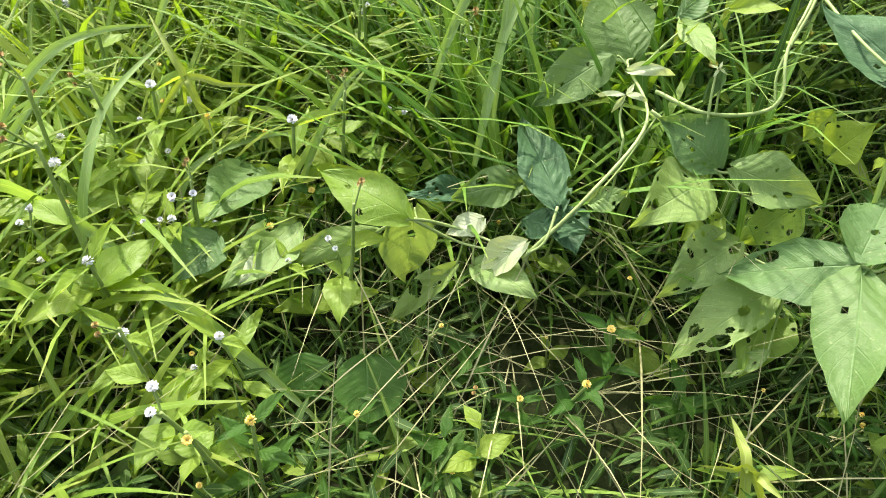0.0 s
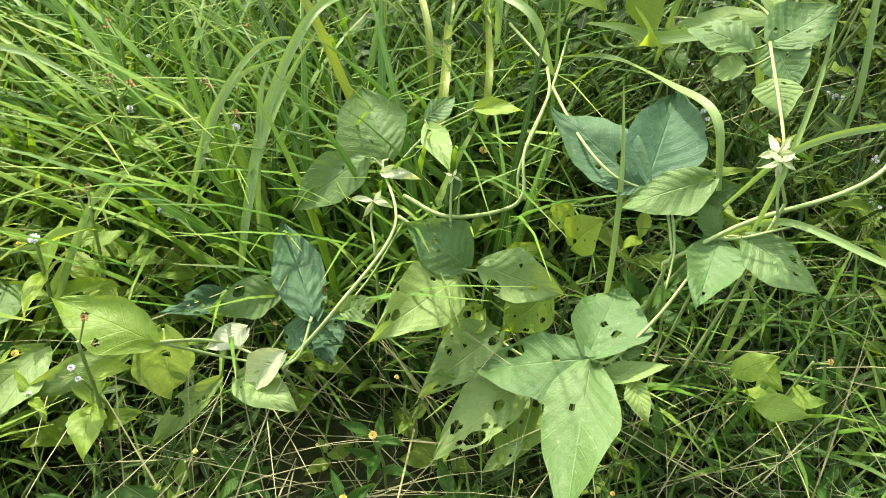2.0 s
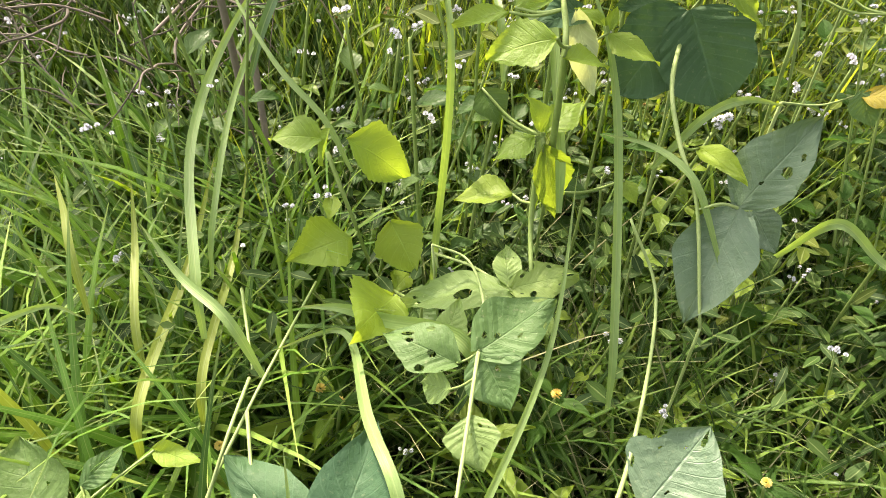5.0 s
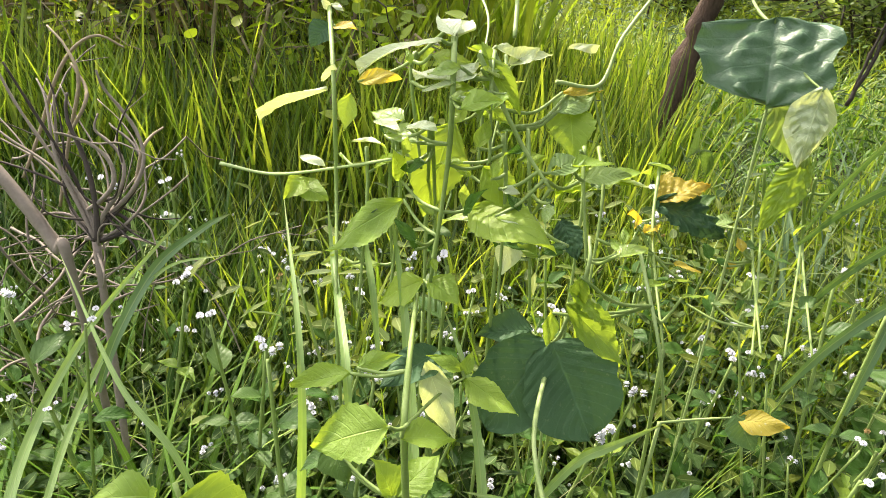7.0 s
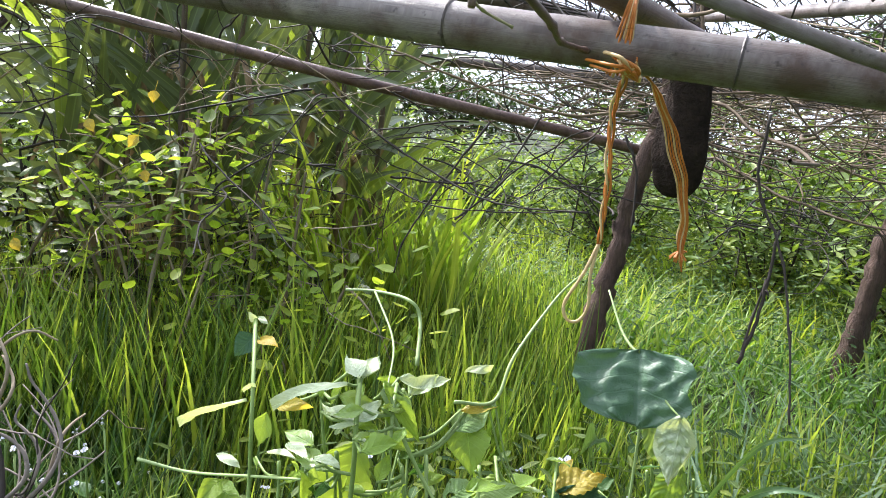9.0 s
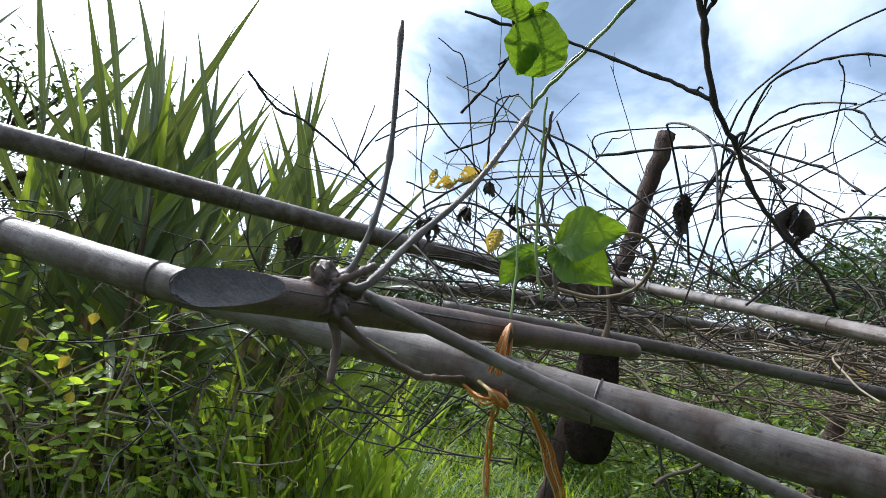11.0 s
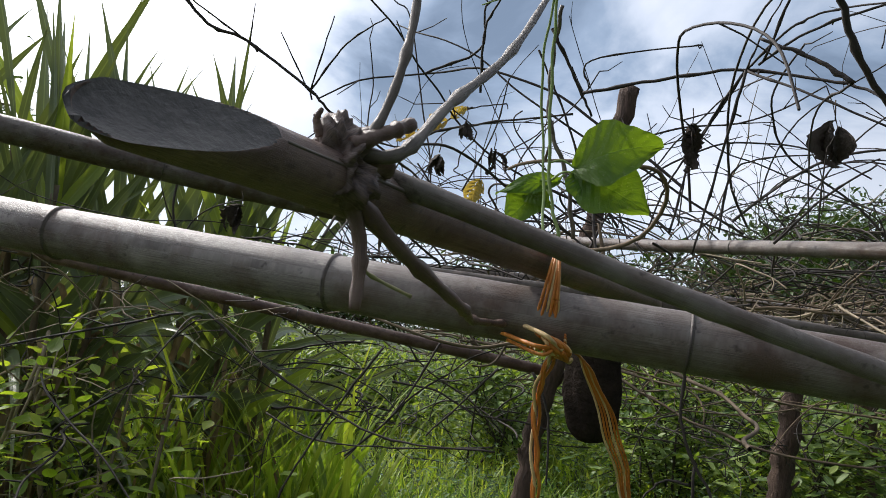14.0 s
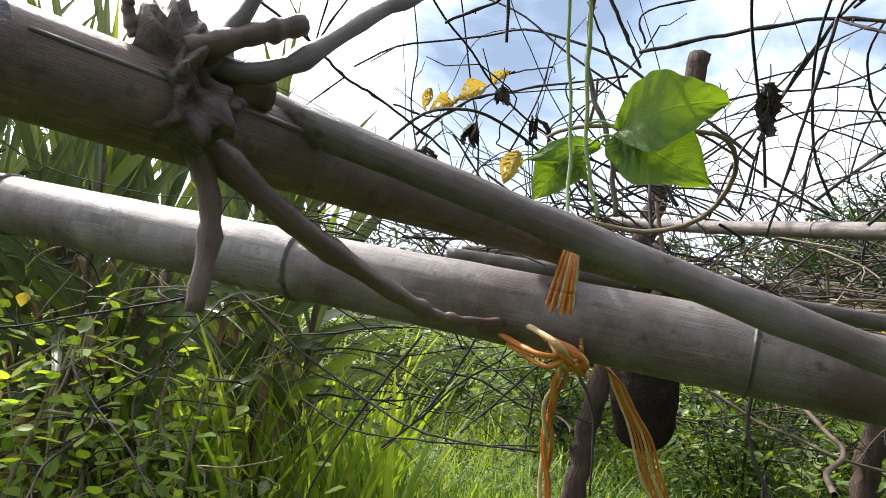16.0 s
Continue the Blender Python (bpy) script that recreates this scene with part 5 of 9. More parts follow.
puckered_bean("climbing bean with a large puckered dark leaf", (0.419, 0.739, 0.000),
    [("blunt", PUCKERED, (0.415, 0.754, 0.869), (0.403, 0.705, 0.799), 0.143, (-0.37, -0.73, 0.58), 0, 0),
     ("bean", PALE, (0.440, 0.682, 0.820), (0.436, 0.679, 0.747), 0.049, (0.35, 0.77, 0.53), 0, 0),
     ("bean", BEAN_LIGHT, (0.436, 0.753, 0.794), (0.477, 0.739, 0.727), 0.054, (-0.08, -0.98, 0.15), 0, 0),
     ("bean", PALE, (0.443, 0.696, 0.815), (0.439, 0.692, 0.745), 0.035, (-0.44, -0.74, -0.50), 0, 0),
     ("bean", WEED, (0.479, 0.740, 0.737), (0.456, 0.751, 0.646), 0.044, (-0.73, -0.44, -0.52), 0, 0),
     ("bean", YELLOW, (0.375, 0.853, 0.635), (0.446, 0.875, 0.650), 0.051, (0.40, -0.11, 0.91), 0, 0),
     ("bean", BEAN_BLUE, (0.375, 0.852, 0.634), (0.471, 0.859, 0.585), 0.057, (0.36, -0.73, 0.58), 0, 0),
     ("bean", WEED, (0.286, 0.736, 0.707), (0.219, 0.709, 0.695), 0.046, (0.44, -0.06, 0.90), 3, 0),
     ("bean", PALE, (0.290, 0.739, 0.704), (0.325, 0.752, 0.692), 0.020, (0.56, 0.05, 0.83), 0, 0),
     ("bean", BEAN_BLUE, (0.208, 0.617, 0.710), (0.223, 0.596, 0.683), 0.029, (-0.04, -0.79, 0.61), 0, 0),
     ("bean", WEED, (0.219, 0.590, 0.657), (0.254, 0.581, 0.624), 0.036, (0.85, -0.35, 0.39), 0, 0)],
    [([(0.421, 0.738, 0.857), (0.407, 0.784, 0.875), (0.402, 0.842, 0.915)], 0.002, VINE_STEM),
     ([(0.210, 0.735, 0.803), (0.258, 0.759, 0.797), (0.283, 0.794, 0.839), (0.343, 0.863, 0.894), (0.369, 0.861, 0.926)], 0.0024, VINE_STEM),
     ([(0.165, 0.730, 0.844), (0.168, 0.780, 0.880), (0.154, 0.787, 0.899), (0.116, 0.834, 0.895), (0.081, 0.855, 0.889)], 0.0024, VINE_STEM),
     ([(0.116, 0.834, 0.895), (0.139, 0.749, 0.862), (0.134, 0.675, 0.836)], 0.0015, VINE_STEM),
     ([(-0.158, 0.852, 0.657), (-0.089, 0.826, 0.657), (0.002, 0.740, 0.703), (0.059, 0.672, 0.740)], 0.0022, VINE_STEM)])
broadleaf_weed("crowded weed tops with glossy small leaves", (0.111, 0.593, 0.000),
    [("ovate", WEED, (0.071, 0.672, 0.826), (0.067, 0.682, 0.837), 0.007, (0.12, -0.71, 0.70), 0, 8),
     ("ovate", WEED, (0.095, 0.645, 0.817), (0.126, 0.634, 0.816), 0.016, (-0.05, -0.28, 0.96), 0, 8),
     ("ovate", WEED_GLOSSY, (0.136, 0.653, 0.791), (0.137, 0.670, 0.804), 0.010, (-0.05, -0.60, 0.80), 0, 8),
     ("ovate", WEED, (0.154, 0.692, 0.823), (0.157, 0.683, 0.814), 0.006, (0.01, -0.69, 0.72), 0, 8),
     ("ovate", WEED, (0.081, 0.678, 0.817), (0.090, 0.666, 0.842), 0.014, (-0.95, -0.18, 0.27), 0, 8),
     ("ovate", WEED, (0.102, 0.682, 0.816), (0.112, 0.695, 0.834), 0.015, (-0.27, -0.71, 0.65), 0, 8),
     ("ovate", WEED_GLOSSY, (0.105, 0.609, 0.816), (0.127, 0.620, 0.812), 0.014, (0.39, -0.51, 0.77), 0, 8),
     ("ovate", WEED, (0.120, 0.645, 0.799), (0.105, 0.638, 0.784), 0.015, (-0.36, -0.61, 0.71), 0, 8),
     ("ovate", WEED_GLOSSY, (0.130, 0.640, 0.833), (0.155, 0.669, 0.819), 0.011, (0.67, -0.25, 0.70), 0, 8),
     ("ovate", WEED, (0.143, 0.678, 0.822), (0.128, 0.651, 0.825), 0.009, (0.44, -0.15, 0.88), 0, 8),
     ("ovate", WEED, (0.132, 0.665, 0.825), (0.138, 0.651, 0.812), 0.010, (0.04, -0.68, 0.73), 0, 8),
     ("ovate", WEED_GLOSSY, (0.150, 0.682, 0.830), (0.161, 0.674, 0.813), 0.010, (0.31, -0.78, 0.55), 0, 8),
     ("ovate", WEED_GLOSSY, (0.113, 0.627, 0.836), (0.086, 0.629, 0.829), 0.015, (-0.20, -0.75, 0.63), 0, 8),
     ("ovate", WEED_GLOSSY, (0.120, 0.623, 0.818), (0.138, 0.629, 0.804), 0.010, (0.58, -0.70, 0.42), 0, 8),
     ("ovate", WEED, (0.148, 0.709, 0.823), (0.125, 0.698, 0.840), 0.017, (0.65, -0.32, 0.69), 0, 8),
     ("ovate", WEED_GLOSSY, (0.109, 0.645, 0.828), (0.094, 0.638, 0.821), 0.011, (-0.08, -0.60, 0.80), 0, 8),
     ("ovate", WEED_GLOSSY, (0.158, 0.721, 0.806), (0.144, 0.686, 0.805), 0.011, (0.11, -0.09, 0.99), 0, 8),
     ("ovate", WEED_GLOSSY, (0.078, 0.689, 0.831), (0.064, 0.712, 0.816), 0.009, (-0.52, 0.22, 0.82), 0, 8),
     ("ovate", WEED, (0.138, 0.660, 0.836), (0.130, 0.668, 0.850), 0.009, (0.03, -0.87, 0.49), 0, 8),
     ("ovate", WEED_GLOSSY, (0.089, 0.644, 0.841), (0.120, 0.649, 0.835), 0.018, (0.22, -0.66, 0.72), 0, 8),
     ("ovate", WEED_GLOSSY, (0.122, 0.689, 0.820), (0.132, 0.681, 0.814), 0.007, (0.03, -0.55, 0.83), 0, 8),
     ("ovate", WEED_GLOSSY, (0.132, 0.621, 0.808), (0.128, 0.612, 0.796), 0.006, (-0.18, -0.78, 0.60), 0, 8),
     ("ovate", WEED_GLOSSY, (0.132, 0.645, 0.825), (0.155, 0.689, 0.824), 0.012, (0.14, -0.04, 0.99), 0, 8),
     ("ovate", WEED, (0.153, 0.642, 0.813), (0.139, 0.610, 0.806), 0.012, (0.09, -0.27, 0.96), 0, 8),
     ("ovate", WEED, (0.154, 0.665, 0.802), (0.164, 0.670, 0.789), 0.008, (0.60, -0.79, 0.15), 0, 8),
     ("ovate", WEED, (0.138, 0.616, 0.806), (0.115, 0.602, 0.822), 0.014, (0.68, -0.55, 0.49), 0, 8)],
    [([(0.159, 0.737, 0.825), (0.160, 0.708, 0.804), (0.160, 0.657, 0.741)], 0.0022, STEM),
     ([(0.152, 0.722, 0.820), (0.158, 0.706, 0.804), (0.142, 0.645, 0.746)], 0.0022, STEM),
     ([(0.144, 0.692, 0.837), (0.140, 0.650, 0.823), (0.141, 0.613, 0.762)], 0.0022, STEM),
     ([(0.132, 0.693, 0.836), (0.136, 0.664, 0.818), (0.133, 0.633, 0.752)], 0.0022, STEM),
     ([(0.074, 0.686, 0.834), (0.072, 0.679, 0.810), (0.084, 0.675, 0.730)], 0.0022, STEM)])
broadleaf_weed("dense toothed weeds with green and pale leaves", (0.187, 0.572, 0.000),
    [("ovate", WEED, (0.171, 0.588, 0.706), (0.147, 0.605, 0.697), 0.013, (-0.35, 0.02, 0.94), 0, 8),
     ("ovate", WEED_GLOSSY, (0.129, 0.650, 0.735), (0.106, 0.649, 0.752), 0.018, (0.53, -0.51, 0.68), 0, 8),
     ("ovate", WEED_MID, (0.170, 0.609, 0.721), (0.160, 0.625, 0.731), 0.014, (0.11, -0.49, 0.87), 0, 8),
     ("ovate", WEED_GLOSSY, (0.125, 0.670, 0.695), (0.124, 0.658, 0.724), 0.012, (0.19, 0.90, 0.39), 0, 8),
     ("ovate", WEED_MID, (0.123, 0.623, 0.709), (0.141, 0.610, 0.740), 0.013, (-0.81, -0.53, 0.23), 0, 8),
     ("ovate", WEED_GLOSSY, (0.134, 0.667, 0.684), (0.104, 0.702, 0.663), 0.019, (-0.47, 0.10, 0.87), 0, 8),
     ("ovate", WEED_MID, (0.184, 0.689, 0.746), (0.162, 0.675, 0.749), 0.012, (0.32, -0.28, 0.91), 0, 8),
     ("ovate", WEED_GLOSSY, (0.143, 0.664, 0.700), (0.130, 0.673, 0.681), 0.012, (-0.86, -0.19, 0.47), 0, 8),
     ("ovate", WEED_GLOSSY, (0.173, 0.642, 0.700), (0.152, 0.656, 0.695), 0.012, (-0.32, -0.15, 0.93), 0, 8),
     ("ovate", WEED_GLOSSY, (0.242, 0.711, 0.712), (0.274, 0.744, 0.705), 0.014, (0.32, -0.10, 0.94), 0, 8),
     ("ovate", WEED_DARK, (0.260, 0.723, 0.708), (0.256, 0.693, 0.704), 0.011, (-0.11, -0.14, 0.99), 0, 8),
     ("ovate", WEED, (0.167, 0.673, 0.776), (0.134, 0.645, 0.798), 0.017, (0.58, -0.05, 0.82), 0, 8),
     ("ovate", WEED, (0.120, 0.626, 0.756), (0.097, 0.657, 0.738), 0.012, (-0.47, 0.15, 0.87), 0, 8),
     ("ovate", WEED, (0.144, 0.615, 0.747), (0.155, 0.618, 0.770), 0.014, (-0.69, -0.58, 0.43), 0, 8),
     ("ovate", WEED, (0.287, 0.739, 0.700), (0.313, 0.742, 0.696), 0.017, (0.53, -0.06, 0.85), 0, 8),
     ("ovate", WEED_DARK, (0.149, 0.650, 0.778), (0.174, 0.676, 0.771), 0.014, (0.41, -0.14, 0.90), 0, 8),
     ("ovate", WEED, (0.230, 0.677, 0.755), (0.244, 0.699, 0.721), 0.016, (0.93, -0.01, 0.37), 0, 8),
     ("ovate", WEED, (0.281, 0.733, 0.706), (0.326, 0.755, 0.710), 0.026, (0.34, 0.07, 0.94), 0, 8),
     ("ovate", WEED_MID, (0.212, 0.599, 0.690), (0.192, 0.600, 0.686), 0.014, (-0.18, -0.39, 0.90), 0, 8),
     ("ovate", WEED_DARK, (0.208, 0.575, 0.707), (0.191, 0.574, 0.706), 0.008, (-0.06, -0.29, 0.95), 0, 8),
     ("ovate", WEED_MID, (0.189, 0.618, 0.680), (0.154, 0.639, 0.673), 0.023, (-0.30, -0.22, 0.93), 0, 8),
     ("ovate", WEED_GLOSSY, (0.251, 0.580, 0.697), (0.281, 0.592, 0.698), 0.016, (0.31, 0.20, 0.93), 0, 8),
     ("ovate", WEED, (0.277, 0.647, 0.674), (0.284, 0.679, 0.679), 0.010, (-0.05, -0.13, 0.99), 0, 8),
     ("ovate", WEED, (0.267, 0.621, 0.680), (0.264, 0.648, 0.681), 0.012, (-0.19, -0.05, 0.98), 0, 8),
     ("ovate", WEED_GLOSSY, (0.192, 0.598, 0.734), (0.188, 0.584, 0.721), 0.012, (-0.12, -0.66, 0.74), 0, 8),
     ("ovate", WEED_MID, (0.169, 0.624, 0.690), (0.193, 0.614, 0.693), 0.016, (-0.32, -0.51, 0.80), 0, 8),
     ("ovate", WEED, (0.216, 0.641, 0.753), (0.258, 0.657, 0.751), 0.023, (0.44, 0.03, 0.90), 0, 8),
     ("ovate", WEED, (0.192, 0.609, 0.678), (0.173, 0.622, 0.683), 0.014, (-0.17, -0.57, 0.81), 0, 8),
     ("ovate", WEED, (0.172, 0.665, 0.747), (0.201, 0.681, 0.745), 0.017, (0.29, -0.43, 0.85), 0, 8),
     ("ovate", WEED, (0.130, 0.613, 0.774), (0.139, 0.625, 0.795), 0.016, (-0.37, -0.74, 0.56), 0, 8)],
    [([(0.242, 0.737, 0.747), (0.242, 0.689, 0.703), (0.234, 0.646, 0.597)], 0.0022, STEM),
     ([(0.152, 0.633, 0.780), (0.158, 0.625, 0.734), (0.161, 0.619, 0.616)], 0.0022, STEM),
     ([(0.177, 0.662, 0.777), (0.180, 0.632, 0.731), (0.193, 0.626, 0.611)], 0.0022, STEM),
     ([(0.264, 0.746, 0.736), (0.259, 0.681, 0.708), (0.246, 0.628, 0.611)], 0.0022, STEM),
     ([(0.235, 0.686, 0.756), (0.234, 0.656, 0.720), (0.241, 0.599, 0.632)], 0.0022, STEM)])
broadleaf_weed("leafy weeds crowding round the taller stems", (0.050, 0.669, 0.000),
    [("ovate", WEED, (0.045, 0.700, 0.613), (0.005, 0.710, 0.601), 0.020, (-0.33, -0.14, 0.93), 0, 8),
     ("ovate", WEED_GLOSSY, (0.079, 0.644, 0.766), (0.048, 0.681, 0.763), 0.023, (-0.35, -0.22, 0.91), 0, 8),
     ("ovate", WEED_MID, (0.048, 0.698, 0.753), (0.046, 0.717, 0.766), 0.010, (0.04, -0.57, 0.82), 0, 8),
     ("ovate", WEED_GLOSSY, (0.008, 0.713, 0.611), (-0.018, 0.704, 0.608), 0.018, (0.11, -0.63, 0.77), 0, 8),
     ("ovate", WEED_MID, (0.082, 0.662, 0.652), (0.076, 0.670, 0.666), 0.009, (0.37, -0.73, 0.57), 0, 8),
     ("ovate", WEED_GLOSSY, (0.051, 0.711, 0.720), (0.044, 0.698, 0.745), 0.012, (0.96, 0.05, 0.28), 0, 8),
     ("ovate", WEED_GLOSSY, (0.067, 0.672, 0.777), (0.033, 0.714, 0.770), 0.023, (-0.48, -0.24, 0.84), 0, 8),
     ("ovate", WEED_GLOSSY, (0.098, 0.676, 0.682), (0.082, 0.685, 0.690), 0.009, (0.11, -0.59, 0.80), 0, 8),
     ("ovate", WEED_GLOSSY, (0.071, 0.657, 0.742), (0.074, 0.667, 0.716), 0.009, (0.92, 0.31, 0.22), 0, 8),
     ("ovate", WEED, (0.038, 0.712, 0.714), (0.065, 0.683, 0.740), 0.014, (-0.76, -0.15, 0.63), 0, 8),
     ("ovate", WEED_DARK, (0.043, 0.682, 0.684), (0.039, 0.685, 0.664), 0.011, (-0.23, -0.97, -0.07), 0, 8),
     ("ovate", WEED, (0.098, 0.631, 0.660), (0.102, 0.620, 0.651), 0.008, (0.04, -0.61, 0.79), 0, 8),
     ("ovate", WEED_GLOSSY, (0.061, 0.671, 0.748), (0.076, 0.667, 0.742), 0.010, (0.27, -0.33, 0.90), 0, 8),
     ("ovate", WEED, (-0.006, 0.789, 0.700), (0.001, 0.752, 0.706), 0.005, (-0.06, 0.15, 0.99), 0, 8),
     ("ovate", WEED_DARK, (0.068, 0.655, 0.766), (0.069, 0.661, 0.750), 0.007, (0.43, -0.84, -0.31), 0, 8),
     ("ovate", WEED_GLOSSY, (0.072, 0.634, 0.774), (0.069, 0.649, 0.751), 0.011, (-0.52, -0.75, -0.41), 0, 8),
     ("ovate", WEED_MID, (0.088, 0.646, 0.747), (0.067, 0.671, 0.729), 0.015, (-0.78, -0.22, 0.59), 0, 8),
     ("ovate", WEED_DARK, (0.030, 0.705, 0.611), (0.019, 0.721, 0.623), 0.011, (0.14, -0.53, 0.83), 0, 8),
     ("ovate", WEED_MID, (0.082, 0.645, 0.669), (0.061, 0.659, 0.685), 0.013, (0.09, -0.69, 0.72), 0, 8),
     ("ovate", WEED_DARK, (0.020, 0.685, 0.636), (-0.003, 0.691, 0.636), 0.012, (-0.10, -0.22, 0.97), 0, 8)],
    [([(0.090, 0.633, 0.785), (0.091, 0.699, 0.693), (0.092, 0.669, 0.577)], 0.0022, STEM),
     ([(0.029, 0.718, 0.734), (0.031, 0.705, 0.687), (0.026, 0.666, 0.579)], 0.0022, STEM),
     ([(0.057, 0.690, 0.752), (0.053, 0.716, 0.682), (0.062, 0.682, 0.568)], 0.0022, STEM),
     ([(0.091, 0.628, 0.793), (0.098, 0.692, 0.697), (0.105, 0.667, 0.579)], 0.0022, STEM),
     ([(0.059, 0.672, 0.766), (0.064, 0.699, 0.692), (0.056, 0.668, 0.578)], 0.0022, STEM)])
broadleaf_weed("low yellow-green weeds under the bean leaf", (0.414, 0.686, 0.000),
    [("ovate", WEED_DARK, (0.543, 0.786, 0.682), (0.529, 0.778, 0.702), 0.012, (0.82, -0.05, 0.56), 0, 8),
     ("ovate", WEED_MID, (0.455, 0.826, 0.574), (0.467, 0.812, 0.568), 0.010, (-0.29, -0.58, 0.76), 0, 8),
     ("ovate", WEED_DARK, (0.489, 0.839, 0.592), (0.501, 0.828, 0.587), 0.012, (-0.10, -0.54, 0.84), 0, 8),
     ("ovate", WEED_DARK, (0.484, 0.779, 0.542), (0.493, 0.769, 0.540), 0.010, (-0.08, -0.25, 0.97), 0, 8),
     ("ovate", YELLOW, (0.322, 0.750, 0.648), (0.300, 0.720, 0.677), 0.011, (0.58, 0.30, 0.76), 0, 8),
     ("ovate", WEED_MID, (0.464, 0.862, 0.553), (0.458, 0.879, 0.569), 0.016, (-0.20, -0.70, 0.68), 0, 8),
     ("ovate", BEAN_LIGHT, (0.479, 0.858, 0.609), (0.457, 0.880, 0.599), 0.021, (-0.58, -0.25, 0.77), 0, 8),
     ("ovate", WEED, (0.489, 0.809, 0.533), (0.529, 0.830, 0.540), 0.022, (0.04, -0.35, 0.94), 0, 8),
     ("ovate", BEAN_LIGHT, (0.353, 0.845, 0.686), (0.386, 0.848, 0.676), 0.019, (0.37, 0.18, 0.91), 0, 8),
     ("ovate", YELLOW, (0.371, 0.751, 0.602), (0.405, 0.751, 0.593), 0.020, (0.59, -0.06, 0.80), 0, 8),
     ("ovate", WEED_DARK, (0.386, 0.808, 0.593), (0.364, 0.780, 0.603), 0.009, (0.30, 0.11, 0.95), 0, 8),
     ("ovate", WEED_DARK, (0.515, 0.784, 0.679), (0.491, 0.776, 0.695), 0.012, (0.58, -0.39, 0.72), 0, 8),
     ("ovate", WEED_DARK, (0.418, 0.735, 0.563), (0.426, 0.721, 0.568), 0.009, (-0.38, 0.11, 0.92), 0, 8),
     ("ovate", BEAN_LIGHT, (0.452, 0.957, 0.588), (0.435, 0.951, 0.609), 0.011, (0.76, 0.02, 0.65), 0, 8),
     ("ovate", YELLOW, (0.470, 0.841, 0.555), (0.493, 0.840, 0.558), 0.012, (-0.12, -0.61, 0.79), 0, 8),
     ("ovate", BEAN_LIGHT, (0.390, 0.738, 0.587), (0.357, 0.721, 0.598), 0.017, (0.35, 0.31, 0.89), 0, 8),
     ("ovate", WEED_DARK, (0.464, 0.944, 0.591), (0.492, 0.952, 0.607), 0.020, (0.24, -0.25, 0.94), 0, 8),
     ("ovate", YELLOW, (0.388, 0.892, 0.639), (0.408, 0.903, 0.660), 0.016, (-0.35, -0.64, 0.68), 0, 8),
     ("ovate", WEED, (0.347, 0.654, 0.616), (0.379, 0.666, 0.610), 0.015, (0.37, 0.26, 0.89), 0, 8),
     ("ovate", WEED_MID, (0.469, 0.771, 0.721), (0.457, 0.797, 0.704), 0.015, (-0.05, 0.44, 0.90), 0, 8),
     ("ovate", BEAN_LIGHT, (0.321, 0.724, 0.637), (0.285, 0.656, 0.671), 0.008, (0.28, 0.31, 0.91), 0, 8),
     ("ovate", WEED, (0.299, 0.637, 0.638), (0.327, 0.653, 0.631), 0.016, (0.25, 0.00, 0.97), 0, 8),
     ("ovate", WEED, (0.552, 0.814, 0.635), (0.553, 0.846, 0.600), 0.017, (-0.73, 0.51, 0.45), 0, 8),
     ("ovate", YELLOW, (0.485, 0.826, 0.584), (0.481, 0.841, 0.597), 0.014, (-0.15, -0.66, 0.74), 0, 8),
     ("ovate", WEED_DARK, (0.519, 0.735, 0.561), (0.540, 0.738, 0.573), 0.018, (-0.45, -0.34, 0.83), 0, 8),
     ("ovate", WEED_DARK, (0.395, 0.747, 0.553), (0.357, 0.736, 0.576), 0.022, (0.56, 0.22, 0.80), 0, 8),
     ("ovate", YELLOW, (0.334, 0.787, 0.637), (0.321, 0.757, 0.642), 0.005, (0.12, 0.12, 0.98), 0, 8),
     ("ovate", YELLOW, (0.322, 0.731, 0.649), (0.364, 0.797, 0.625), 0.015, (0.27, 0.17, 0.95), 0, 8),
     ("ovate", WEED_MID, (0.486, 0.794, 0.534), (0.456, 0.752, 0.545), 0.009, (0.17, 0.13, 0.98), 0, 8),
     ("ovate", WEED_DARK, (0.499, 1.019, 0.614), (0.399, 0.847, 0.711), 0.025, (0.27, 0.35, 0.90), 0, 8)],
    [([(0.368, 0.850, 0.684), (0.344, 0.760, 0.632), (0.328, 0.623, 0.575)], 0.0022, STEM),
     ([(0.517, 0.778, 0.702), (0.559, 0.832, 0.596), (0.499, 0.655, 0.551)], 0.0022, STEM),
     ([(0.489, 0.837, 0.688), (0.529, 0.871, 0.572), (0.434, 0.652, 0.552)], 0.0022, STEM),
     ([(0.491, 0.851, 0.673), (0.512, 0.860, 0.578), (0.434, 0.638, 0.564)], 0.0022, STEM),
     ([(0.493, 0.765, 0.727), (0.554, 0.826, 0.599), (0.472, 0.658, 0.547)], 0.0022, STEM)])
# broad arching grass blades
grass_clump("tall grass with broad arching blades beside the vine", (-0.480, 0.126, 0.000), BLADE, [
    ([(-0.480, 0.126, 0.202), (-0.480, 0.209, 0.279), (-0.451, 0.294, 0.352), (-0.411, 0.376, 0.341), (-0.369, 0.382, 0.321)], 0.0123),
    ([(-0.527, 0.198, 0.289), (-0.495, 0.259, 0.326), (-0.433, 0.287, 0.323)], 0.0074),
    ([(-0.479, 0.163, 0.230), (-0.489, 0.216, 0.293), (-0.484, 0.240, 0.314)], 0.0074),
])
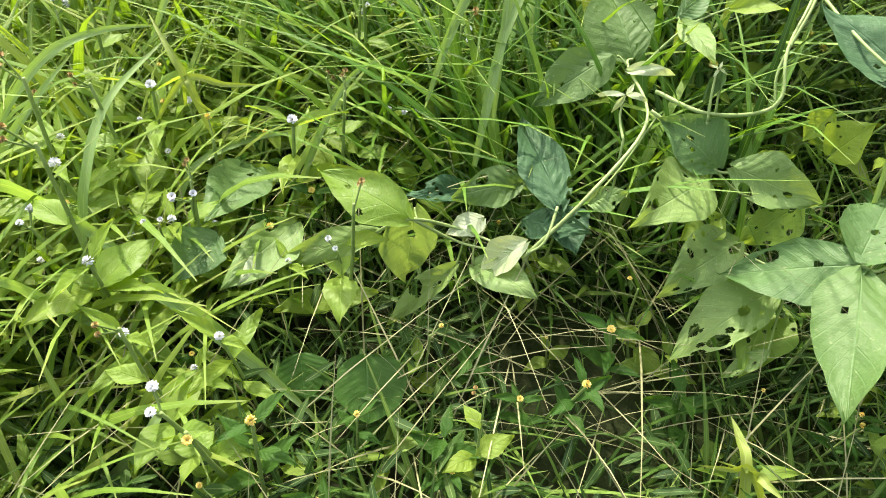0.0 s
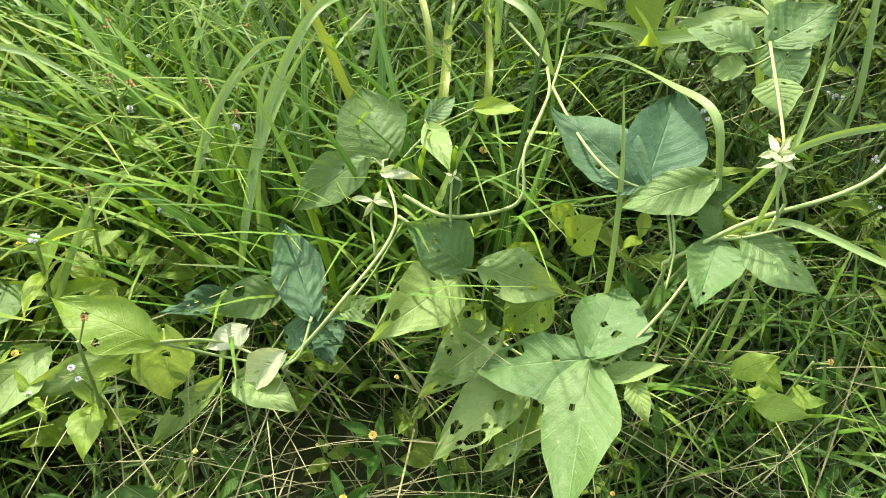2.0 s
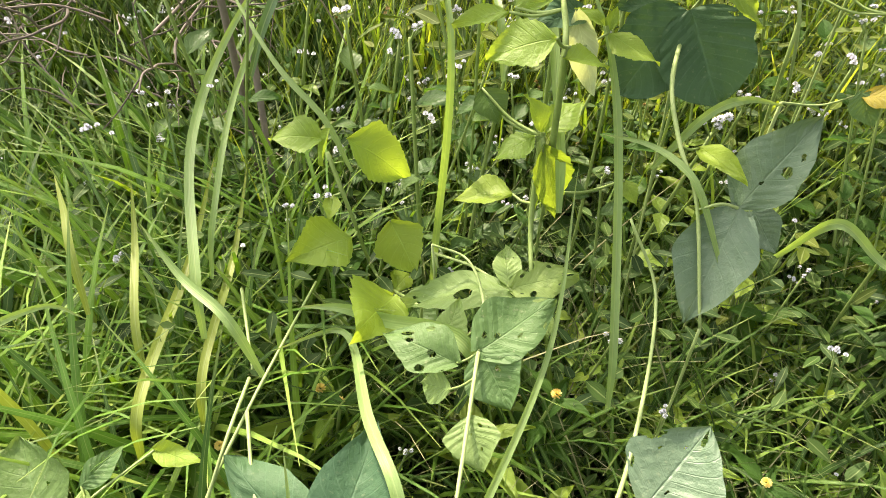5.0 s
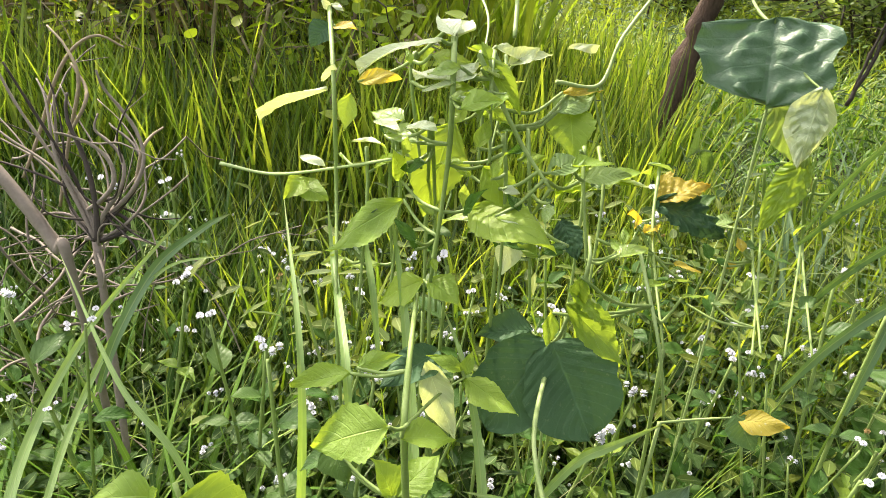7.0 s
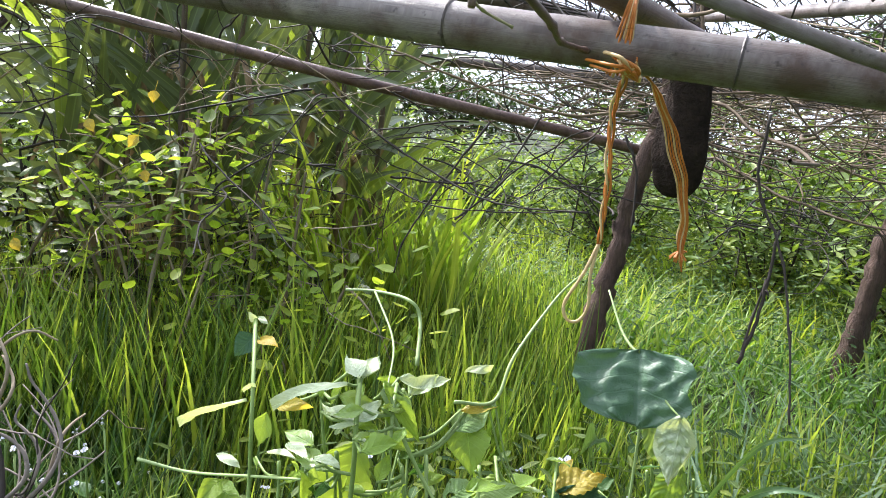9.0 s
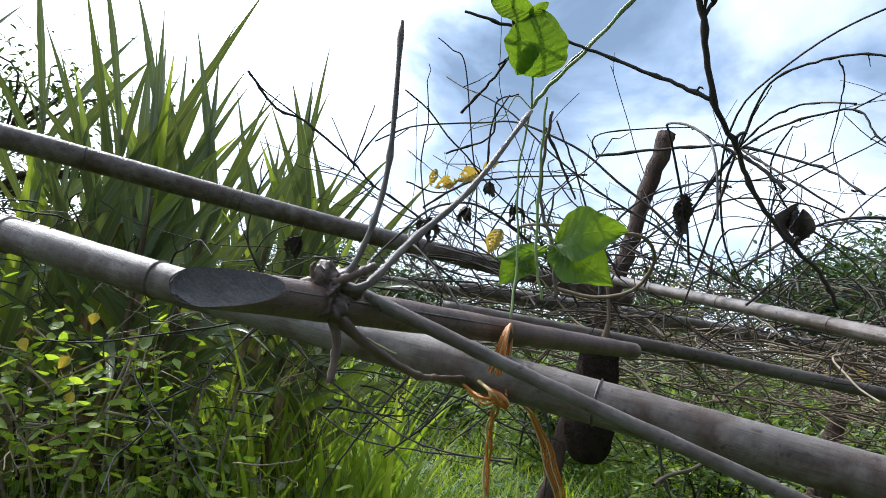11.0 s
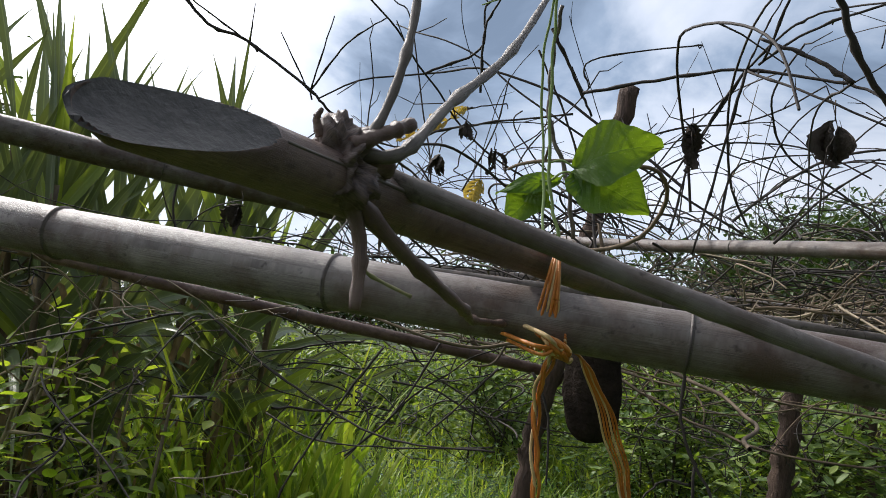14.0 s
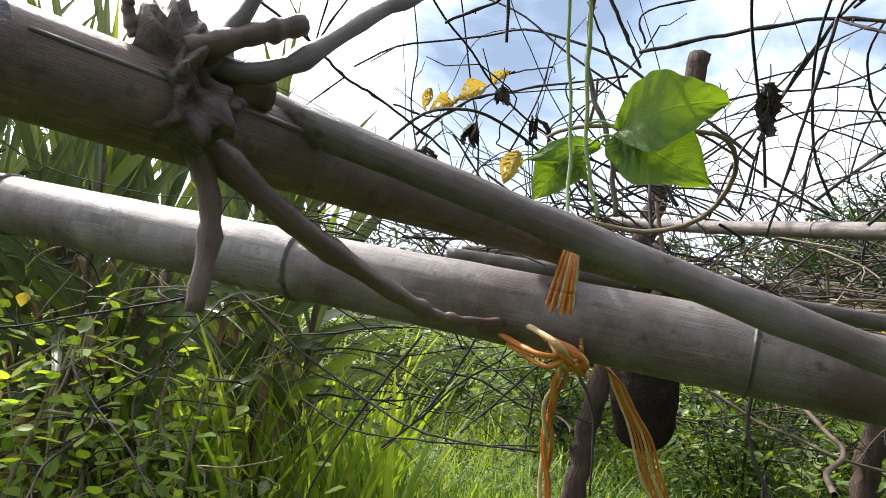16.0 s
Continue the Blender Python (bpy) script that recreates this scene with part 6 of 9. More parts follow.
grass_clump("grass blade bent over the bean leaves", (-0.032, 0.202, 0.000), BLADE, [
    ([(-0.032, 0.202, 0.365), (-0.065, 0.274, 0.349), (-0.114, 0.413, 0.294), (-0.181, 0.370, 0.306)], 0.0124),
    ([(-0.099, 0.111, 0.252), (-0.108, 0.167, 0.320), (-0.122, 0.222, 0.378)], 0.0072),
])
grass_clump("grass with long arching blades", (0.018, 0.133, 0.000), BLADE, [
    ([(0.018, 0.133, 0.386), (0.086, 0.169, 0.400), (0.136, 0.152, 0.423), (0.208, 0.152, 0.403)], 0.0074),
    ([(0.028, 0.099, 0.338), (0.095, 0.049, 0.353), (0.133, 0.001, 0.377)], 0.0076),
    ([(0.015, 0.126, 0.387), (0.089, 0.328, 0.390), (0.113, 0.486, 0.472)], 0.0083),
])
grass_clump("upright yellow-green grass blades", (-0.257, 0.371, 0.000), BLADE_YELLOW, [
    ([(-0.257, 0.371, 0.270), (-0.280, 0.553, 0.263), (-0.286, 0.668, 0.323)], 0.0115),
    ([(-0.306, 0.328, 0.274), (-0.332, 0.541, 0.262), (-0.323, 0.655, 0.339)], 0.0136),
    ([(-0.343, 0.414, 0.288), (-0.381, 0.520, 0.308), (-0.399, 0.579, 0.349)], 0.0112),
    ([(-0.419, 0.303, 0.255), (-0.494, 0.342, 0.362), (-0.641, 0.507, 0.358)], 0.0128),
    ([(-0.420, 0.461, 0.336), (-0.443, 0.506, 0.357), (-0.466, 0.544, 0.377)], 0.0112),
])
grass_clump("grass with pale arching blades in weeds", (-0.671, 0.038, 0.000), BLADE, [
    ([(-0.671, 0.038, 0.106), (-0.637, 0.107, 0.204), (-0.576, 0.148, 0.239)], 0.0092),
    ([(-0.539, 0.166, 0.243), (-0.519, 0.224, 0.296), (-0.468, 0.276, 0.308)], 0.0085),
    ([(-0.484, 0.192, 0.241), (-0.473, 0.257, 0.286), (-0.446, 0.294, 0.336)], 0.0096),
    ([(-0.774, -0.011, 0.135), (-0.744, 0.068, 0.123), (-0.630, 0.076, 0.168)], 0.0090),
])
grass_clump("heavy grass blades lying across the weeds", (-0.703, -0.180, 0.000), BLADE, [
    ([(-0.703, -0.180, 0.142), (-0.619, -0.189, 0.090), (-0.528, -0.215, 0.052)], 0.0205),
    ([(-0.824, 0.100, 0.294), (-0.802, 0.139, 0.316), (-0.760, 0.177, 0.317), (-0.665, 0.151, 0.322), (-0.587, 0.131, 0.289)], 0.0109),
])
grass_clump("broad bent grass blades at the edge of the vine", (-0.969, -0.062, 0.000), BLADE, [
    ([(-0.969, -0.062, 0.181), (-0.913, -0.020, 0.248), (-0.878, 0.029, 0.258), (-0.832, 0.070, 0.252)], 0.0120),
    ([(-0.826, -0.189, 0.247), (-0.805, -0.147, 0.161), (-0.705, -0.171, 0.127), (-0.548, -0.189, 0.028)], 0.0148),
    ([(-0.806, -0.245, 0.192), (-0.763, -0.218, 0.116), (-0.692, -0.218, 0.089)], 0.0119),
    ([(-0.788, -0.322, -0.097), (-0.672, -0.301, 0.069), (-0.675, -0.210, 0.082)], 0.0128),
    ([(-0.964, -0.099, 0.145), (-0.915, -0.054, 0.215), (-0.895, 0.001, 0.247)], 0.0109),
    ([(-0.823, -0.110, 0.183), (-0.834, -0.038, 0.225), (-0.826, 0.068, 0.243)], 0.0123),
])
grass_clump("yellow-green grass seedlings among low weeds", (-0.788, 0.030, 0.000), BLADE_YELLOW, [
    ([(-0.788, 0.030, 0.220), (-0.809, 0.042, 0.242), (-0.852, 0.074, 0.262)], 0.0105),
    ([(-0.788, 0.030, 0.220), (-0.751, 0.045, 0.212), (-0.714, 0.063, 0.209)], 0.0082),
    ([(-0.788, 0.030, 0.220), (-0.772, 0.019, 0.202), (-0.760, 0.026, 0.186)], 0.0082),
    ([(-0.157, -0.143, 0.086), (-0.164, -0.120, 0.090), (-0.173, -0.098, 0.090)], 0.0124),
    ([(-0.153, -0.146, 0.089), (-0.167, -0.142, 0.075), (-0.190, -0.139, 0.059)], 0.0089),
    ([(-0.153, -0.146, 0.089), (-0.143, -0.161, 0.101), (-0.131, -0.173, 0.105)], 0.0103),
])
grass_clump("tall grass with long leaning blades", (-0.266, 0.426, 0.000), BLADE, [
    ([(-0.266, 0.426, 0.356), (-0.317, 0.597, 0.407), (-0.284, 0.727, 0.500), (-0.168, 0.814, 0.633)], 0.0129),
    ([(-0.273, 0.509, 0.361), (-0.276, 0.660, 0.443), (-0.220, 0.765, 0.546), (-0.113, 0.717, 0.609)], 0.0084),
    ([(-0.164, 0.613, 0.433), (-0.228, 0.658, 0.479), (-0.337, 0.789, 0.561)], 0.0086),
])
grass_clump("upright grass blades through the weed", (-0.028, 0.558, 0.000), BLADE, [
    ([(-0.028, 0.558, 0.289), (-0.019, 0.588, 0.547), (-0.069, 0.783, 0.648)], 0.0106),
    ([(0.157, 0.377, 0.353), (0.151, 0.514, 0.487), (0.135, 0.585, 0.561), (0.110, 0.638, 0.606)], 0.0111),
    ([(0.092, 0.498, 0.496), (0.075, 0.620, 0.596), (0.054, 0.705, 0.680)], 0.0125),
    ([(0.025, 0.563, 0.596), (-0.004, 0.703, 0.610), (-0.016, 0.754, 0.660)], 0.0089),
    ([(0.040, 0.670, 0.598), (0.031, 0.705, 0.623), (0.021, 0.742, 0.665)], 0.0083),
])
grass_clump("grass blade arching over with a shiny tip", (0.218, 0.445, 0.000), BLADE, [
    ([(0.218, 0.445, 0.482), (0.200, 0.467, 0.497), (0.173, 0.494, 0.500), (0.131, 0.502, 0.503)], 0.0092),
    ([(0.008, 0.339, 0.384), (-0.071, 0.397, 0.337), (-0.112, 0.407, 0.338), (-0.154, 0.408, 0.335)], 0.0174),
    ([(0.384, 0.497, 0.418), (0.439, 0.484, 0.381), (0.480, 0.439, 0.373)], 0.0133),
    ([(0.231, 0.526, 0.515), (0.270, 0.540, 0.527), (0.354, 0.635, 0.471)], 0.0104),
    ([(-0.219, 0.373, 0.350), (-0.277, 0.416, 0.358), (-0.324, 0.452, 0.393)], 0.0125),
])
grass_clump("grass with drooping grey-green blades", (-0.249, 0.718, 0.000), BLADE_DEEP, [
    ([(-0.249, 0.718, 0.500), (-0.218, 0.773, 0.557), (-0.161, 0.779, 0.606), (-0.130, 0.782, 0.624)], 0.0136),
    ([(0.529, 0.745, 0.712), (0.555, 0.715, 0.781), (0.602, 0.704, 0.797)], 0.0087),
    ([(0.505, 0.642, 0.576), (0.563, 0.646, 0.630), (0.617, 0.614, 0.673)], 0.0130),
    ([(0.537, 0.623, 0.583), (0.614, 0.699, 0.667), (0.644, 0.678, 0.742)], 0.0123),
    ([(0.556, 0.745, 0.592), (0.598, 0.715, 0.665), (0.628, 0.650, 0.704)], 0.0115),
    ([(0.547, 0.753, 0.679), (0.582, 0.715, 0.728), (0.637, 0.682, 0.733)], 0.0113),
])
# bleached bracts and seed heads on the vines
bean_vine("vine tip with cream bracts and seed head", (0.004, 0.111, 0.000),
    [("ovate", PALE, (0.004, 0.111, 0.389), (0.022, 0.113, 0.381), 0.006, (0.36, -0.48, 0.80), 0, 0),
     ("ovate", PALE, (0.004, 0.111, 0.389), (0.006, 0.106, 0.373), 0.005, (-0.15, -0.95, 0.27), 0, 0),
     ("ovate", PALE, (0.004, 0.111, 0.389), (-0.009, 0.117, 0.375), 0.006, (-0.76, -0.34, 0.55), 0, 0),
     ("ovate", PALE, (0.004, 0.111, 0.389), (-0.004, 0.126, 0.389), 0.005, (-0.36, -0.18, 0.91), 0, 0),
     ("ovate", PALE, (0.004, 0.111, 0.389), (0.017, 0.126, 0.389), 0.006, (0.08, -0.14, 0.99), 0, 0)],
    [([(0.021, 0.103, 0.340), (0.011, 0.109, 0.366), (0.005, 0.114, 0.385)], 0.0016, VINE_STEM)])
bean_vine("vine joint with cream withered bracts", (-0.340, 0.117, 0.000),
    [("ovate", PALE, (-0.340, 0.117, 0.256), (-0.319, 0.110, 0.259), 0.007, (-0.26, -0.24, 0.94), 0, 0),
     ("ovate", PALE, (-0.340, 0.117, 0.256), (-0.350, 0.115, 0.233), 0.006, (-0.33, -0.91, 0.24), 0, 0),
     ("ovate", PALE, (-0.340, 0.117, 0.256), (-0.367, 0.137, 0.235), 0.007, (-0.59, 0.04, 0.81), 0, 0),
     ("ovate", PALE, (-0.340, 0.117, 0.256), (-0.335, 0.130, 0.262), 0.005, (0.17, -0.47, 0.87), 0, 0)],
    [([(-0.331, 0.088, 0.224), (-0.340, 0.109, 0.234), (-0.341, 0.120, 0.252)], 0.0016, VINE_STEM)])
bean_vine("small withered vine tip with cream bracts", (-0.265, 0.127, 0.000),
    [("ovate", PALE, (-0.265, 0.127, 0.298), (-0.256, 0.128, 0.293), 0.003, (0.52, -0.39, 0.76), 0, 0),
     ("ovate", PALE, (-0.265, 0.127, 0.298), (-0.268, 0.122, 0.291), 0.003, (-0.09, -0.81, 0.59), 0, 0),
     ("ovate", PALE, (-0.265, 0.127, 0.298), (-0.275, 0.129, 0.299), 0.003, (0.04, -0.39, 0.92), 0, 0),
     ("ovate", PALE, (-0.265, 0.127, 0.298), (-0.263, 0.135, 0.301), 0.003, (0.14, -0.36, 0.92), 0, 0)],
    [([(-0.260, 0.110, 0.251), (-0.264, 0.121, 0.275), (-0.266, 0.130, 0.294)], 0.0016, VINE_STEM)])
bean_vine("vine tip with pale withered bracts", (0.003, 0.122, 0.000),
    [("ovate", PALE, (0.003, 0.122, 0.390), (0.025, 0.127, 0.384), 0.008, (0.35, -0.58, 0.74), 0, 0),
     ("ovate", PALE, (0.003, 0.122, 0.390), (0.005, 0.110, 0.380), 0.006, (-0.28, -0.65, 0.71), 0, 0),
     ("ovate", PALE, (0.003, 0.122, 0.390), (-0.008, 0.130, 0.378), 0.008, (-0.77, -0.44, 0.46), 0, 0),
     ("ovate", PALE, (0.003, 0.122, 0.390), (0.004, 0.158, 0.382), 0.007, (-0.41, 0.20, 0.89), 0, 0),
     ("ovate", PALE, (0.003, 0.122, 0.390), (0.026, 0.160, 0.384), 0.007, (0.16, 0.07, 0.98), 0, 0)],
    [([(0.024, 0.108, 0.351), (0.011, 0.114, 0.374), (0.005, 0.126, 0.388)], 0.0016, VINE_STEM)])
dead_plant("dried grey plant with twisted stalks leaning in the grass", (-0.275, 0.660, 0.0), (-0.313, 0.83, 0.555), (-0.378, 0.95, 0.72), [
    [(-0.427, 0.9, 0.605), (-0.405, 0.92, 0.66), (-0.383, 0.94, 0.722), (-0.358, 0.95, 0.761), (-0.325, 0.95, 0.779), (-0.298, 0.96, 0.764)],
    [(-0.388, 0.9, 0.567), (-0.369, 0.92, 0.654), (-0.348, 0.93, 0.727), (-0.367, 0.95, 0.764), (-0.395, 0.97, 0.784)],
    [(-0.358, 0.9, 0.666), (-0.337, 0.91, 0.701), (-0.341, 0.93, 0.72), (-0.364, 0.95, 0.743)],
    [(-0.287, 0.9, 0.595), (-0.28, 0.92, 0.639), (-0.273, 0.94, 0.655), (-0.263, 0.96, 0.662)]])
dead_stick("thick grey dead stalk leaning in the grass", [(-0.502, 0.900, 0.679), (-0.431, 0.866, 0.620), (-0.362, 0.828, 0.548), (-0.334, 0.801, 0.514)], 0.008)


# ---- the bamboo frame with its dry vines ----
def dry_vine(label, strands):
    base = strands[0][0][0]
    t = thing("dry_vine", base, label, "dry vine", "dry vines on the frame")
    rs = np.random.RandomState(next_seed())
    for pts, r in strands:
        a = Acc()
        p = spline(pts, 7)
        p[1:-1] += rs.normal(0, r * 0.22, (len(p) - 2, 3))
        rad = np.linspace(r * 0.85, r * 0.55, len(p))
        knots = np.arange(len(p)) % 6 == 3
        rad[knots] *= 1.4
        a.tube(p, rad, 6)
        # short stubs at the knots
        for i in np.where(knots)[0]:
            if rs.rand() < 0.35 and r > 0.0015:
                d = unit(rs.normal(0, 1, 3))
                q = p[i] + d * r * rs.uniform(2.5, 5)
                a.tube([p[i], (p[i] + q) / 2 + rs.normal(0, r * 0.4, 3), q], [r * 0.6, r * 0.45, r * 0.55], 5)
        part("strand", a, DARK_VINE, t)
    return t


def pole(name, label, a, b, r0, r1, mat, spacing, category="bamboo pole", sag=0.0, node=1.09, phase=0.5):
    """A cane between two points with ring joints."""
    a, b = np.array(a, float), np.array(b, float)
    ln = np.linalg.norm(b - a)
    d = (b - a) / ln
    t = thing(name, a, label, category, "poles of the frame")
    n = max(16, int(ln / 0.02))
    u = np.linspace(0, 1, n)
    c = a + u[:, None] * (b - a) - np.array([0, 0, sag]) * (4 * u * (1 - u))[:, None]
    c += 0.0016 * np.stack([np.sin(u * 9 + 1), np.sin(u * 11 + 2), np.sin(u * 8)], -1) * ln
    acc = Acc()
    acc.tube(c, np.linspace(r0, r1, n), 20, bump=0.012)
    part("culm", acc, mat, t)
    s = spacing * phase
    while s < ln:
        f = s / ln
        p = a + d * s - np.array([0, 0, sag]) * 4 * f * (1 - f)
        p += 0.0016 * np.array([np.sin(f * 9 + 1), np.sin(f * 11 + 2), np.sin(f * 8)]) * ln
        r = r0 + (r1 - r0) * f
        k = np.array([-0.10, -0.04, -0.015, 0.0, 0.015, 0.04, 0.10]) * r * 1.1
        prof = np.array([0.985, 1.012, node, node - 0.085, node - 0.01, 1.01, 0.985])
        ring = Acc()
        ring.tube([p + d * x for x in k], r * prof, 20, cap=False)
        part("node_ring", ring, DARK_NODE, t)
        s += spacing
    return t


DARK_NODE = mat_bamboo("bamboo_joint", (0.16, 0.135, 0.12), (0.09, 0.066, 0.05), (0.03, 0.022, 0.017))

pole("bamboo_pole", "weathered grey bamboo rail of a plant frame", (-1.18, 1.528, 1.358), (0.90, 0.412, 1.123), 0.0285, 0.0215, BAMBOO, 0.29, phase=0.317)
pole("bamboo_pole", "grey bamboo rail behind the front rail", (-1.25, 1.29, 1.508), (1.05, 2.10, 1.385), 0.027, 0.024, BAMBOO, 0.34)
pole("bamboo_pole", "dark thin rail overgrown with vines", (-1.55, 2.05, 1.43), (1.05, 2.15, 1.05), 0.019, 0.016, BRANCH, 0.5)
pole("bamboo_pole", "thin bamboo rail lying across the frame", (0.838, 0.43, 1.252), (0.85, 2.35, 1.488), 0.011, 0.013, BAMBOO, 0.3)
pole("bamboo_pole", "brown bamboo rail in a mat of dry vines", (0.55, 2.45, 1.36), (3.6, 2.1, 1.33), 0.022, 0.02, TWIG_GREY, 0.4)
pole("bamboo_pole", "brown bamboo rail in a mat of dry vines", (0.35, 1.35, 1.26), (2.4, 1.25, 1.18), 0.014, 0.013, TWIG_GREY, 0.35)
pole("bamboo_pole", "far bamboo rail of the plant frame", (0.2, 3.3, 1.38), (4.2, 3.1, 1.36), 0.024, 0.02, TWIG_GREY, 0.4)
pole("bamboo_pole", "cross rail holding the vine mat", (2.6, 1.0, 1.2), (2.8, 3.9, 1.37), 0.018, 0.016, TWIG_GREY, 0.4)


KNOT = mat_bamboo("rough_knot", (0.21, 0.145, 0.115), (0.09, 0.055, 0.042), (0.018, 0.012, 0.010))


def cut_branch():
    """A stick lashed over the rail: scooped slanting cut, a swollen knot with stubs, side branches."""
    a0, a1 = np.array((0.062, 0.4290, 1.2345)), np.array((0.648, 1.09, 1.232))
    t = thing("cut_branch", a0, "brown cut branch with scooped end and knot, lashed to bamboo", "branch")
    d = unit(a1 - a0)
    side = unit(np.cross(d, (0, 0, 1)))
    up = np.cross(side, d)
    # the cut faces up and toward the open side
    side, up = unit(side * 0.6 - up * 0.8), unit(up * 0.6 + side * 0.8)
    ln = np.linalg.norm(a1 - a0)
    s = np.concatenate([np.linspace(0, 0.10, 60), np.linspace(0.11, ln, 44)])
    ang = np.linspace(0, 2 * np.pi, 80, endpoint=False)
    rows, cut = [], []
    for x in s:
        r = 0.0148 if x > 0.014 else 0.0148 * (0.35 + 0.65 * (x / 0.014) ** 0.5)
        r *= 1 + 0.02 * math.sin(x * 60) - 0.12 * x / ln
        ca, sa = np.cos(ang), np.sin(ang)
        px, pz = ca * r, sa * r
        if x < 0.078:
            # slanting cut on the upper side, hollowed
            level = -0.006 + 0.021 * (x / 0.078) ** 1.25
            hollow = level - 0.0035 * (1 - (px / 0.0145) ** 2) * (1 - x / 0.09)
            cut.append(pz > level)
            pz = np.where(pz > level, hollow, pz)
        else:
            cut.append(np.zeros(80, bool))
        rows.append(a0 + d * x + np.outer(px, side) + np.outer(pz, up))
    acc = Acc()
    P = np.array(rows)
    P = np.concatenate([P[:1].mean(1, keepdims=True).repeat(80, 1), P, P[-1:].mean(1, keepdims=True).repeat(80, 1)])
    UV = np.stack(np.meshgrid(np.linspace(0, ln, len(P)), np.abs(np.linspace(-1, 1, 80)), indexing="ij"), -1)
    flags = np.array([cut[0]] + cut + [cut[-1]])
    both = flags & np.roll(flags, -1, 1)
    face_cut = both[:-1] | both[1:]
    acc.grid(P, UV, ~face_cut, wrap=True)
    part("limb", acc, BRANCH, t)
    inner = Acc()
    inner.grid(P, UV, face_cut, wrap=True)
    part("cut_face", inner, CUT_WOOD, t, "dark scooped cut")
    # knot: a lumpy collar
    k0 = np.array((0.147, 0.526, 1.2415))
    acc = Acc()
    rs = np.random.RandomState(7)
    th, ph = np.meshgrid(np.linspace(0.05, np.pi - 0.05, 40), np.linspace(0, 2 * np.pi, 56, endpoint=False), indexing="ij")
    R = 0.0195 * (1 + 0.20 * np.sin(3 * ph + 1) * np.sin(th) + 0.14 * np.sin(5 * ph + 4 * th) + 0.09 * np.sin(9 * th + 2 * ph) + 0.10 * np.sin(13 * ph + 3 * np.sin(6 * th)) * np.sin(th) + 0.07 * np.sin(17 * th + 5 * np.sin(4 * ph)) + rs.normal(0, 0.025, th.shape))
    P = k0 + (R * np.sin(th) * np.cos(ph))[..., None] * side + (R * np.sin(th) * np.sin(ph) * 1.08)[..., None] * up + (R * np.cos(th) * 0.85)[..., None] * d
    acc.grid(P, wrap=True)
    part("knot", acc, KNOT, t, "swollen rough knot")

    def shoot(name, pts, r, mat=BRANCH, sides=9, rough=1.0):
        c = Acc()
        p = spline(pts, 8)
        rad = np.interp(np.linspace(0, 1, len(p)), np.linspace(0, 1, len(r)), r)
        rad = rad * (1 + 0.3 * rough * (np.arange(len(p)) % 7 == 3)) * (1 + 0.09 * rough * np.sin(np.arange(len(p)) * 1.9))
        c.tube(p, rad, sides)
        part(name, c, mat, t)

    for pts, r in TWIGS:
        q = [tuple(k0 + np.array((0.0, 0.0, 0.012)))] + list(pts)
        shoot("side_branch", q, [r * 0.5, r * 0.38, r * 0.36, r * 0.32], TWIG_GREY)
    shoot("side_branch", [(0.152, 0.520, 1.236), (0.163, 0.525, 1.206), (0.163, 0.521, 1.175)], [0.0046, 0.0034, 0.003])
    shoot("side_branch", [(0.153, 0.518, 1.231), (0.188, 0.545, 1.206), (0.235, 0.60, 1.184), (0.262, 0.665, 1.178), (0.30, 0.71, 1.178)], [0.005, 0.0038, 0.003, 0.0026])
    shoot("stub", [(0.153, 0.512, 1.250), (0.171, 0.52, 1.261), (0.183, 0.528, 1.269)], [0.0038, 0.0034, 0.0038])
    shoot("stub", [(0.139, 0.512, 1.252), (0.136, 0.510, 1.259), (0.138, 0.508, 1.264)], [0.0026, 0.0018, 0.001])
    shoot("stub", [(0.156, 0.527, 1.246), (0.175, 0.535, 1.247)], [0.0065, 0.0055])
    shoot("peeled_twig", [(0.168, 0.60, 1.228), (0.177, 0.66, 1.214), (0.19, 0.70, 1.205), (0.225, 0.71, 1.192)], [0.0014, 0.0016, 0.0013], STRAW)
    # the long limb that forks off over the rail
    shoot("fork_limb", [(0.144, 0.540, 1.252), (0.178, 0.552, 1.245), (0.265, 0.535, 1.218), (0.345, 0.516, 1.193), (0.44, 0.494, 1.166), (0.62, 0.452, 1.115)], [0.0072, 0.0062, 0.0057, 0.0058, 0.0058, 0.0054], BAMBOO, 14, 0.25)
    # the split strip along the top of the limb
    strip = Acc()
    strip.tube([a0 + d * x + up * 0.0136 + side * 0.004 for x in (0.08, 0.16, 0.3, 0.42)], [0.0008, 0.0014, 0.0012, 0.0006], 6, smooth=6)
    part("split_strip", strip, TWIG_GREY, t)


# single dry vines and twigs standing over the frame
dry_vine("dark dry vine with knots rising over the bamboo frame", [
    ([(0.403, 0.546, 1.658), (0.424, 0.566, 1.617), (0.457, 0.586, 1.558), (0.491, 0.612, 1.491), (0.534, 0.636, 1.457), (0.573, 0.650, 1.408), (0.653, 0.657, 1.345), (0.690, 0.670, 1.312)], 0.0042),
    ([(0.457, 0.586, 1.558), (0.466, 0.562, 1.590), (0.478, 0.525, 1.635)], 0.0026),
    ([(0.457, 0.586, 1.558), (0.450, 0.565, 1.600), (0.445, 0.542, 1.637)], 0.002),
    ([(0.491, 0.612, 1.491), (0.453, 0.634, 1.510), (0.406, 0.656, 1.530), (0.349, 0.676, 1.550)], 0.0028),
    ([(0.349, 0.676, 1.550), (0.286, 0.685, 1.558), (0.239, 0.688, 1.564)], 0.0026),
])
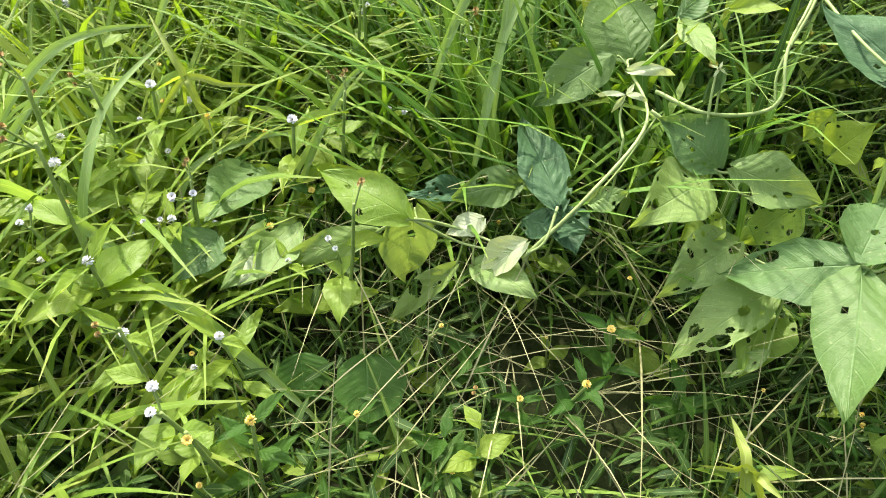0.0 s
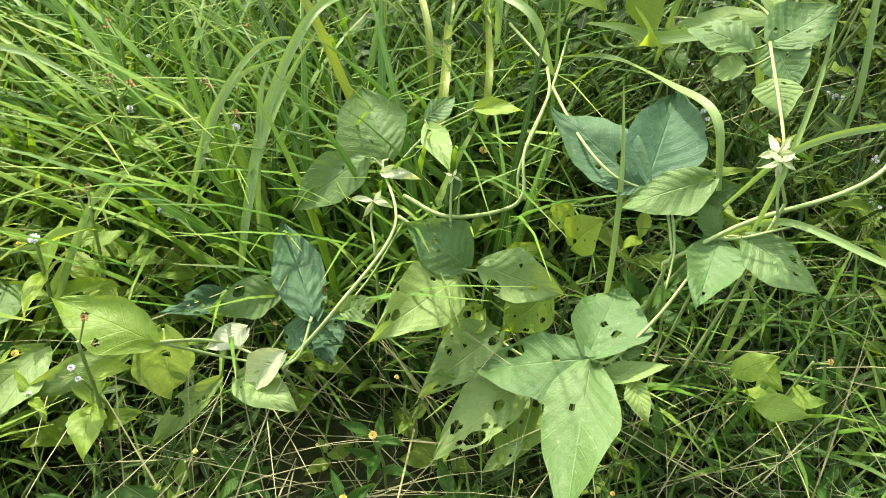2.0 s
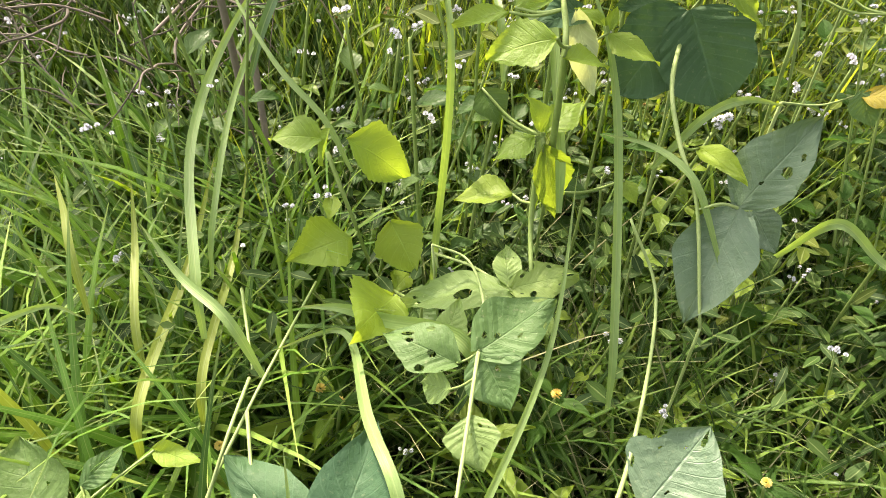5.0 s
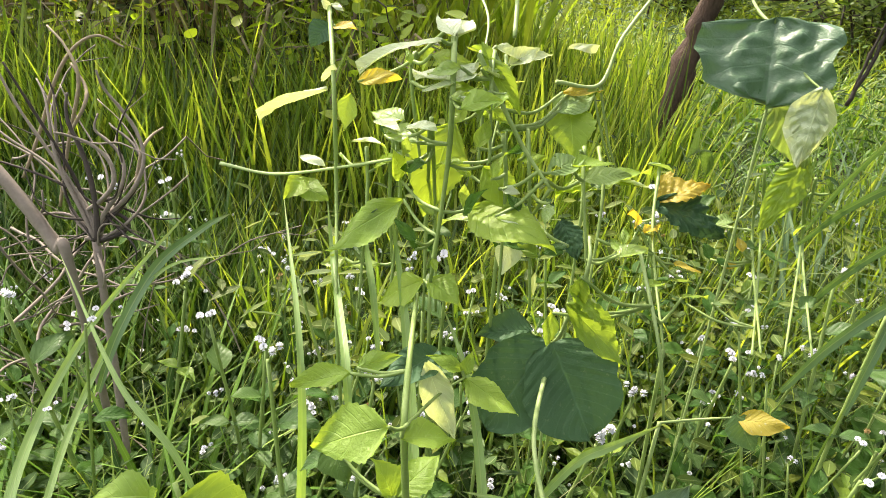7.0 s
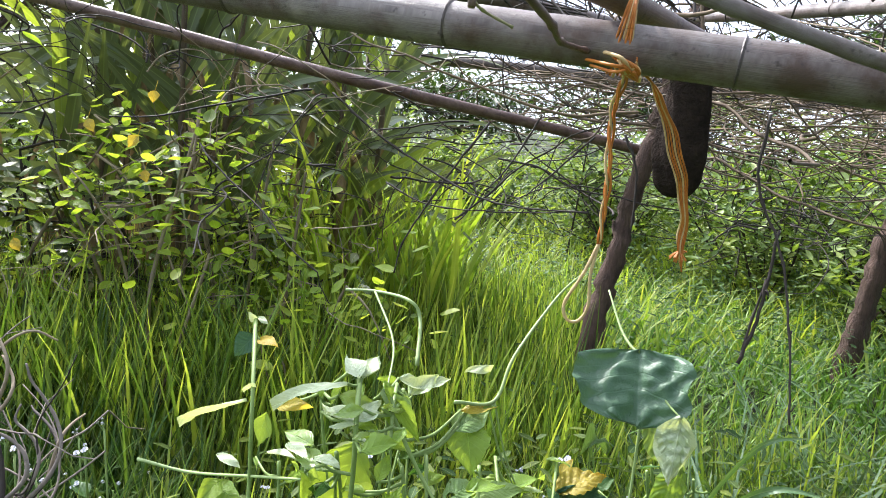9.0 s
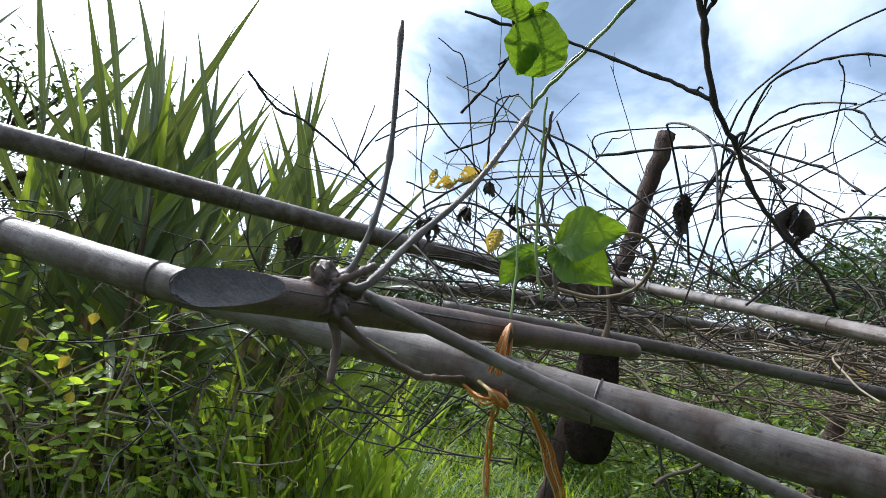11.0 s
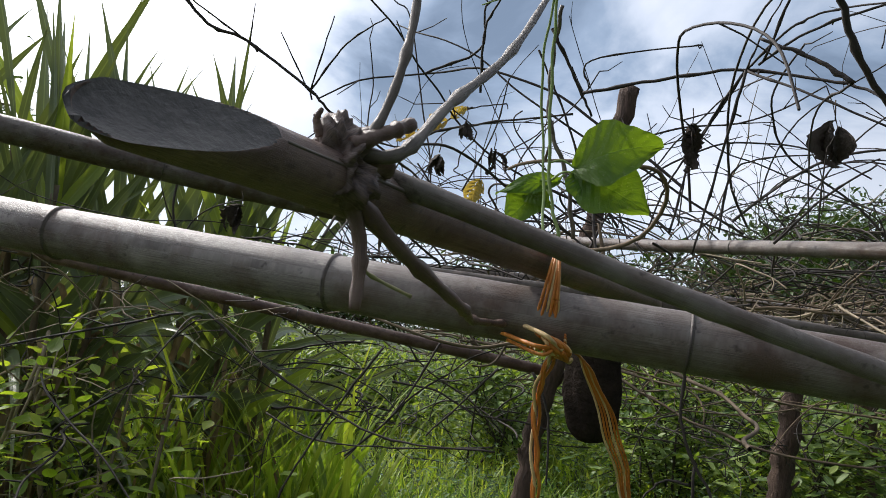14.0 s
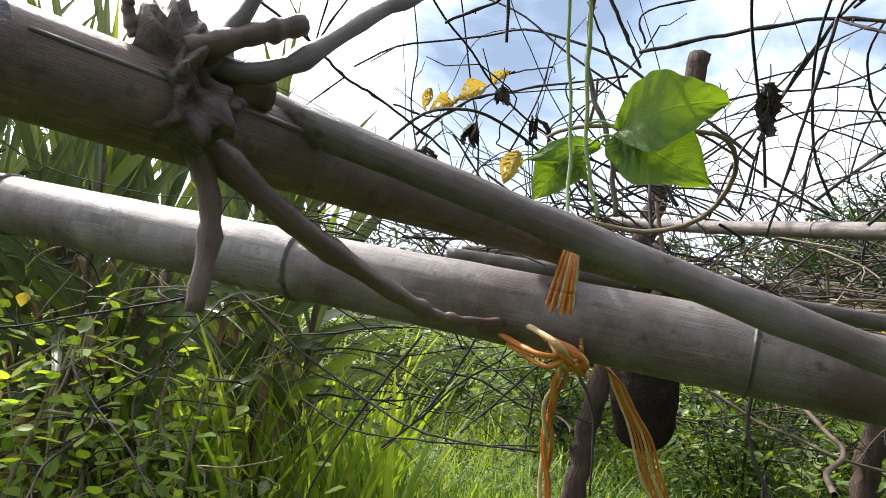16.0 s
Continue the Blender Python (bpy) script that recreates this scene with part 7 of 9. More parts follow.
dry_vine("thin forked dark twig over the frame", [
    ([(0.298, 0.677, 1.521), (0.284, 0.659, 1.567), (0.259, 0.635, 1.618), (0.248, 0.618, 1.648)], 0.0024),
    ([(0.277, 0.653, 1.581), (0.286, 0.635, 1.612), (0.307, 0.610, 1.646)], 0.0018),
    ([(0.285, 0.646, 1.592), (0.289, 0.634, 1.612), (0.271, 0.629, 1.626)], 0.0014),
    ([(0.257, 0.636, 1.618), (0.225, 0.630, 1.632)], 0.0016),
    ([(0.258, 0.743, 1.470), (0.287, 0.725, 1.513), (0.309, 0.704, 1.556)], 0.002),
    ([(0.287, 0.711, 1.522), (0.302, 0.703, 1.535)], 0.0016),
])
dry_vine("arching dry vine with tendrils", [
    ([(0.730, 0.979, 1.568), (0.720, 0.893, 1.648), (0.758, 0.832, 1.668), (0.793, 0.792, 1.669), (0.828, 0.758, 1.651), (0.863, 0.734, 1.607)], 0.0024),
    ([(0.754, 1.020, 1.582), (0.782, 0.957, 1.611), (0.845, 0.880, 1.628), (0.859, 0.846, 1.583), (0.878, 0.817, 1.547), (0.894, 0.820, 1.494)], 0.0022),
    ([(0.845, 0.880, 1.628), (0.875, 0.844, 1.653), (0.899, 0.809, 1.679)], 0.0014),
    ([(0.767, 0.814, 1.664), (0.780, 0.816, 1.642), (0.786, 0.830, 1.598), (0.790, 0.848, 1.546)], 0.0014),
    ([(0.793, 0.792, 1.669), (0.800, 0.794, 1.654)], 0.001),
])
dry_vine("long dark vine lying over the frame", [
    ([(0.619, 1.319, 1.614), (0.729, 1.221, 1.626), (0.819, 1.136, 1.627), (0.905, 1.019, 1.579), (0.928, 0.945, 1.526)], 0.0036),
    ([(0.819, 1.136, 1.627), (0.837, 1.019, 1.554), (0.886, 0.931, 1.488)], 0.0028),
    ([(0.819, 1.136, 1.627), (0.791, 1.194, 1.539), (0.754, 1.246, 1.447), (0.734, 1.277, 1.359)], 0.0026),
    ([(0.819, 1.136, 1.627), (0.794, 1.184, 1.556), (0.777, 1.224, 1.475), (0.780, 1.246, 1.381)], 0.0022),
    ([(0.803, 1.113, 1.616), (0.801, 1.173, 1.468), (0.788, 1.213, 1.330)], 0.003),
    ([(0.819, 1.136, 1.627), (0.826, 1.044, 1.661), (0.859, 1.005, 1.677), (0.881, 0.921, 1.656)], 0.0024),
    ([(0.803, 1.113, 1.616), (0.808, 1.083, 1.665), (0.817, 1.047, 1.714)], 0.002),
    ([(0.688, 0.783, 1.464), (0.666, 0.814, 1.498), (0.629, 0.855, 1.531)], 0.0036),
    ([(0.688, 0.783, 1.464), (0.757, 0.916, 1.474), (0.808, 0.979, 1.351)], 0.0018),
])
dry_vine("forked dry twig against the sky", [
    ([(-0.050, 1.092, 1.581), (0.002, 1.100, 1.532), (0.053, 1.101, 1.518), (0.139, 1.091, 1.463), (0.177, 1.098, 1.434), (0.230, 1.110, 1.412), (0.312, 1.128, 1.367)], 0.0026),
    ([(0.139, 1.091, 1.463), (0.158, 1.055, 1.553)], 0.0015),
    ([(0.139, 1.091, 1.463), (0.178, 1.067, 1.524), (0.224, 1.046, 1.560)], 0.0016),
    ([(0.135, 1.091, 1.464), (0.094, 1.068, 1.525)], 0.0012),
    ([(0.053, 1.101, 1.518), (-0.011, 1.081, 1.547), (-0.032, 1.072, 1.560)], 0.0014),
    ([(0.177, 1.098, 1.434), (0.132, 1.111, 1.394)], 0.0013),
    ([(0.056, 1.101, 1.517), (0.058, 1.082, 1.562)], 0.0012),
])
dry_vine("tangled dry vines around the climbing bean", [
    ([(0.340, 0.987, 1.460), (0.332, 0.960, 1.529), (0.348, 0.935, 1.570)], 0.002),
    ([(0.280, 1.044, 1.494), (0.343, 1.015, 1.528), (0.339, 0.993, 1.574), (0.369, 0.977, 1.588)], 0.002),
    ([(0.403, 0.925, 1.529), (0.439, 0.933, 1.478), (0.466, 0.938, 1.436)], 0.0026),
    ([(0.576, 1.195, 1.574), (0.570, 1.180, 1.615), (0.698, 1.101, 1.632), (0.709, 1.095, 1.628)], 0.0018),
    ([(0.294, 1.472, 1.470), (0.369, 1.443, 1.530), (0.461, 1.392, 1.553), (0.598, 1.304, 1.567)], 0.003),
    ([(0.251, 1.514, 1.529), (0.339, 1.505, 1.518), (0.434, 1.463, 1.591), (0.514, 1.433, 1.612)], 0.0022),
    ([(0.445, 1.449, 1.434), (0.488, 1.407, 1.551), (0.496, 1.372, 1.639)], 0.002),
    ([(0.356, 1.460, 1.477), (0.431, 1.462, 1.391), (0.497, 1.449, 1.354)], 0.002),
    ([(0.677, 1.263, 1.367), (0.614, 1.275, 1.457), (0.559, 1.264, 1.564), (0.506, 1.251, 1.648)], 0.0028),
    ([(0.749, 1.223, 1.362), (0.760, 1.186, 1.480), (0.781, 1.136, 1.574)], 0.0022),
    ([(0.813, 1.179, 1.365), (0.813, 1.157, 1.454), (0.841, 1.128, 1.480), (0.916, 1.061, 1.486)], 0.002),
    ([(0.826, 1.292, 1.369), (0.873, 1.249, 1.420), (0.919, 1.209, 1.440), (1.033, 1.085, 1.500)], 0.0018),
    ([(0.817, 1.055, 1.335), (0.855, 1.005, 1.399), (0.894, 0.953, 1.442)], 0.0024),
    ([(0.824, 0.979, 1.344), (0.815, 0.959, 1.439), (0.817, 0.947, 1.467)], 0.0014),
])

dry_vine("dark thin vines hanging below the frame", [
    ([(-0.042, 2.113, 1.156), (0.104, 2.018, 1.048), (0.270, 1.908, 0.960), (0.415, 1.784, 0.911), (0.614, 1.636, 0.920)], 0.004),
    ([(0.133, 2.109, 0.910), (0.253, 2.000, 0.867), (0.433, 1.879, 0.876), (0.642, 1.732, 0.913)], 0.003),
    ([(0.394, 1.901, 1.112), (0.287, 1.905, 0.946), (0.193, 1.888, 0.781), (0.171, 1.869, 0.688)], 0.004),
    ([(0.752, 1.160, 1.164), (0.751, 1.159, 1.047), (0.790, 1.124, 0.939), (0.807, 1.082, 0.805), (0.804, 1.034, 0.669)], 0.003),
    ([(0.757, 1.147, 0.971), (0.725, 1.165, 0.972), (0.695, 1.176, 0.939)], 0.0025),
    ([(0.580, 1.555, 1.100), (0.503, 1.572, 1.014), (0.446, 1.579, 0.955)], 0.003),
    ([(0.485, 1.682, 1.140), (0.418, 1.691, 1.008), (0.369, 1.694, 0.947)], 0.003),
    ([(0.574, 1.347, 1.109), (0.603, 1.334, 1.035), (0.603, 1.322, 0.924)], 0.003),
])
dry_vine("pale fibrous dead stem leaning in the grass", [
    ([(1.052, 1.636, 0.570), (1.091, 1.646, 0.708), (1.114, 1.660, 0.914)], 0.006),
    ([(1.061, 1.641, 0.606), (1.099, 1.656, 0.791)], 0.004),
])
CLIMBER = [
    ("bean", BEAN, (0.443, 0.922, 1.366), (0.517, 0.868, 1.392), 0.070, (-0.35, -0.85, 0.30), 0, 0),
    ("bean", BEAN, (0.445, 0.924, 1.361), (0.512, 0.880, 1.318), 0.068, (-0.50, -0.83, 0.24), 0, 0),
    ("bean", BEAN, (0.444, 0.925, 1.361), (0.453, 0.908, 1.322), 0.032, (-0.43, -0.86, 0.28), 0, 0),
    ("bean", BEAN, (0.436, 0.953, 1.356), (0.365, 0.963, 1.334), 0.025, (-0.21, -0.94, 0.26), 0, 0),
    ("bean", BEAN, (0.416, 0.963, 1.345), (0.379, 0.965, 1.300), 0.044, (-0.33, -0.91, 0.25), 0, 0),
    ("bean", BEAN, (0.401, 0.969, 1.344), (0.424, 0.944, 1.320), 0.027, (-0.49, -0.79, 0.37), 0, 0),
    ("bean", BEAN, (0.320, 0.679, 1.504), (0.314, 0.654, 1.565), 0.058, (-0.19, -0.90, -0.39), 0, 0),
    ("bean", BEAN, (0.306, 0.658, 1.562), (0.263, 0.661, 1.569), 0.025, (-0.13, -0.93, -0.34), 0, 0),
    ("bean", BEAN, (0.303, 0.659, 1.560), (0.319, 0.649, 1.573), 0.010, (-0.24, -0.90, -0.37), 0, 0),
    ("bean", BEAN, (0.315, 0.667, 1.536), (0.304, 0.682, 1.505), 0.019, (-0.22, -0.91, -0.35), 0, 0),
    ("bean", BEAN, (0.407, 0.588, 1.632), (0.388, 0.587, 1.645), 0.015, (-0.27, -0.83, -0.48), 0, 0),
    ("bean", BEAN, (0.379, 0.592, 1.643), (0.356, 0.593, 1.653), 0.017, (-0.23, -0.85, -0.48), 0, 0),
]
CLIMBER_STEMS = [
    ([(0.438, 0.944, 1.285), (0.419, 0.939, 1.351), (0.400, 0.907, 1.468), (0.386, 0.870, 1.554)], 0.0045, VINE_STEM),
    ([(0.464, 0.964, 1.291), (0.448, 0.957, 1.362), (0.419, 0.951, 1.425), (0.408, 0.929, 1.491), (0.405, 0.902, 1.547)], 0.006, TWIG_GREY),
    ([(0.361, 0.797, 1.250), (0.363, 0.814, 1.328), (0.343, 0.784, 1.422), (0.338, 0.744, 1.492), (0.321, 0.693, 1.525)], 0.003, VINE_STEM),
    ([(0.338, 0.744, 1.492), (0.353, 0.732, 1.518), (0.384, 0.707, 1.559), (0.422, 0.677, 1.618), (0.447, 0.652, 1.664), (0.458, 0.628, 1.693)], 0.0045, VINE_STEM),
    ([(0.339, 0.749, 1.494), (0.356, 0.734, 1.526), (0.387, 0.709, 1.567), (0.423, 0.685, 1.615), (0.446, 0.659, 1.664)], 0.003, TWIG_GREY),
    ([(0.340, 0.754, 1.495), (0.321, 0.754, 1.506), (0.309, 0.765, 1.479), (0.277, 0.774, 1.463)], 0.0016, VINE_STEM),
]
TWIGS = [
    ([(0.160, 0.518, 1.253), (0.175, 0.526, 1.297), (0.181, 0.538, 1.360), (0.173, 0.543, 1.477)], 0.0065),
    ([(0.176, 0.523, 1.251), (0.210, 0.566, 1.296), (0.268, 0.642, 1.368), (0.337, 0.736, 1.486)], 0.0085),
]
YELLOW_LEAVES = [
    ("bean", YELLOW, (0.405, 1.460, 1.567), (0.360, 1.477, 1.542), 0.045, (-0.30, -0.95, -0.09), 2, 0),
    ("bean", YELLOW, (0.360, 1.477, 1.542), (0.315, 1.490, 1.521), 0.038, (-0.25, -0.97, -0.06), 2, 0),
    ("bean", YELLOW, (0.414, 1.456, 1.573), (0.442, 1.442, 1.596), 0.029, (-0.35, -0.92, -0.15), 2, 0),
    ("bean", YELLOW, (0.445, 1.328, 1.430), (0.428, 1.343, 1.380), 0.044, (-0.34, -0.93, -0.16), 2, 0),
    ("bean", YELLOW, (0.316, 1.528, 1.572), (0.310, 1.540, 1.533), 0.025, (-0.18, -0.95, -0.26), 2, 0),
]
DEAD_LEAVES = [
    ("bean", DEAD_LEAF, (0.720, 1.124, 1.514), (0.728, 1.140, 1.451), 0.039, (-0.52, -0.81, -0.27), 0, 0),
    ("bean", DEAD_LEAF, (0.834, 0.964, 1.496), (0.841, 0.978, 1.441), 0.040, (-0.65, -0.71, -0.27), 0, 0),
    ("bean", DEAD_LEAF, (0.370, 1.336, 1.471), (0.370, 1.346, 1.433), 0.020, (-0.20, -0.95, -0.24), 0, 0),
    ("bean", DEAD_LEAF, (0.460, 1.310, 1.483), (0.470, 1.315, 1.451), 0.017, (-0.28, -0.93, -0.25), 0, 0),
    ("bean", DEAD_LEAF, (0.311, 1.475, 1.447), (0.323, 1.485, 1.395), 0.027, (-0.09, -0.98, -0.20), 0, 0),
    ("bean", DEAD_LEAF, (0.397, 1.275, 1.509), (0.405, 1.277, 1.489), 0.018, (-0.17, -0.97, -0.19), 0, 0),
    ("bean", DEAD_LEAF, (0.037, 1.582, 1.372), (0.038, 1.589, 1.323), 0.031, (0.06, -0.99, -0.13), 0, 0),
]
cut_branch()


def climber():
    t = thing("climbing_bean", CLIMBER_STEMS[0][0][0], "living bean vine with translucent leaves twining up the frame", "bean vine")
    for pts, r, mat in CLIMBER_STEMS:
        a = Acc()
        p = spline(pts, 10)
        k = np.arange(len(p))
        p[1:-1] += 0.2 * r * np.stack([np.sin(k * 1.1), np.cos(k * 1.1), 0 * k], -1)[1:-1]
        a.tube(p, [r * 0.5, r * 0.38], 8, bump=0.08)
        part("stem", a, mat, t)
    every = np.concatenate([spline(s[0], 5) for s in CLIMBER_STEMS])
    for kind, mat, b, tip, wide, face, bites, teeth in CLIMBER:
        a = Acc()
        sd = next_seed()
        leaf(a, b, np.array(b) + (np.array(tip) - np.array(b)) * 1.04, wide * 1.1, face, "egg" if b[2] > 1.45 else "bean", arch=0.1, fold=0.1, ripple=0.014, res=34, seed=sd)
        lf = part("leaf", a, BACKLIT, t)
        near = every[np.argmin(np.linalg.norm(every - np.array(b), axis=1))]
        c = Acc()
        c.tube([near, (near + np.array(b)) / 2 + np.array([0, 0, 0.006]), b], 0.0013, 6, smooth=4)
        part("petiole", c, STEM, lf)


BACKLIT = mat_leaf("thin_bean_leaf", (0.03, 0.09, 0.008), (0.06, 0.135, 0.012), (0.13, 0.2, 0.012), rough=0.5, vein_gain=0.22, spots=0.2, through_light=0.4, pucker=1.2)
climber()

for kind, mat, b, tip, wide, face, bites, teeth in YELLOW_LEAVES:
    a = Acc()
    leaf(a, b, tip, wide * 0.8, face, "bean", arch=0.16, fold=0.5, ripple=0.09, bites=9, res=40, seed=next_seed())
    whole("yellow_leaf", a, WITHERED, "withered yellow leaf caught on dry vines", "leaf", "withered leaves on the vines")
for kind, mat, b, tip, wide, face, bites, teeth in DEAD_LEAVES:
    # a crumpled leaf: three curled folds round its stalk
    a = Acc()
    sd = next_seed()
    rs = np.random.RandomState(sd)
    b, tip = np.array(b), np.array(tip)
    for k in range(4):
        f = unit(np.array(face) + rs.normal(0, 1.0, 3))
        leaf(a, b + rs.normal(0, 0.003, 3), tip + rs.normal(0, 0.008, 3), wide * rs.uniform(0.4, 0.75), f, "ovate", arch=rs.uniform(-0.3, 0.3), fold=0.7, ripple=0.09, res=18, seed=sd + k)
    stalk = b + np.array([0, 0, 0.03])
    a.tube([b, (b + stalk) / 2 + 0.004, stalk], 0.0009, 5)
    whole("dead_leaf", a, DEAD_LEAF, "shrivelled dark dead leaf hanging on a dry vine", "leaf", "dead leaves on the vines")


def rope():
    k = np.array((0.340, 0.713, 1.186))
    t = thing("rope", k, "frayed orange rope tied round the bamboo, ends hanging", "rope")

    def strand(pts, r=0.0022, mat=ROPE, name="strand", twist=0.0):
        a = Acc()
        p = spline(pts, 10)
        if twist:
            kk = np.arange(len(p)) * 0.75
            p = p + twist * np.stack([np.cos(kk), np.sin(kk), 0 * kk], -1)
        a.tube(p, r, 8, bump=0.1)
        part(name, a, mat, t)

    # turns round both sticks
    ax = unit((0.88, -0.46, -0.09))
    s = unit(np.cross(ax, (0, 0, 1)))
    u = np.cross(s, ax)
    for j in range(7):
        o, r1, r2 = -0.006 + 0.002 * j, 0.0265 + 0.0012 * (j % 2), 0.034 + 0.001 * (j % 3)
        ring = [k + ax * (o + 0.006 * math.sin(w + 0.6 + 0.3 * j)) + np.array((0, 0.008, 0.014)) + s * (r1 + 0.004) * math.cos(w) + u * (r2 + 0.006) * math.sin(w) for w in np.linspace(0, 2 * math.pi, 15)]
        strand(ring, 0.0013, ROPE_PALE if j in (2, 6) else ROPE, "lashing")
    # the knot in front, under the rail
    c = k + np.array((-0.006, -0.026, -0.022))
    for j in range(9):
        w0, rr = j * 0.7, 0.007 + 0.0009 * j
        strand([c + rr * np.array((math.cos(w + w0), 0.6 * math.sin(w * 2 + w0), 0.75 * math.sin(w + 0.5 * j))) for w in np.linspace(0, 5.6, 9)], 0.0015, ROPE if j % 4 else ROPE_PALE, "knot_turn")
    # loose ends beside the knot
    strand([c, c + (-0.012, -0.008, 0.008), (0.310, 0.728, 1.184), (0.322, 0.724, 1.190)], 0.0019, ROPE_PALE, "loose_end")
    strand([c, c + (-0.02, -0.01, 0.0), (0.300, 0.722, 1.172)], 0.0017, ROPE, "loose_end")
    strand([c, c + (-0.016, -0.012, -0.006), (0.306, 0.716, 1.166)], 0.0014, ROPE, "loose_end")
    # long twisted ends and the loop
    b = np.array((0.352, 0.755, 0.985))
    for j in range(4):
        w = 1.57 * j
        off = np.array((0.002 * math.cos(w), 0.002 * math.sin(w), 0.0))
        strand([c + off, np.array((0.341, 0.735, 1.12)) + off, np.array((0.349, 0.745, 1.05)) + off, b], 0.0014, ROPE if j != 2 else ROPE_PALE, twist=0.0018 * (1 if j % 2 else -1))
    strand([b, (0.348, 0.757, 0.95), (0.351, 0.76, 0.915), (0.343, 0.762, 0.896), (0.330, 0.764, 0.896), (0.325, 0.763, 0.915), (0.340, 0.758, 0.95), b], 0.0019, ROPE_PALE, "loop")
    e = np.array((0.459, 0.79, 0.985))
    for j in range(6):
        q = 0.003 * j - 0.004
        strand([c + (0.006, 0, 0.002 * j), (0.385 + q, 0.742, 1.15 - q), (0.42 + q, 0.76, 1.09), (0.45 + q * 0.6, 0.78, 1.03), e + (0.002 * (j - 2), 0, -0.006 * j)], 0.001, ROPE if j % 3 else ROPE_PALE, twist=0.001)
    rs = np.random.RandomState(4)
    for j in range(14):
        d = unit((rs.uniform(-1, 1), rs.uniform(-1, 1), rs.uniform(-1.2, 0.4)))
        strand([e + (0, 0, -0.006), e + (0, 0, -0.008) + d * 0.006, e + (0, 0, -0.011) + d * 0.011], 0.0009, ROPE, "frayed_fibre")


rope()


def sack():
    c = np.array((0.675, 1.315, 1.085))
    t = thing("hanging_sack", c + (0, 0, 0.3), "dark sooty sack hanging from the frame", "sack")
    th, ph = np.meshgrid(np.linspace(0.02, np.pi - 0.02, 26), np.linspace(0, 2 * np.pi, 28, endpoint=False), indexing="ij")
    z = np.cos(th)
    r = np.where(z > 0, 0.050 - 0.012 * z, 0.050 * np.sqrt(np.clip(1 - z ** 2 * 0.98, 0, 1)) ** 0.7)
    r = r * (1 + 0.07 * np.sin(5 * ph + 2 * z) + 0.05 * np.sin(9 * ph + 7 * z)) * np.where(th < 0.06, 0.05, 1)
    P = c + np.stack([r * np.cos(ph), r * np.sin(ph) * 0.85, np.where(z > 0, z * 0.14, z * 0.085)], -1)
    a = Acc()
    a.grid(P, wrap=True)
    part("bag", a, SACK, t)
    a = Acc()
    a.tube([c + (0, 0, 0.13), c + (0.01, 0.0, 0.2), c + (0.0, 0.02, 0.3)], [0.012, 0.004, 0.003], 7, smooth=6)
    part("tie", a, DRY_VINE, t)


sack()


def post(label, pts, r, seed):
    a = Acc()
    p = spline(pts, 14)
    n = len(p)
    rs = np.random.RandomState(seed)
    p[1:-1] += rs.normal(0, 0.005, (n - 2, 3))
    rad = np.linspace(r[0], r[1], n) * (1 + 0.10 * np.sin(np.linspace(0, 17, n) + seed)) * rs.uniform(0.93, 1.07, n)
    t = np.gradient(p, axis=0)
    t /= np.linalg.norm(t, axis=1, keepdims=True)
    ang = np.linspace(0, 2 * np.pi, 18, endpoint=False)
    lump = 1 + 0.09 * np.sin(3 * ang + seed) + 0.06 * np.sin(7 * ang + 2 * seed) + rs.uniform(-0.05, 0.05, 18)
    s = np.cross(t, (0, 1, 0.1)); s /= np.linalg.norm(s, axis=1, keepdims=True)
    b = np.cross(t, s)
    P = p[:, None] + (rad[:, None] * lump * np.cos(ang))[..., None] * s[:, None] + (rad[:, None] * lump * np.sin(ang))[..., None] * b[:, None]
    P = np.concatenate([P, P[-1:].mean(1, keepdims=True).repeat(18, 1)])
    a.grid(P, wrap=True)
    th = thing("wooden_post", pts[0], label, "post", "posts of the frame")
    part("trunk", a, BARK, th)
    for j in range(5):
        i = int(n * (0.3 + 0.13 * j))
        d = unit(np.array([rs.uniform(-1, 1), rs.uniform(-1, 0.3), 0.5]))
        q = Acc()
        q.tube([p[i], p[i] + d * rad[i] * 1.3, p[i] + d * rad[i] * 1.9 + (0, 0, 0.02)], [0.012, 0.008, 0.004], 7, smooth=4)
        part("branch_stub", q, BARK, th)
    return th


post("rough brown bark post holding up the frame", [(0.80, 2.13, 0.0), (0.83, 2.12, 0.45), (0.89, 2.09, 0.93), (0.97, 2.03, 1.4), (1.045, 1.95, 1.90)], (0.036, 0.024), 3)
post("rough post at the far side of the frame", [(2.27, 2.86, 0.0), (2.31, 2.85, 0.45), (2.38, 2.84, 1.0), (2.45, 2.84, 1.4)], (0.05, 0.038), 5)
post("grey post under the far frame", [(3.3, 3.4, 0.0), (3.35, 3.4, 0.7), (3.3, 3.4, 1.4)], (0.045, 0.04), 9)
post("grey post among shrubs", [(-1.35, 2.2, 0.0), (-1.33, 2.2, 0.7), (-1.35, 2.2, 1.5)], (0.035, 0.03), 11)


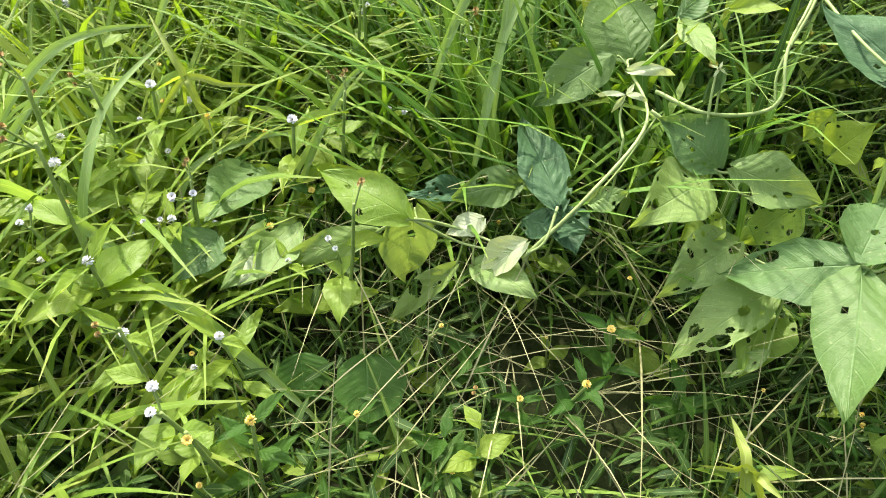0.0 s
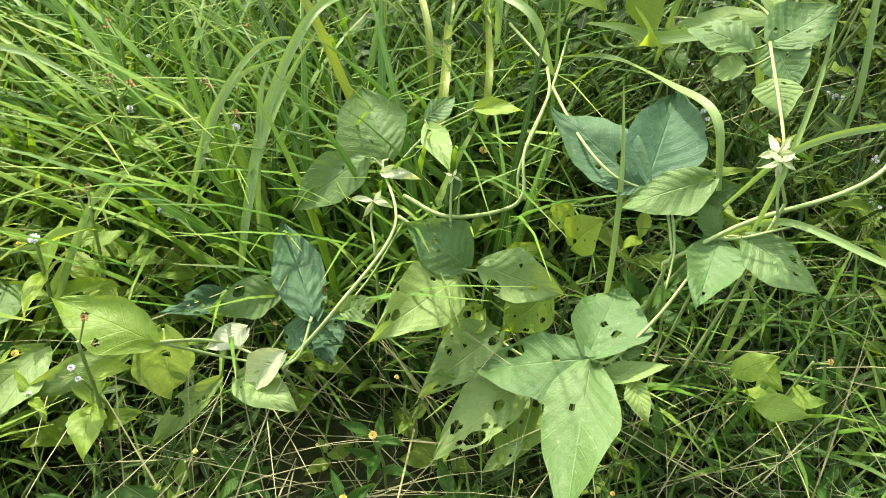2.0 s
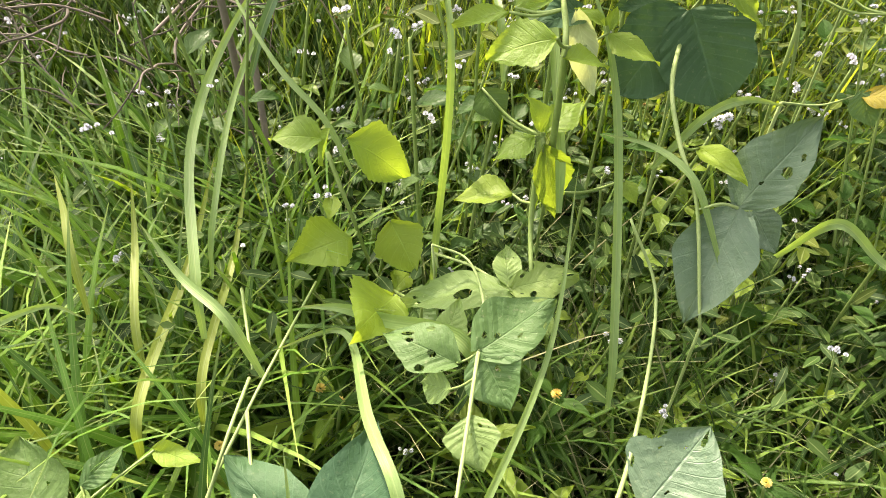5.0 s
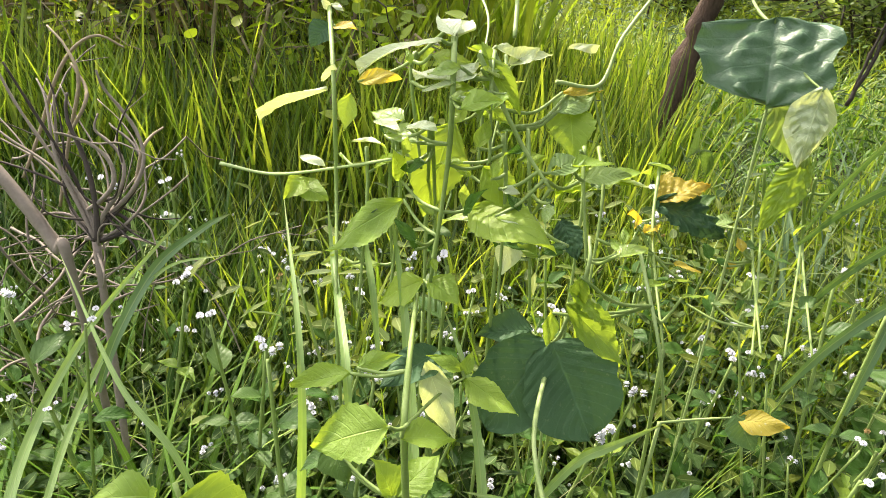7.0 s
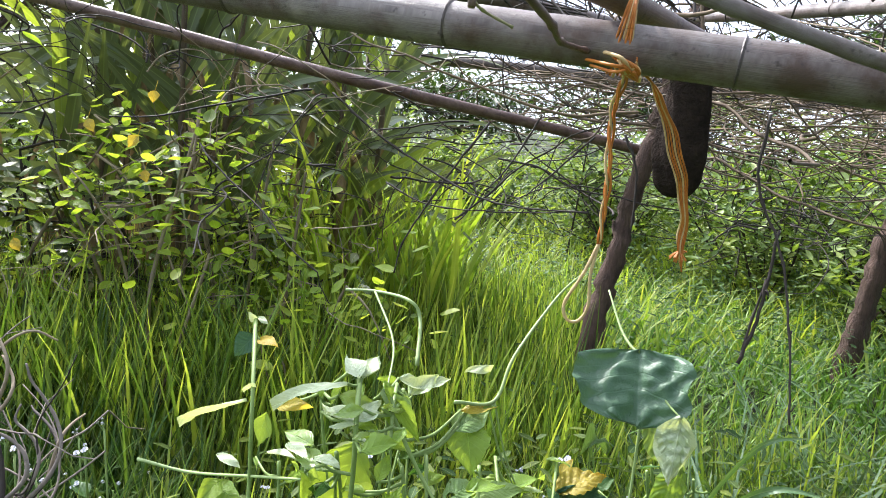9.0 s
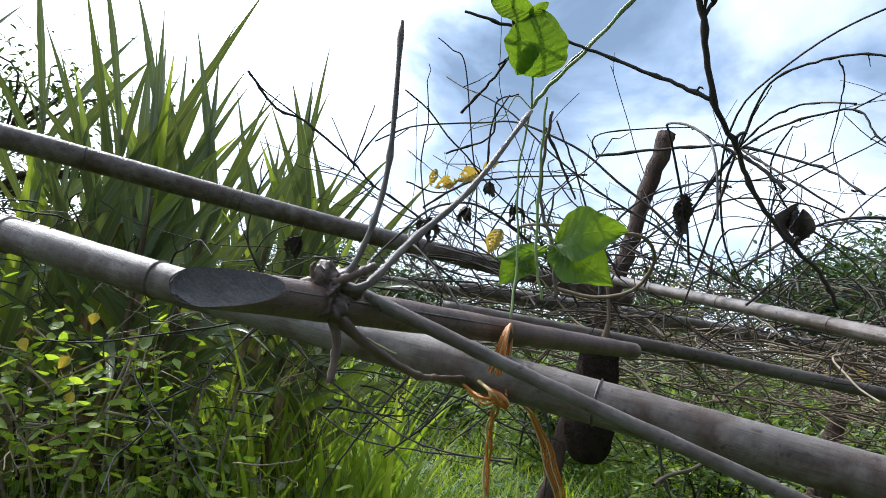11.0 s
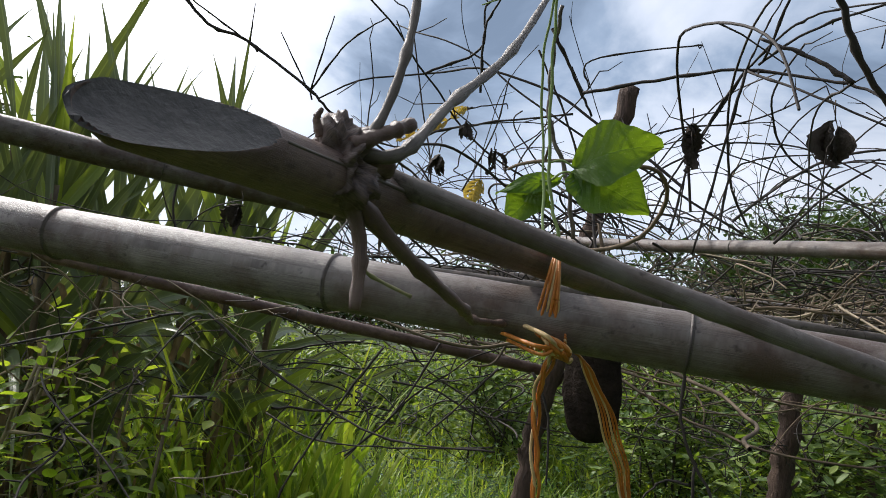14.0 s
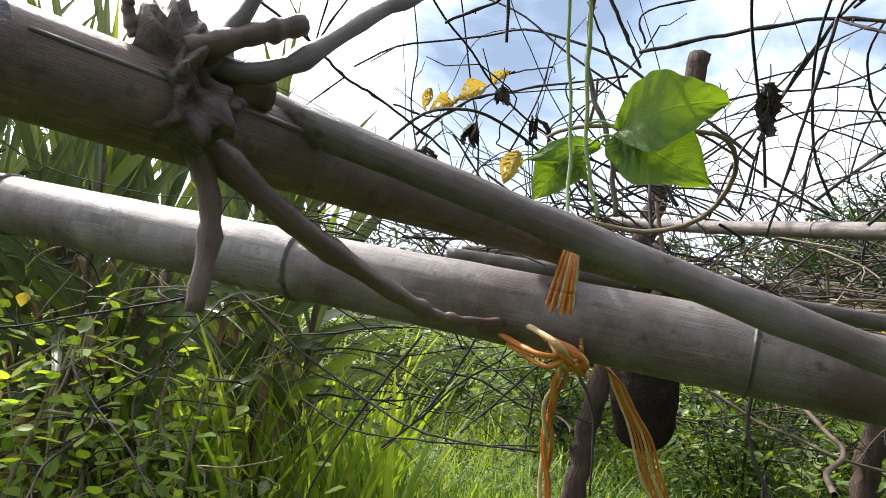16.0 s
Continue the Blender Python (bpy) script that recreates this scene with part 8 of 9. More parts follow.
def tangle(n, x, y, z, length, r, seed, lift=0.0, mat=DRY_VINE, name="dry_vine_mat", label="thick mat of dead dry vines lying on the frame", wander=0.35):
    """Dead vines heaped on the rails: many wandering strands with side twigs."""
    rs = np.random.RandomState(seed)
    a = Acc()
    for _ in range(n):
        p = np.array([rs.uniform(*x), rs.uniform(*y), rs.uniform(*z)])
        az = rs.uniform(0, 2 * np.pi)
        ln = rs.uniform(*length)
        k = 9
        el = rs.uniform(-0.15, 0.15) + (rs.uniform(0.0, 1.2) if rs.rand() < lift else 0.0)
        pts, az_v, el_v = [p], rs.normal(0, wander), rs.normal(-0.1 if lift else 0.0, 0.2)
        rad = rs.uniform(*r)
        for _k in range(k):
            d = np.array([math.cos(az) * math.cos(el), math.sin(az) * math.cos(el), math.sin(el)])
            q = pts[-1] + d * ln / k
            q[2] = np.clip(q[2], z[0] - 0.05, z[1] + (0.55 if lift else 0.06))
            if rs.rand() < 0.35 and rad > r[0] * 1.15:
                e = unit(d + rs.normal(0, 0.8, 3))
                tl = rs.uniform(0.03, 0.12)
                m1 = q + e * tl * 0.5 + rs.normal(0, 0.006, 3)
                a.tube([q, m1, q + e * tl], [rad * 0.55, rad * 0.35], 4, cap=False)
            pts.append(q)
            az += az_v + rs.normal(0, 0.22)
            el = el * 0.9 + el_v * 0.5 + rs.normal(0, 0.12)
        a.tube(spline(pts, 3), [rad, rad * 0.6], 5, cap=False)
    return whole(name, a, mat, label, "dry vines", kind="stuff")


tangle(280, (0.55, 2.8), (1.25, 3.4), (1.14, 1.36), (0.3, 1.0), (0.0016, 0.0042), 21)
tangle(130, (0.9, 3.6), (1.4, 3.8), (1.0, 1.3), (0.3, 0.9), (0.002, 0.005), 22)
tangle(150, (0.30, 1.6), (1.25, 2.6), (1.28, 1.45), (0.35, 0.9), (0.0012, 0.003), 23, lift=0.7, mat=DARK_VINE, label="dark bare vines arching up from the frame")
tangle(150, (1.2, 3.4), (1.5, 3.0), (1.2, 1.42), (0.3, 0.9), (0.0015, 0.0035), 28, lift=0.15, mat=PALE_VINE, label="pale sunlit dead vines heaped on the frame")
tangle(45, (0.5, 2.4), (1.2, 2.3), (1.28, 1.5), (0.45, 1.1), (0.0016, 0.0038), 31, lift=0.9, mat=DARK_VINE, wander=0.06, label="straight dark dead vines crossing over the frame")
tangle(60, (0.9, 2.2), (1.1, 1.8), (1.25, 1.4), (0.3, 0.8), (0.001, 0.0026), 24, lift=0.6, mat=DARK_VINE, label="dark bare vines arching up from the frame")
tangle(70, (-1.3, 0.4), (1.9, 2.4), (0.75, 1.42), (0.25, 0.7), (0.0016, 0.004), 25, lift=0.3, mat=DARK_VINE, name="dry_vine_curtain", label="dead dark vines hanging on the rail by the sugarcane")
tangle(45, (-1.3, 0.2), (1.85, 2.15), (0.5, 1.3), (0.2, 0.6), (0.001, 0.0026), 29, lift=0.2, mat=PALE_VINE, name="dry_vine_curtain", label="thin grey dead twigs hanging below the rail")
tangle(75, (-0.85, -0.42), (0.82, 1.1), (0.2, 0.62), (0.12, 0.4), (0.0012, 0.0026), 26, lift=0.5, mat=DEAD_STALK, wander=0.12, name="dead_stalks", label="heap of twisted grey dead stalks in grass")
tangle(120, (0.3, 3.2), (2.2, 3.6), (0.75, 1.25), (0.25, 0.8), (0.0018, 0.004), 27, lift=0.2, mat=DARK_VINE, name="dry_vine_curtain", label="dead vines hanging below the frame")


# ---- sugarcane and shrubs behind ----
def sugarcane(base, height, lean, seed, label, leaves=14, leaf_len=0.85):
    rs = np.random.RandomState(seed)
    base = np.array(base, float)
    t = thing("sugarcane", base, label, "sugarcane", "sugarcane plants")
    top = base + np.array([lean[0], lean[1], height])
    path = spline([base, base + (top - base) * np.array([0.35, 0.35, 0.5]), top], 12)
    a = Acc()
    rad = np.full(len(path), 0.0105)
    rad[::4] *= 1.18
    a.tube(path, rad, 9)
    part("stalk", a, CANE_STALK, t)
    for i in range(leaves):
        f = 0.45 + 0.55 * i / (leaves - 1)
        p = path[int(f * (len(path) - 1))]
        az = (i % 2) * np.pi + 0.5 * math.sin(seed * 1.3) + rs.uniform(-0.9, 0.9)
        out = np.array([math.cos(az), math.sin(az), 0.0])
        ln = leaf_len * rs.uniform(0.6, 1.15)
        # young leaves stand up as spears, older ones lean out and bend over at the tip
        young = i >= leaves - 6
        lean_out = rs.uniform(0.02, 0.55) if young else rs.uniform(0.3, 1.05)
        bend = rs.uniform(0.0, 0.12) if young else rs.choice([rs.uniform(0.05, 0.2), rs.uniform(0.35, 0.95)])
        d = out * math.sin(lean_out) + np.array([0, 0, math.cos(lean_out)])
        pts = [p + d * ln * q + out * bend * ln * 0.45 * q ** 2 - np.array([0, 0, bend * ln * q ** 2.6]) for q in (0.0, 0.2, 0.4, 0.6, 0.8, 1.0)]
        pts = [np.array([q[0], q[1], max(q[2], 0.12)]) for q in pts]
        b = Acc()
        blade(b, pts, rs.uniform(0.028, 0.052), fold=0.3, face=unit(np.array([0.5 * out[0], -1.0, 0.3])), smooth=7, tip_pow=1.25, taper=1.9)
        part("leaf", b, CANE_LEAF if rs.rand() > 0.1 else BLADE_YELLOW, t)
    # dead leaves hang round the stalk below
    for i in range(7):
        p = path[int((0.16 + 0.1 * i) * (len(path) - 1))]
        az = rs.uniform(0, 6.28)
        out = np.array([math.cos(az), math.sin(az), 0.0])
        ln = rs.uniform(0.3, 0.7)
        w = rs.uniform(0.05, 0.2)
        b = Acc()
        blade(b, [p, p + out * w * 0.5 + (0, 0, 0.06), p + out * w - (0, 0, ln * 0.3), p + out * w * rs.uniform(0.8, 1.3) - (0, 0, min(ln, p[2] - 0.05))], rs.uniform(0.02, 0.04), fold=0.5, smooth=6)
        part("dead_leaf", b, CANE_DRY, t)
    return t


CANES = random.Random(5)
for i in range(13):
    x = -1.65 + 1.15 * CANES.random() ** 0.8
    y = 2.75 + 0.8 * CANES.random()
    sugarcane((x, y, 0.0), 1.3 + 0.6 * CANES.random(), (CANES.uniform(-0.18, 0.18), CANES.uniform(-0.12, 0.1)), 40 + i, "tall sugarcane with arching green leaves in a clump")
for i in range(5):
    sugarcane((-1.05 + 0.14 * i, 2.7 + 0.13 * (i % 3), 0.0), 1.2 + 0.11 * ((i * 5) % 4), (0.09 * math.sin(i * 2.1), 0.0), 120 + i, "crowded sugarcane with drooping leaves in the clump", 12)
for i in range(5):
    sugarcane((-0.24 + 0.08 * i, 2.95 + 0.1 * (i % 2), 0.0), (1.45, 1.65, 1.55, 1.35, 1.3)[i], (0.03, 0.02), 80 + i, "slender sugarcane with upright spear leaves")
for i in range(8):
    sugarcane((CANES.uniform(-2.9, -1.6), CANES.uniform(2.3, 4.2), 0.0), CANES.uniform(0.9, 1.5), (CANES.uniform(-0.2, 0.2), 0), 90 + i, "sugarcane with broad drooping leaves at the edge of the clump")


def shrub(label, centre, size, n, leaf_len, mat, seed, stems=9, bark=DARK_VINE):
    """A loose bush: stems from the ground, leaves in clumps along them with gaps between."""
    rs = np.random.RandomState(seed)
    base = np.array([centre[0], centre[1], 0.0])
    t = thing("shrub", base, label, "shrub", "shrubs behind the frame")
    a, lv = Acc(), []
    for _ in range(stems):
        top = base + np.array([rs.uniform(-1, 1) * size[0], rs.uniform(-1, 1) * size[1], size[2] * rs.uniform(0.6, 1.05)])
        foot = base + np.array([rs.uniform(-0.5, 0.5) * size[0], rs.uniform(-0.5, 0.5) * size[1], 0.0])
        p = spline([foot, (foot + top) / 2 + rs.normal(0, 0.08, 3), top], 6)
        a.tube(p, [0.010, 0.004], 5, cap=False)
        for j in range(4):
            c = p[int(len(p) * rs.uniform(0.25, 0.99))]
            e = c + rs.normal(0, 0.5, 3) * np.array([size[0], size[1], size[2] * 0.35])
            e[2] = np.clip(e[2], 0.08, size[2] * 1.05)
            a.tube([c, (c + e) / 2 + rs.normal(0, 0.03, 3), e], [0.005, 0.002], 4, smooth=3, cap=False)
            k = n // (stems * 4)
            m = np.linspace(0, 1, k)[:, None]
            lv.append(c + (e - c) * m + rs.normal(0, 0.085, (k, 3)))
    part("stem", a, bark, t)
    b = Acc()
    lv = np.concatenate(lv)
    lv[:, 2] = np.maximum(lv[:, 2], 0.04)
    np.random.seed(seed)
    leaves_field(b, lv, leaf_len, leaf_len * (0.6 if mat is HERB_LIME else 0.42), 0.9)
    f = part("foliage", b, mat, t)
    f["kind"] = "stuff"
    return t


SH = random.Random(8)
HERB_LIME = mat_grass("creeper_leaf", [(0.05, 0.10, 0.02), (0.2, 0.31, 0.045), (0.32, 0.41, 0.06), (0.42, 0.46, 0.11)], through_light=0.55, rough=0.5)
for i in range(9):
    shrub("dense dark green shrub behind the grass", (-2.5 + i * 1.0 + SH.uniform(-0.3, 0.3), 6.6 + SH.uniform(-0.6, 0.8)), (0.7, 0.6, SH.uniform(0.9, 1.3)), 1900, 0.10, SHRUB, 200 + i)
for i, (x, y, h) in enumerate(((2.9, 3.4, 1.15), (3.5, 4.1, 1.25), (2.5, 4.3, 1.15), (4.1, 3.2, 1.2), (3.0, 5.0, 1.5), (4.6, 4.6, 1.6), (1.9, 5.3, 1.25))):
    shrub("shrub with narrow shiny leaves under the vine frame", (x, y), (0.55, 0.5, h), 1700, 0.085, SHRUB, 230 + i)
for i in range(7):
    shrub("leafy creeper bush with yellow-green leaves", (-1.75 + 0.27 * i, 2.05 + 0.12 * (i % 2)), (0.26, 0.16, 0.95 + 0.2 * (i % 3)), 330, 0.055, HERB_LIME, 250 + i, 3, PALE_VINE)
for i in range(5):
    shrub("dark bush behind the sugarcane", (-3.6 + 0.75 * i, 4.9 + 0.3 * (i % 2)), (0.6, 0.5, 1.3), 1500, 0.10, SHRUB, 270 + i)

for i in range(5):
    shrub("dense dark bush under the rail before the sugarcane", (-1.5 + 0.33 * i, 2.42 + 0.1 * (i % 2)), (0.24, 0.16, 0.55 + 0.5 * ((i * 3) % 4) / 3), 420, 0.08, HEDGE, 290 + i, 4)

# orange-yellow withered leaves in the creeper
for i, (x, y, z) in enumerate(((-0.84, 1.93, 0.69), (-0.50, 1.98, 1.11), (-0.525, 1.93, 0.99), (-0.51, 1.94, 0.90), (-0.66, 1.95, 1.02))):
    a = Acc()
    ang = i * 1.7
    leaf(a, (x, y, z), (x + 0.022 * math.cos(ang), y - 0.01, z - 0.03), 0.03, (0.2 * math.sin(ang), -1, 0.3), "bean", res=16, seed=300 + i, ripple=0.03)
    a.tube([(x, y, z), (x + 0.004, y + 0.01, z + 0.03)], 0.0008, 5)
    whole("yellow_leaf", a, YELLOW, "orange-yellow withered leaf hanging in the creeper", "leaf", "withered leaves in the creeper")


# yellow leaves lying in the vine mat
for i in range(16):
    x, y, z = 1.95 + 0.06 * i + 0.05 * math.sin(i * 5.1), 2.2 + 0.2 * math.sin(i * 2.3), 1.27 + 0.03 * math.sin(i * 3.7)
    a = Acc()
    leaf(a, (x, y, z), (x + 0.05 * math.cos(i * 1.9), y - 0.02, z - 0.035), 0.05, (0.3 * math.sin(i), -1, 0.6), "bean", res=16, seed=330 + i, ripple=0.03)
    a.tube([(x, y, z), (x - 0.01, y + 0.02, z + 0.03)], 0.001, 5)
    whole("yellow_leaf", a, YELLOW, "withered yellow leaf lying in the dry vine mat", "leaf", "withered leaves in the mat")


def tree(label, x, y, h, crown, n, seed, leaf_len=0.22, mat=MANGO):
    rs = np.random.RandomState(seed)
    t = thing("tree", (x, y, 0.0), label, "tree", "trees in the distance")
    base = np.array([x, y, 0.0])
    a = Acc()
    fork = base + np.array([0.1, 0.0, h * 0.38])
    a.tube([base - (0, 0, 0.1), base + (0.05, 0, h * 0.2), fork], [h * 0.045, h * 0.035, h * 0.03], 12, smooth=6, bump=0.05)
    places = []
    for i in range(9):
        az = i * 0.7 + rs.uniform(-0.2, 0.2)
        e = fork + np.array([math.cos(az) * crown * rs.uniform(0.4, 0.95), math.sin(az) * crown * rs.uniform(0.4, 0.95), h * rs.uniform(0.15, 0.6)])
        a.tube([fork, (fork + e) / 2 + (0, 0, 0.1 * h), e], [h * 0.02, h * 0.006], 7, smooth=5)
        for j in range(5):
            c = e + rs.normal(0, 0.28, 3) * np.array([crown, crown, h * 0.28])
            a.tube([(fork + e) / 2 + (0, 0, 0.08 * h), (e + c) / 2, c], [h * 0.007, h * 0.003], 5, smooth=3, cap=False)
            places.append(c + rs.normal(0, 1, (n // 45, 3)) * np.array([0.2, 0.2, 0.13]) * crown)
    part("trunk", a, BARK, t)
    b = Acc()
    np.random.seed(seed)
    leaves_field(b, np.concatenate(places), leaf_len, leaf_len * 0.3, 1.0, 0.5)
    part("crown", b, mat, t)
    return t


tree("mango tree with drooping dark leaves", 6.4, 7.6, 2.45, 1.2, 7500, 61, 0.18)
tree("mango tree with drooping dark leaves", 8.6, 8.4, 2.9, 1.4, 7000, 62, 0.2)
tree("broad dark tree beyond the field", 5.6, 13.5, 2.9, 1.9, 4200, 63)
tree("broad dark tree beyond the field", -1.2, 14.0, 2.4, 2.2, 4200, 64)
tree("broad dark tree beyond the field", 1.6, 15.0, 2.2, 2.2, 4200, 65)
tree("broad dark tree beyond the field", 14.0, 14.0, 4.4, 2.3, 4200, 66)
tree("broad dark tree beyond the field", -7.0, 13.0, 4.2, 2.3, 4200, 67)


# ---- small flowering weeds ----
np.random.seed(11)
FW = random.Random(17)
KINDS = [flowering_weed(0.16, 1, "small weed with fluffy pale lavender flower heads", PETAL),
         flowering_weed(0.24, 2, "erect weed with fluffy pale lavender flower heads", PETAL, heads=5),
         flowering_weed(0.30, 3, "tall weed with white fluffy flower heads", PETAL, heads=3, mat=WEED_DARK),
         flowering_weed(0.13, 4, "low weed with tiny yellow flower heads", PETAL_YELLOW, 0.0034, 1, leaf_len=0.045),
         flowering_weed(0.20, 5, "weed with pointed yellow-green leaves and seed head", SEED, 0.0022, 2, leaf_len=0.05)]


def place_weed(kind, x, y, s=1.0, rot=None):
    m = Matrix.Translation((x, y, float(ground_z(x, y)))) @ Matrix.Rotation(FW.uniform(0, 6.28) if rot is None else rot, 4, "Z") @ Matrix.Scale(s, 4)
    c = copy_thing(KINDS[kind], Matrix.Translation((0, 0, 0)))
    c.matrix_basis = m
    return c


for i in range(46):
    place_weed(FW.choice((0, 1, 1, 2)), FW.uniform(-0.75, 0.15), FW.uniform(0.72, 1.35), FW.uniform(0.8, 1.25))
for i in range(26):
    place_weed(FW.choice((0, 1, 4)), FW.uniform(0.1, 1.1), FW.uniform(0.75, 1.5), FW.uniform(0.8, 1.3))
for i in range(46):
    place_weed(FW.choice((4, 4, 0, 3)), FW.uniform(-1.0, -0.5), FW.uniform(-0.35, 0.4), FW.uniform(0.9, 1.5))
for i in range(16):
    place_weed(FW.choice((3, 3, 4)), FW.uniform(-0.75, 0.25), FW.uniform(-0.3, 0.1), FW.uniform(0.6, 0.95))
for i in range(14):
    place_weed(FW.choice((0, 1)), FW.uniform(-0.15, 0.5), FW.uniform(0.3, 0.62), FW.uniform(0.7, 1.1))

KINDS += [flowering_weed(0.26, 6, "leafy weed with broad toothed leaves and lilac heads", PETAL, heads=3, mat=WEED_MID, leaf_len=0.06),
          flowering_weed(0.22, 7, "leafy dark weed with broad toothed leaves", PETAL, heads=1, mat=WEED_DARK, leaf_len=0.06)]
for i in range(60):
    place_weed(FW.choice((5, 6, 6, 6)), FW.uniform(-0.55, 0.95), FW.uniform(0.5, 1.2), FW.uniform(0.8, 1.4))
for i in range(40):
    place_weed(6, FW.uniform(-0.95, -0.2), FW.uniform(0.75, 1.4), FW.uniform(1.0, 1.6))
for i in range(50):
    place_weed(FW.choice((1, 2, 2, 4)), FW.uniform(-0.4, 0.75), FW.uniform(0.62, 1.2), FW.uniform(1.1, 1.75))
KINDS += [flowering_weed(0.42, 8, "tall thin weed with small toothed leaves", PETAL, heads=3, mat=WEED_MID, leaf_len=0.034),
          flowering_weed(0.36, 9, "tall dark weed with small toothed leaves", PETAL, heads=2, mat=WEED_MID, leaf_len=0.038)]
for i in range(44):
    place_weed(FW.choice((7, 8)), FW.uniform(-0.4, 0.9), FW.uniform(0.6, 1.15), FW.uniform(0.75, 1.3))
for i in range(40):
    place_weed(FW.choice((5, 6, 6, 8)), FW.uniform(-0.35, 0.95), FW.uniform(0.72, 1.2), FW.uniform(0.9, 1.4))
# low leafy weeds beside the vine
LOW = len(KINDS)
KINDS += [pair_weed(0.10, 21, "low weed with long yellow-green toothed leaves in pairs", WEED),
          pair_weed(0.15, 22, "upright weed with pale lanceolate leaves in pairs", WEED, 0.055, 0.30, 4, PETAL),
          pair_weed(0.06, 23, "weed seedling with four narrow bright leaves", WEED, 0.062, 0.28, 2),
          pair_weed(0.09, 24, "small dark weed with pointed leaves in pairs", WEED_MID, 0.042, 0.4, 3),
          pair_weed(0.13, 25, "slender weed with pointed leaves and a cream flower", WEED_MID, 0.045, 0.36, 3, PETAL_YELLOW)]
for k, x, y, z in ((1, -0.85, -0.17, 0.9), (1, -0.77, -0.18, 0.9), (0, -0.70, -0.09, 1.1), (0, -0.56, 0.09, 1.1), (0, -0.77, -0.34, 0.7), (0, -0.55, -0.27, 0.6), (0, -0.68, -0.28, 0.6),
                   (2, -0.47, -0.21, 0.8), (2, -0.15, -0.12, 0.9), (1, -0.81, 0.04, 1.1), (1, -0.86, 0.02, 1.3), (4, -0.277, -0.05, 0.95), (4, -0.41, -0.22, 0.6), (4, -0.35, -0.13, 0.7), (1, -0.83, -0.12, 1.3)):
    place_weed(LOW + k, x, y, z)
for i in range(36):
    place_weed(LOW + FW.choice((0, 1, 1)), FW.uniform(-1.25, -0.6), FW.uniform(-0.25, 0.5), FW.uniform(0.7, 1.3))
for i in range(46):
    place_weed(LOW + FW.choice((3, 3, 4)), FW.uniform(-0.75, 0.25), FW.uniform(-0.3, 0.12), FW.uniform(0.6, 1.1))
for i in range(44):
    place_weed(LOW + FW.choice((0, 3, 4)), FW.uniform(-0.35, 0.7), FW.uniform(0.1, 0.6), FW.uniform(0.8, 1.6))
for i, k in enumerate(KINDS):
    k.matrix_basis = Matrix.Translation((-0.62 + 0.2 * i, 0.55 + 0.05 * (i % 2), float(ground_z(-0.62 + 0.2 * i, 0.55))))

# ---- grass, from the nearest outward ----
np.random.seed(12)


def grass_patch(label, places, heights, wide, mat, name="grass", **kw):
    a = Acc()
    blades_field(a, places, heights, wide, **kw)
    return whole(name, a, mat, label, "grass", kind="stuff")


def hts(n, lo, hi):
    return np.random.uniform(lo, hi, n) * np.random.uniform(0.75, 1.0, n)


OPEN = lambda x, y: ((x - -0.32) / 0.17) ** 2 + ((y - -0.04) / 0.11) ** 2 > np.random.uniform(0.2, 1.1, len(x))      # a bare hollow in the grass
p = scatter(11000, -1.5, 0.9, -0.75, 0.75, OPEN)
grass_patch("short dense grass under the bean leaves", p, hts(len(p), 0.05, 0.13), 0.0055, GRASS_SHADED, lean=0.9, bend=1.0)
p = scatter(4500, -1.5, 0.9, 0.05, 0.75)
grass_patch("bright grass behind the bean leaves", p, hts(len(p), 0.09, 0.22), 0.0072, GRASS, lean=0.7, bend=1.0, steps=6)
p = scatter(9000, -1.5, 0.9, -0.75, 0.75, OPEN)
grass_patch("fine short grass under the bean leaves", p, hts(len(p), 0.04, 0.12), 0.003, GRASS_SHADED, lean=0.8, bend=1.0)
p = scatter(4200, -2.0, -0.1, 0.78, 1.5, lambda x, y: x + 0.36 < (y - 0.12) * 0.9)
grass_patch("grass in painted shade between dead stalks", p, hts(len(p), 0.18, 0.44), 0.008, GRASS_SHADED, lean=0.35, bend=0.7, steps=6)
p = scatter(7500, -2.2, -0.1, 0.1, 1.5, lambda x, y: (x + 0.36 < (y - 0.12) * 0.9) & (y > 0.2 - 0.5 * (x + 0.75)) & (y < 0.85))
grass_patch("taller bright grass in a thick stand", p, hts(len(p), 0.20, 0.46), 0.0078, GRASS, lean=0.45, bend=1.0, steps=7)
p = scatter(4600, -2.0, -0.4, -0.5, 0.9, lambda x, y: (y > 0.2) | (x < -0.8))
grass_patch("yellow-green grass blades in the sun", p, hts(len(p), 0.16, 0.38), 0.0105, GRASS_YELLOW, lean=0.55, bend=1.0, steps=7)
p = scatter(1100, -1.35, -0.2, 0.08, 0.85, lambda x, y: y > 0.1 - 0.6 * (x + 0.45))
grass_patch("long arching green grass blades", p, hts(len(p), 0.28, 0.52), 0.0115, GRASS, lean=0.5, bend=1.1, steps=9, azimuth=2.5, spread=1.3)
p = scatter(2200, -1.5, -0.74, -0.45, 0.35)
grass_patch("pale green grass beside the vine", p, hts(len(p), 0.10, 0.26), 0.0095, GRASS_YELLOW, lean=0.8, bend=1.0, steps=7)
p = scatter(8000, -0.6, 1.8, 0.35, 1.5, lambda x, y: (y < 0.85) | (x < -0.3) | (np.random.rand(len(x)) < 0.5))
grass_patch("mid-height grass between the weeds", p, hts(len(p), 0.10, 0.34), 0.0075, GRASS_SHADED, lean=0.5, bend=0.9, steps=6)
p = scatter(170, -0.3, 0.8, 0.66, 1.25)
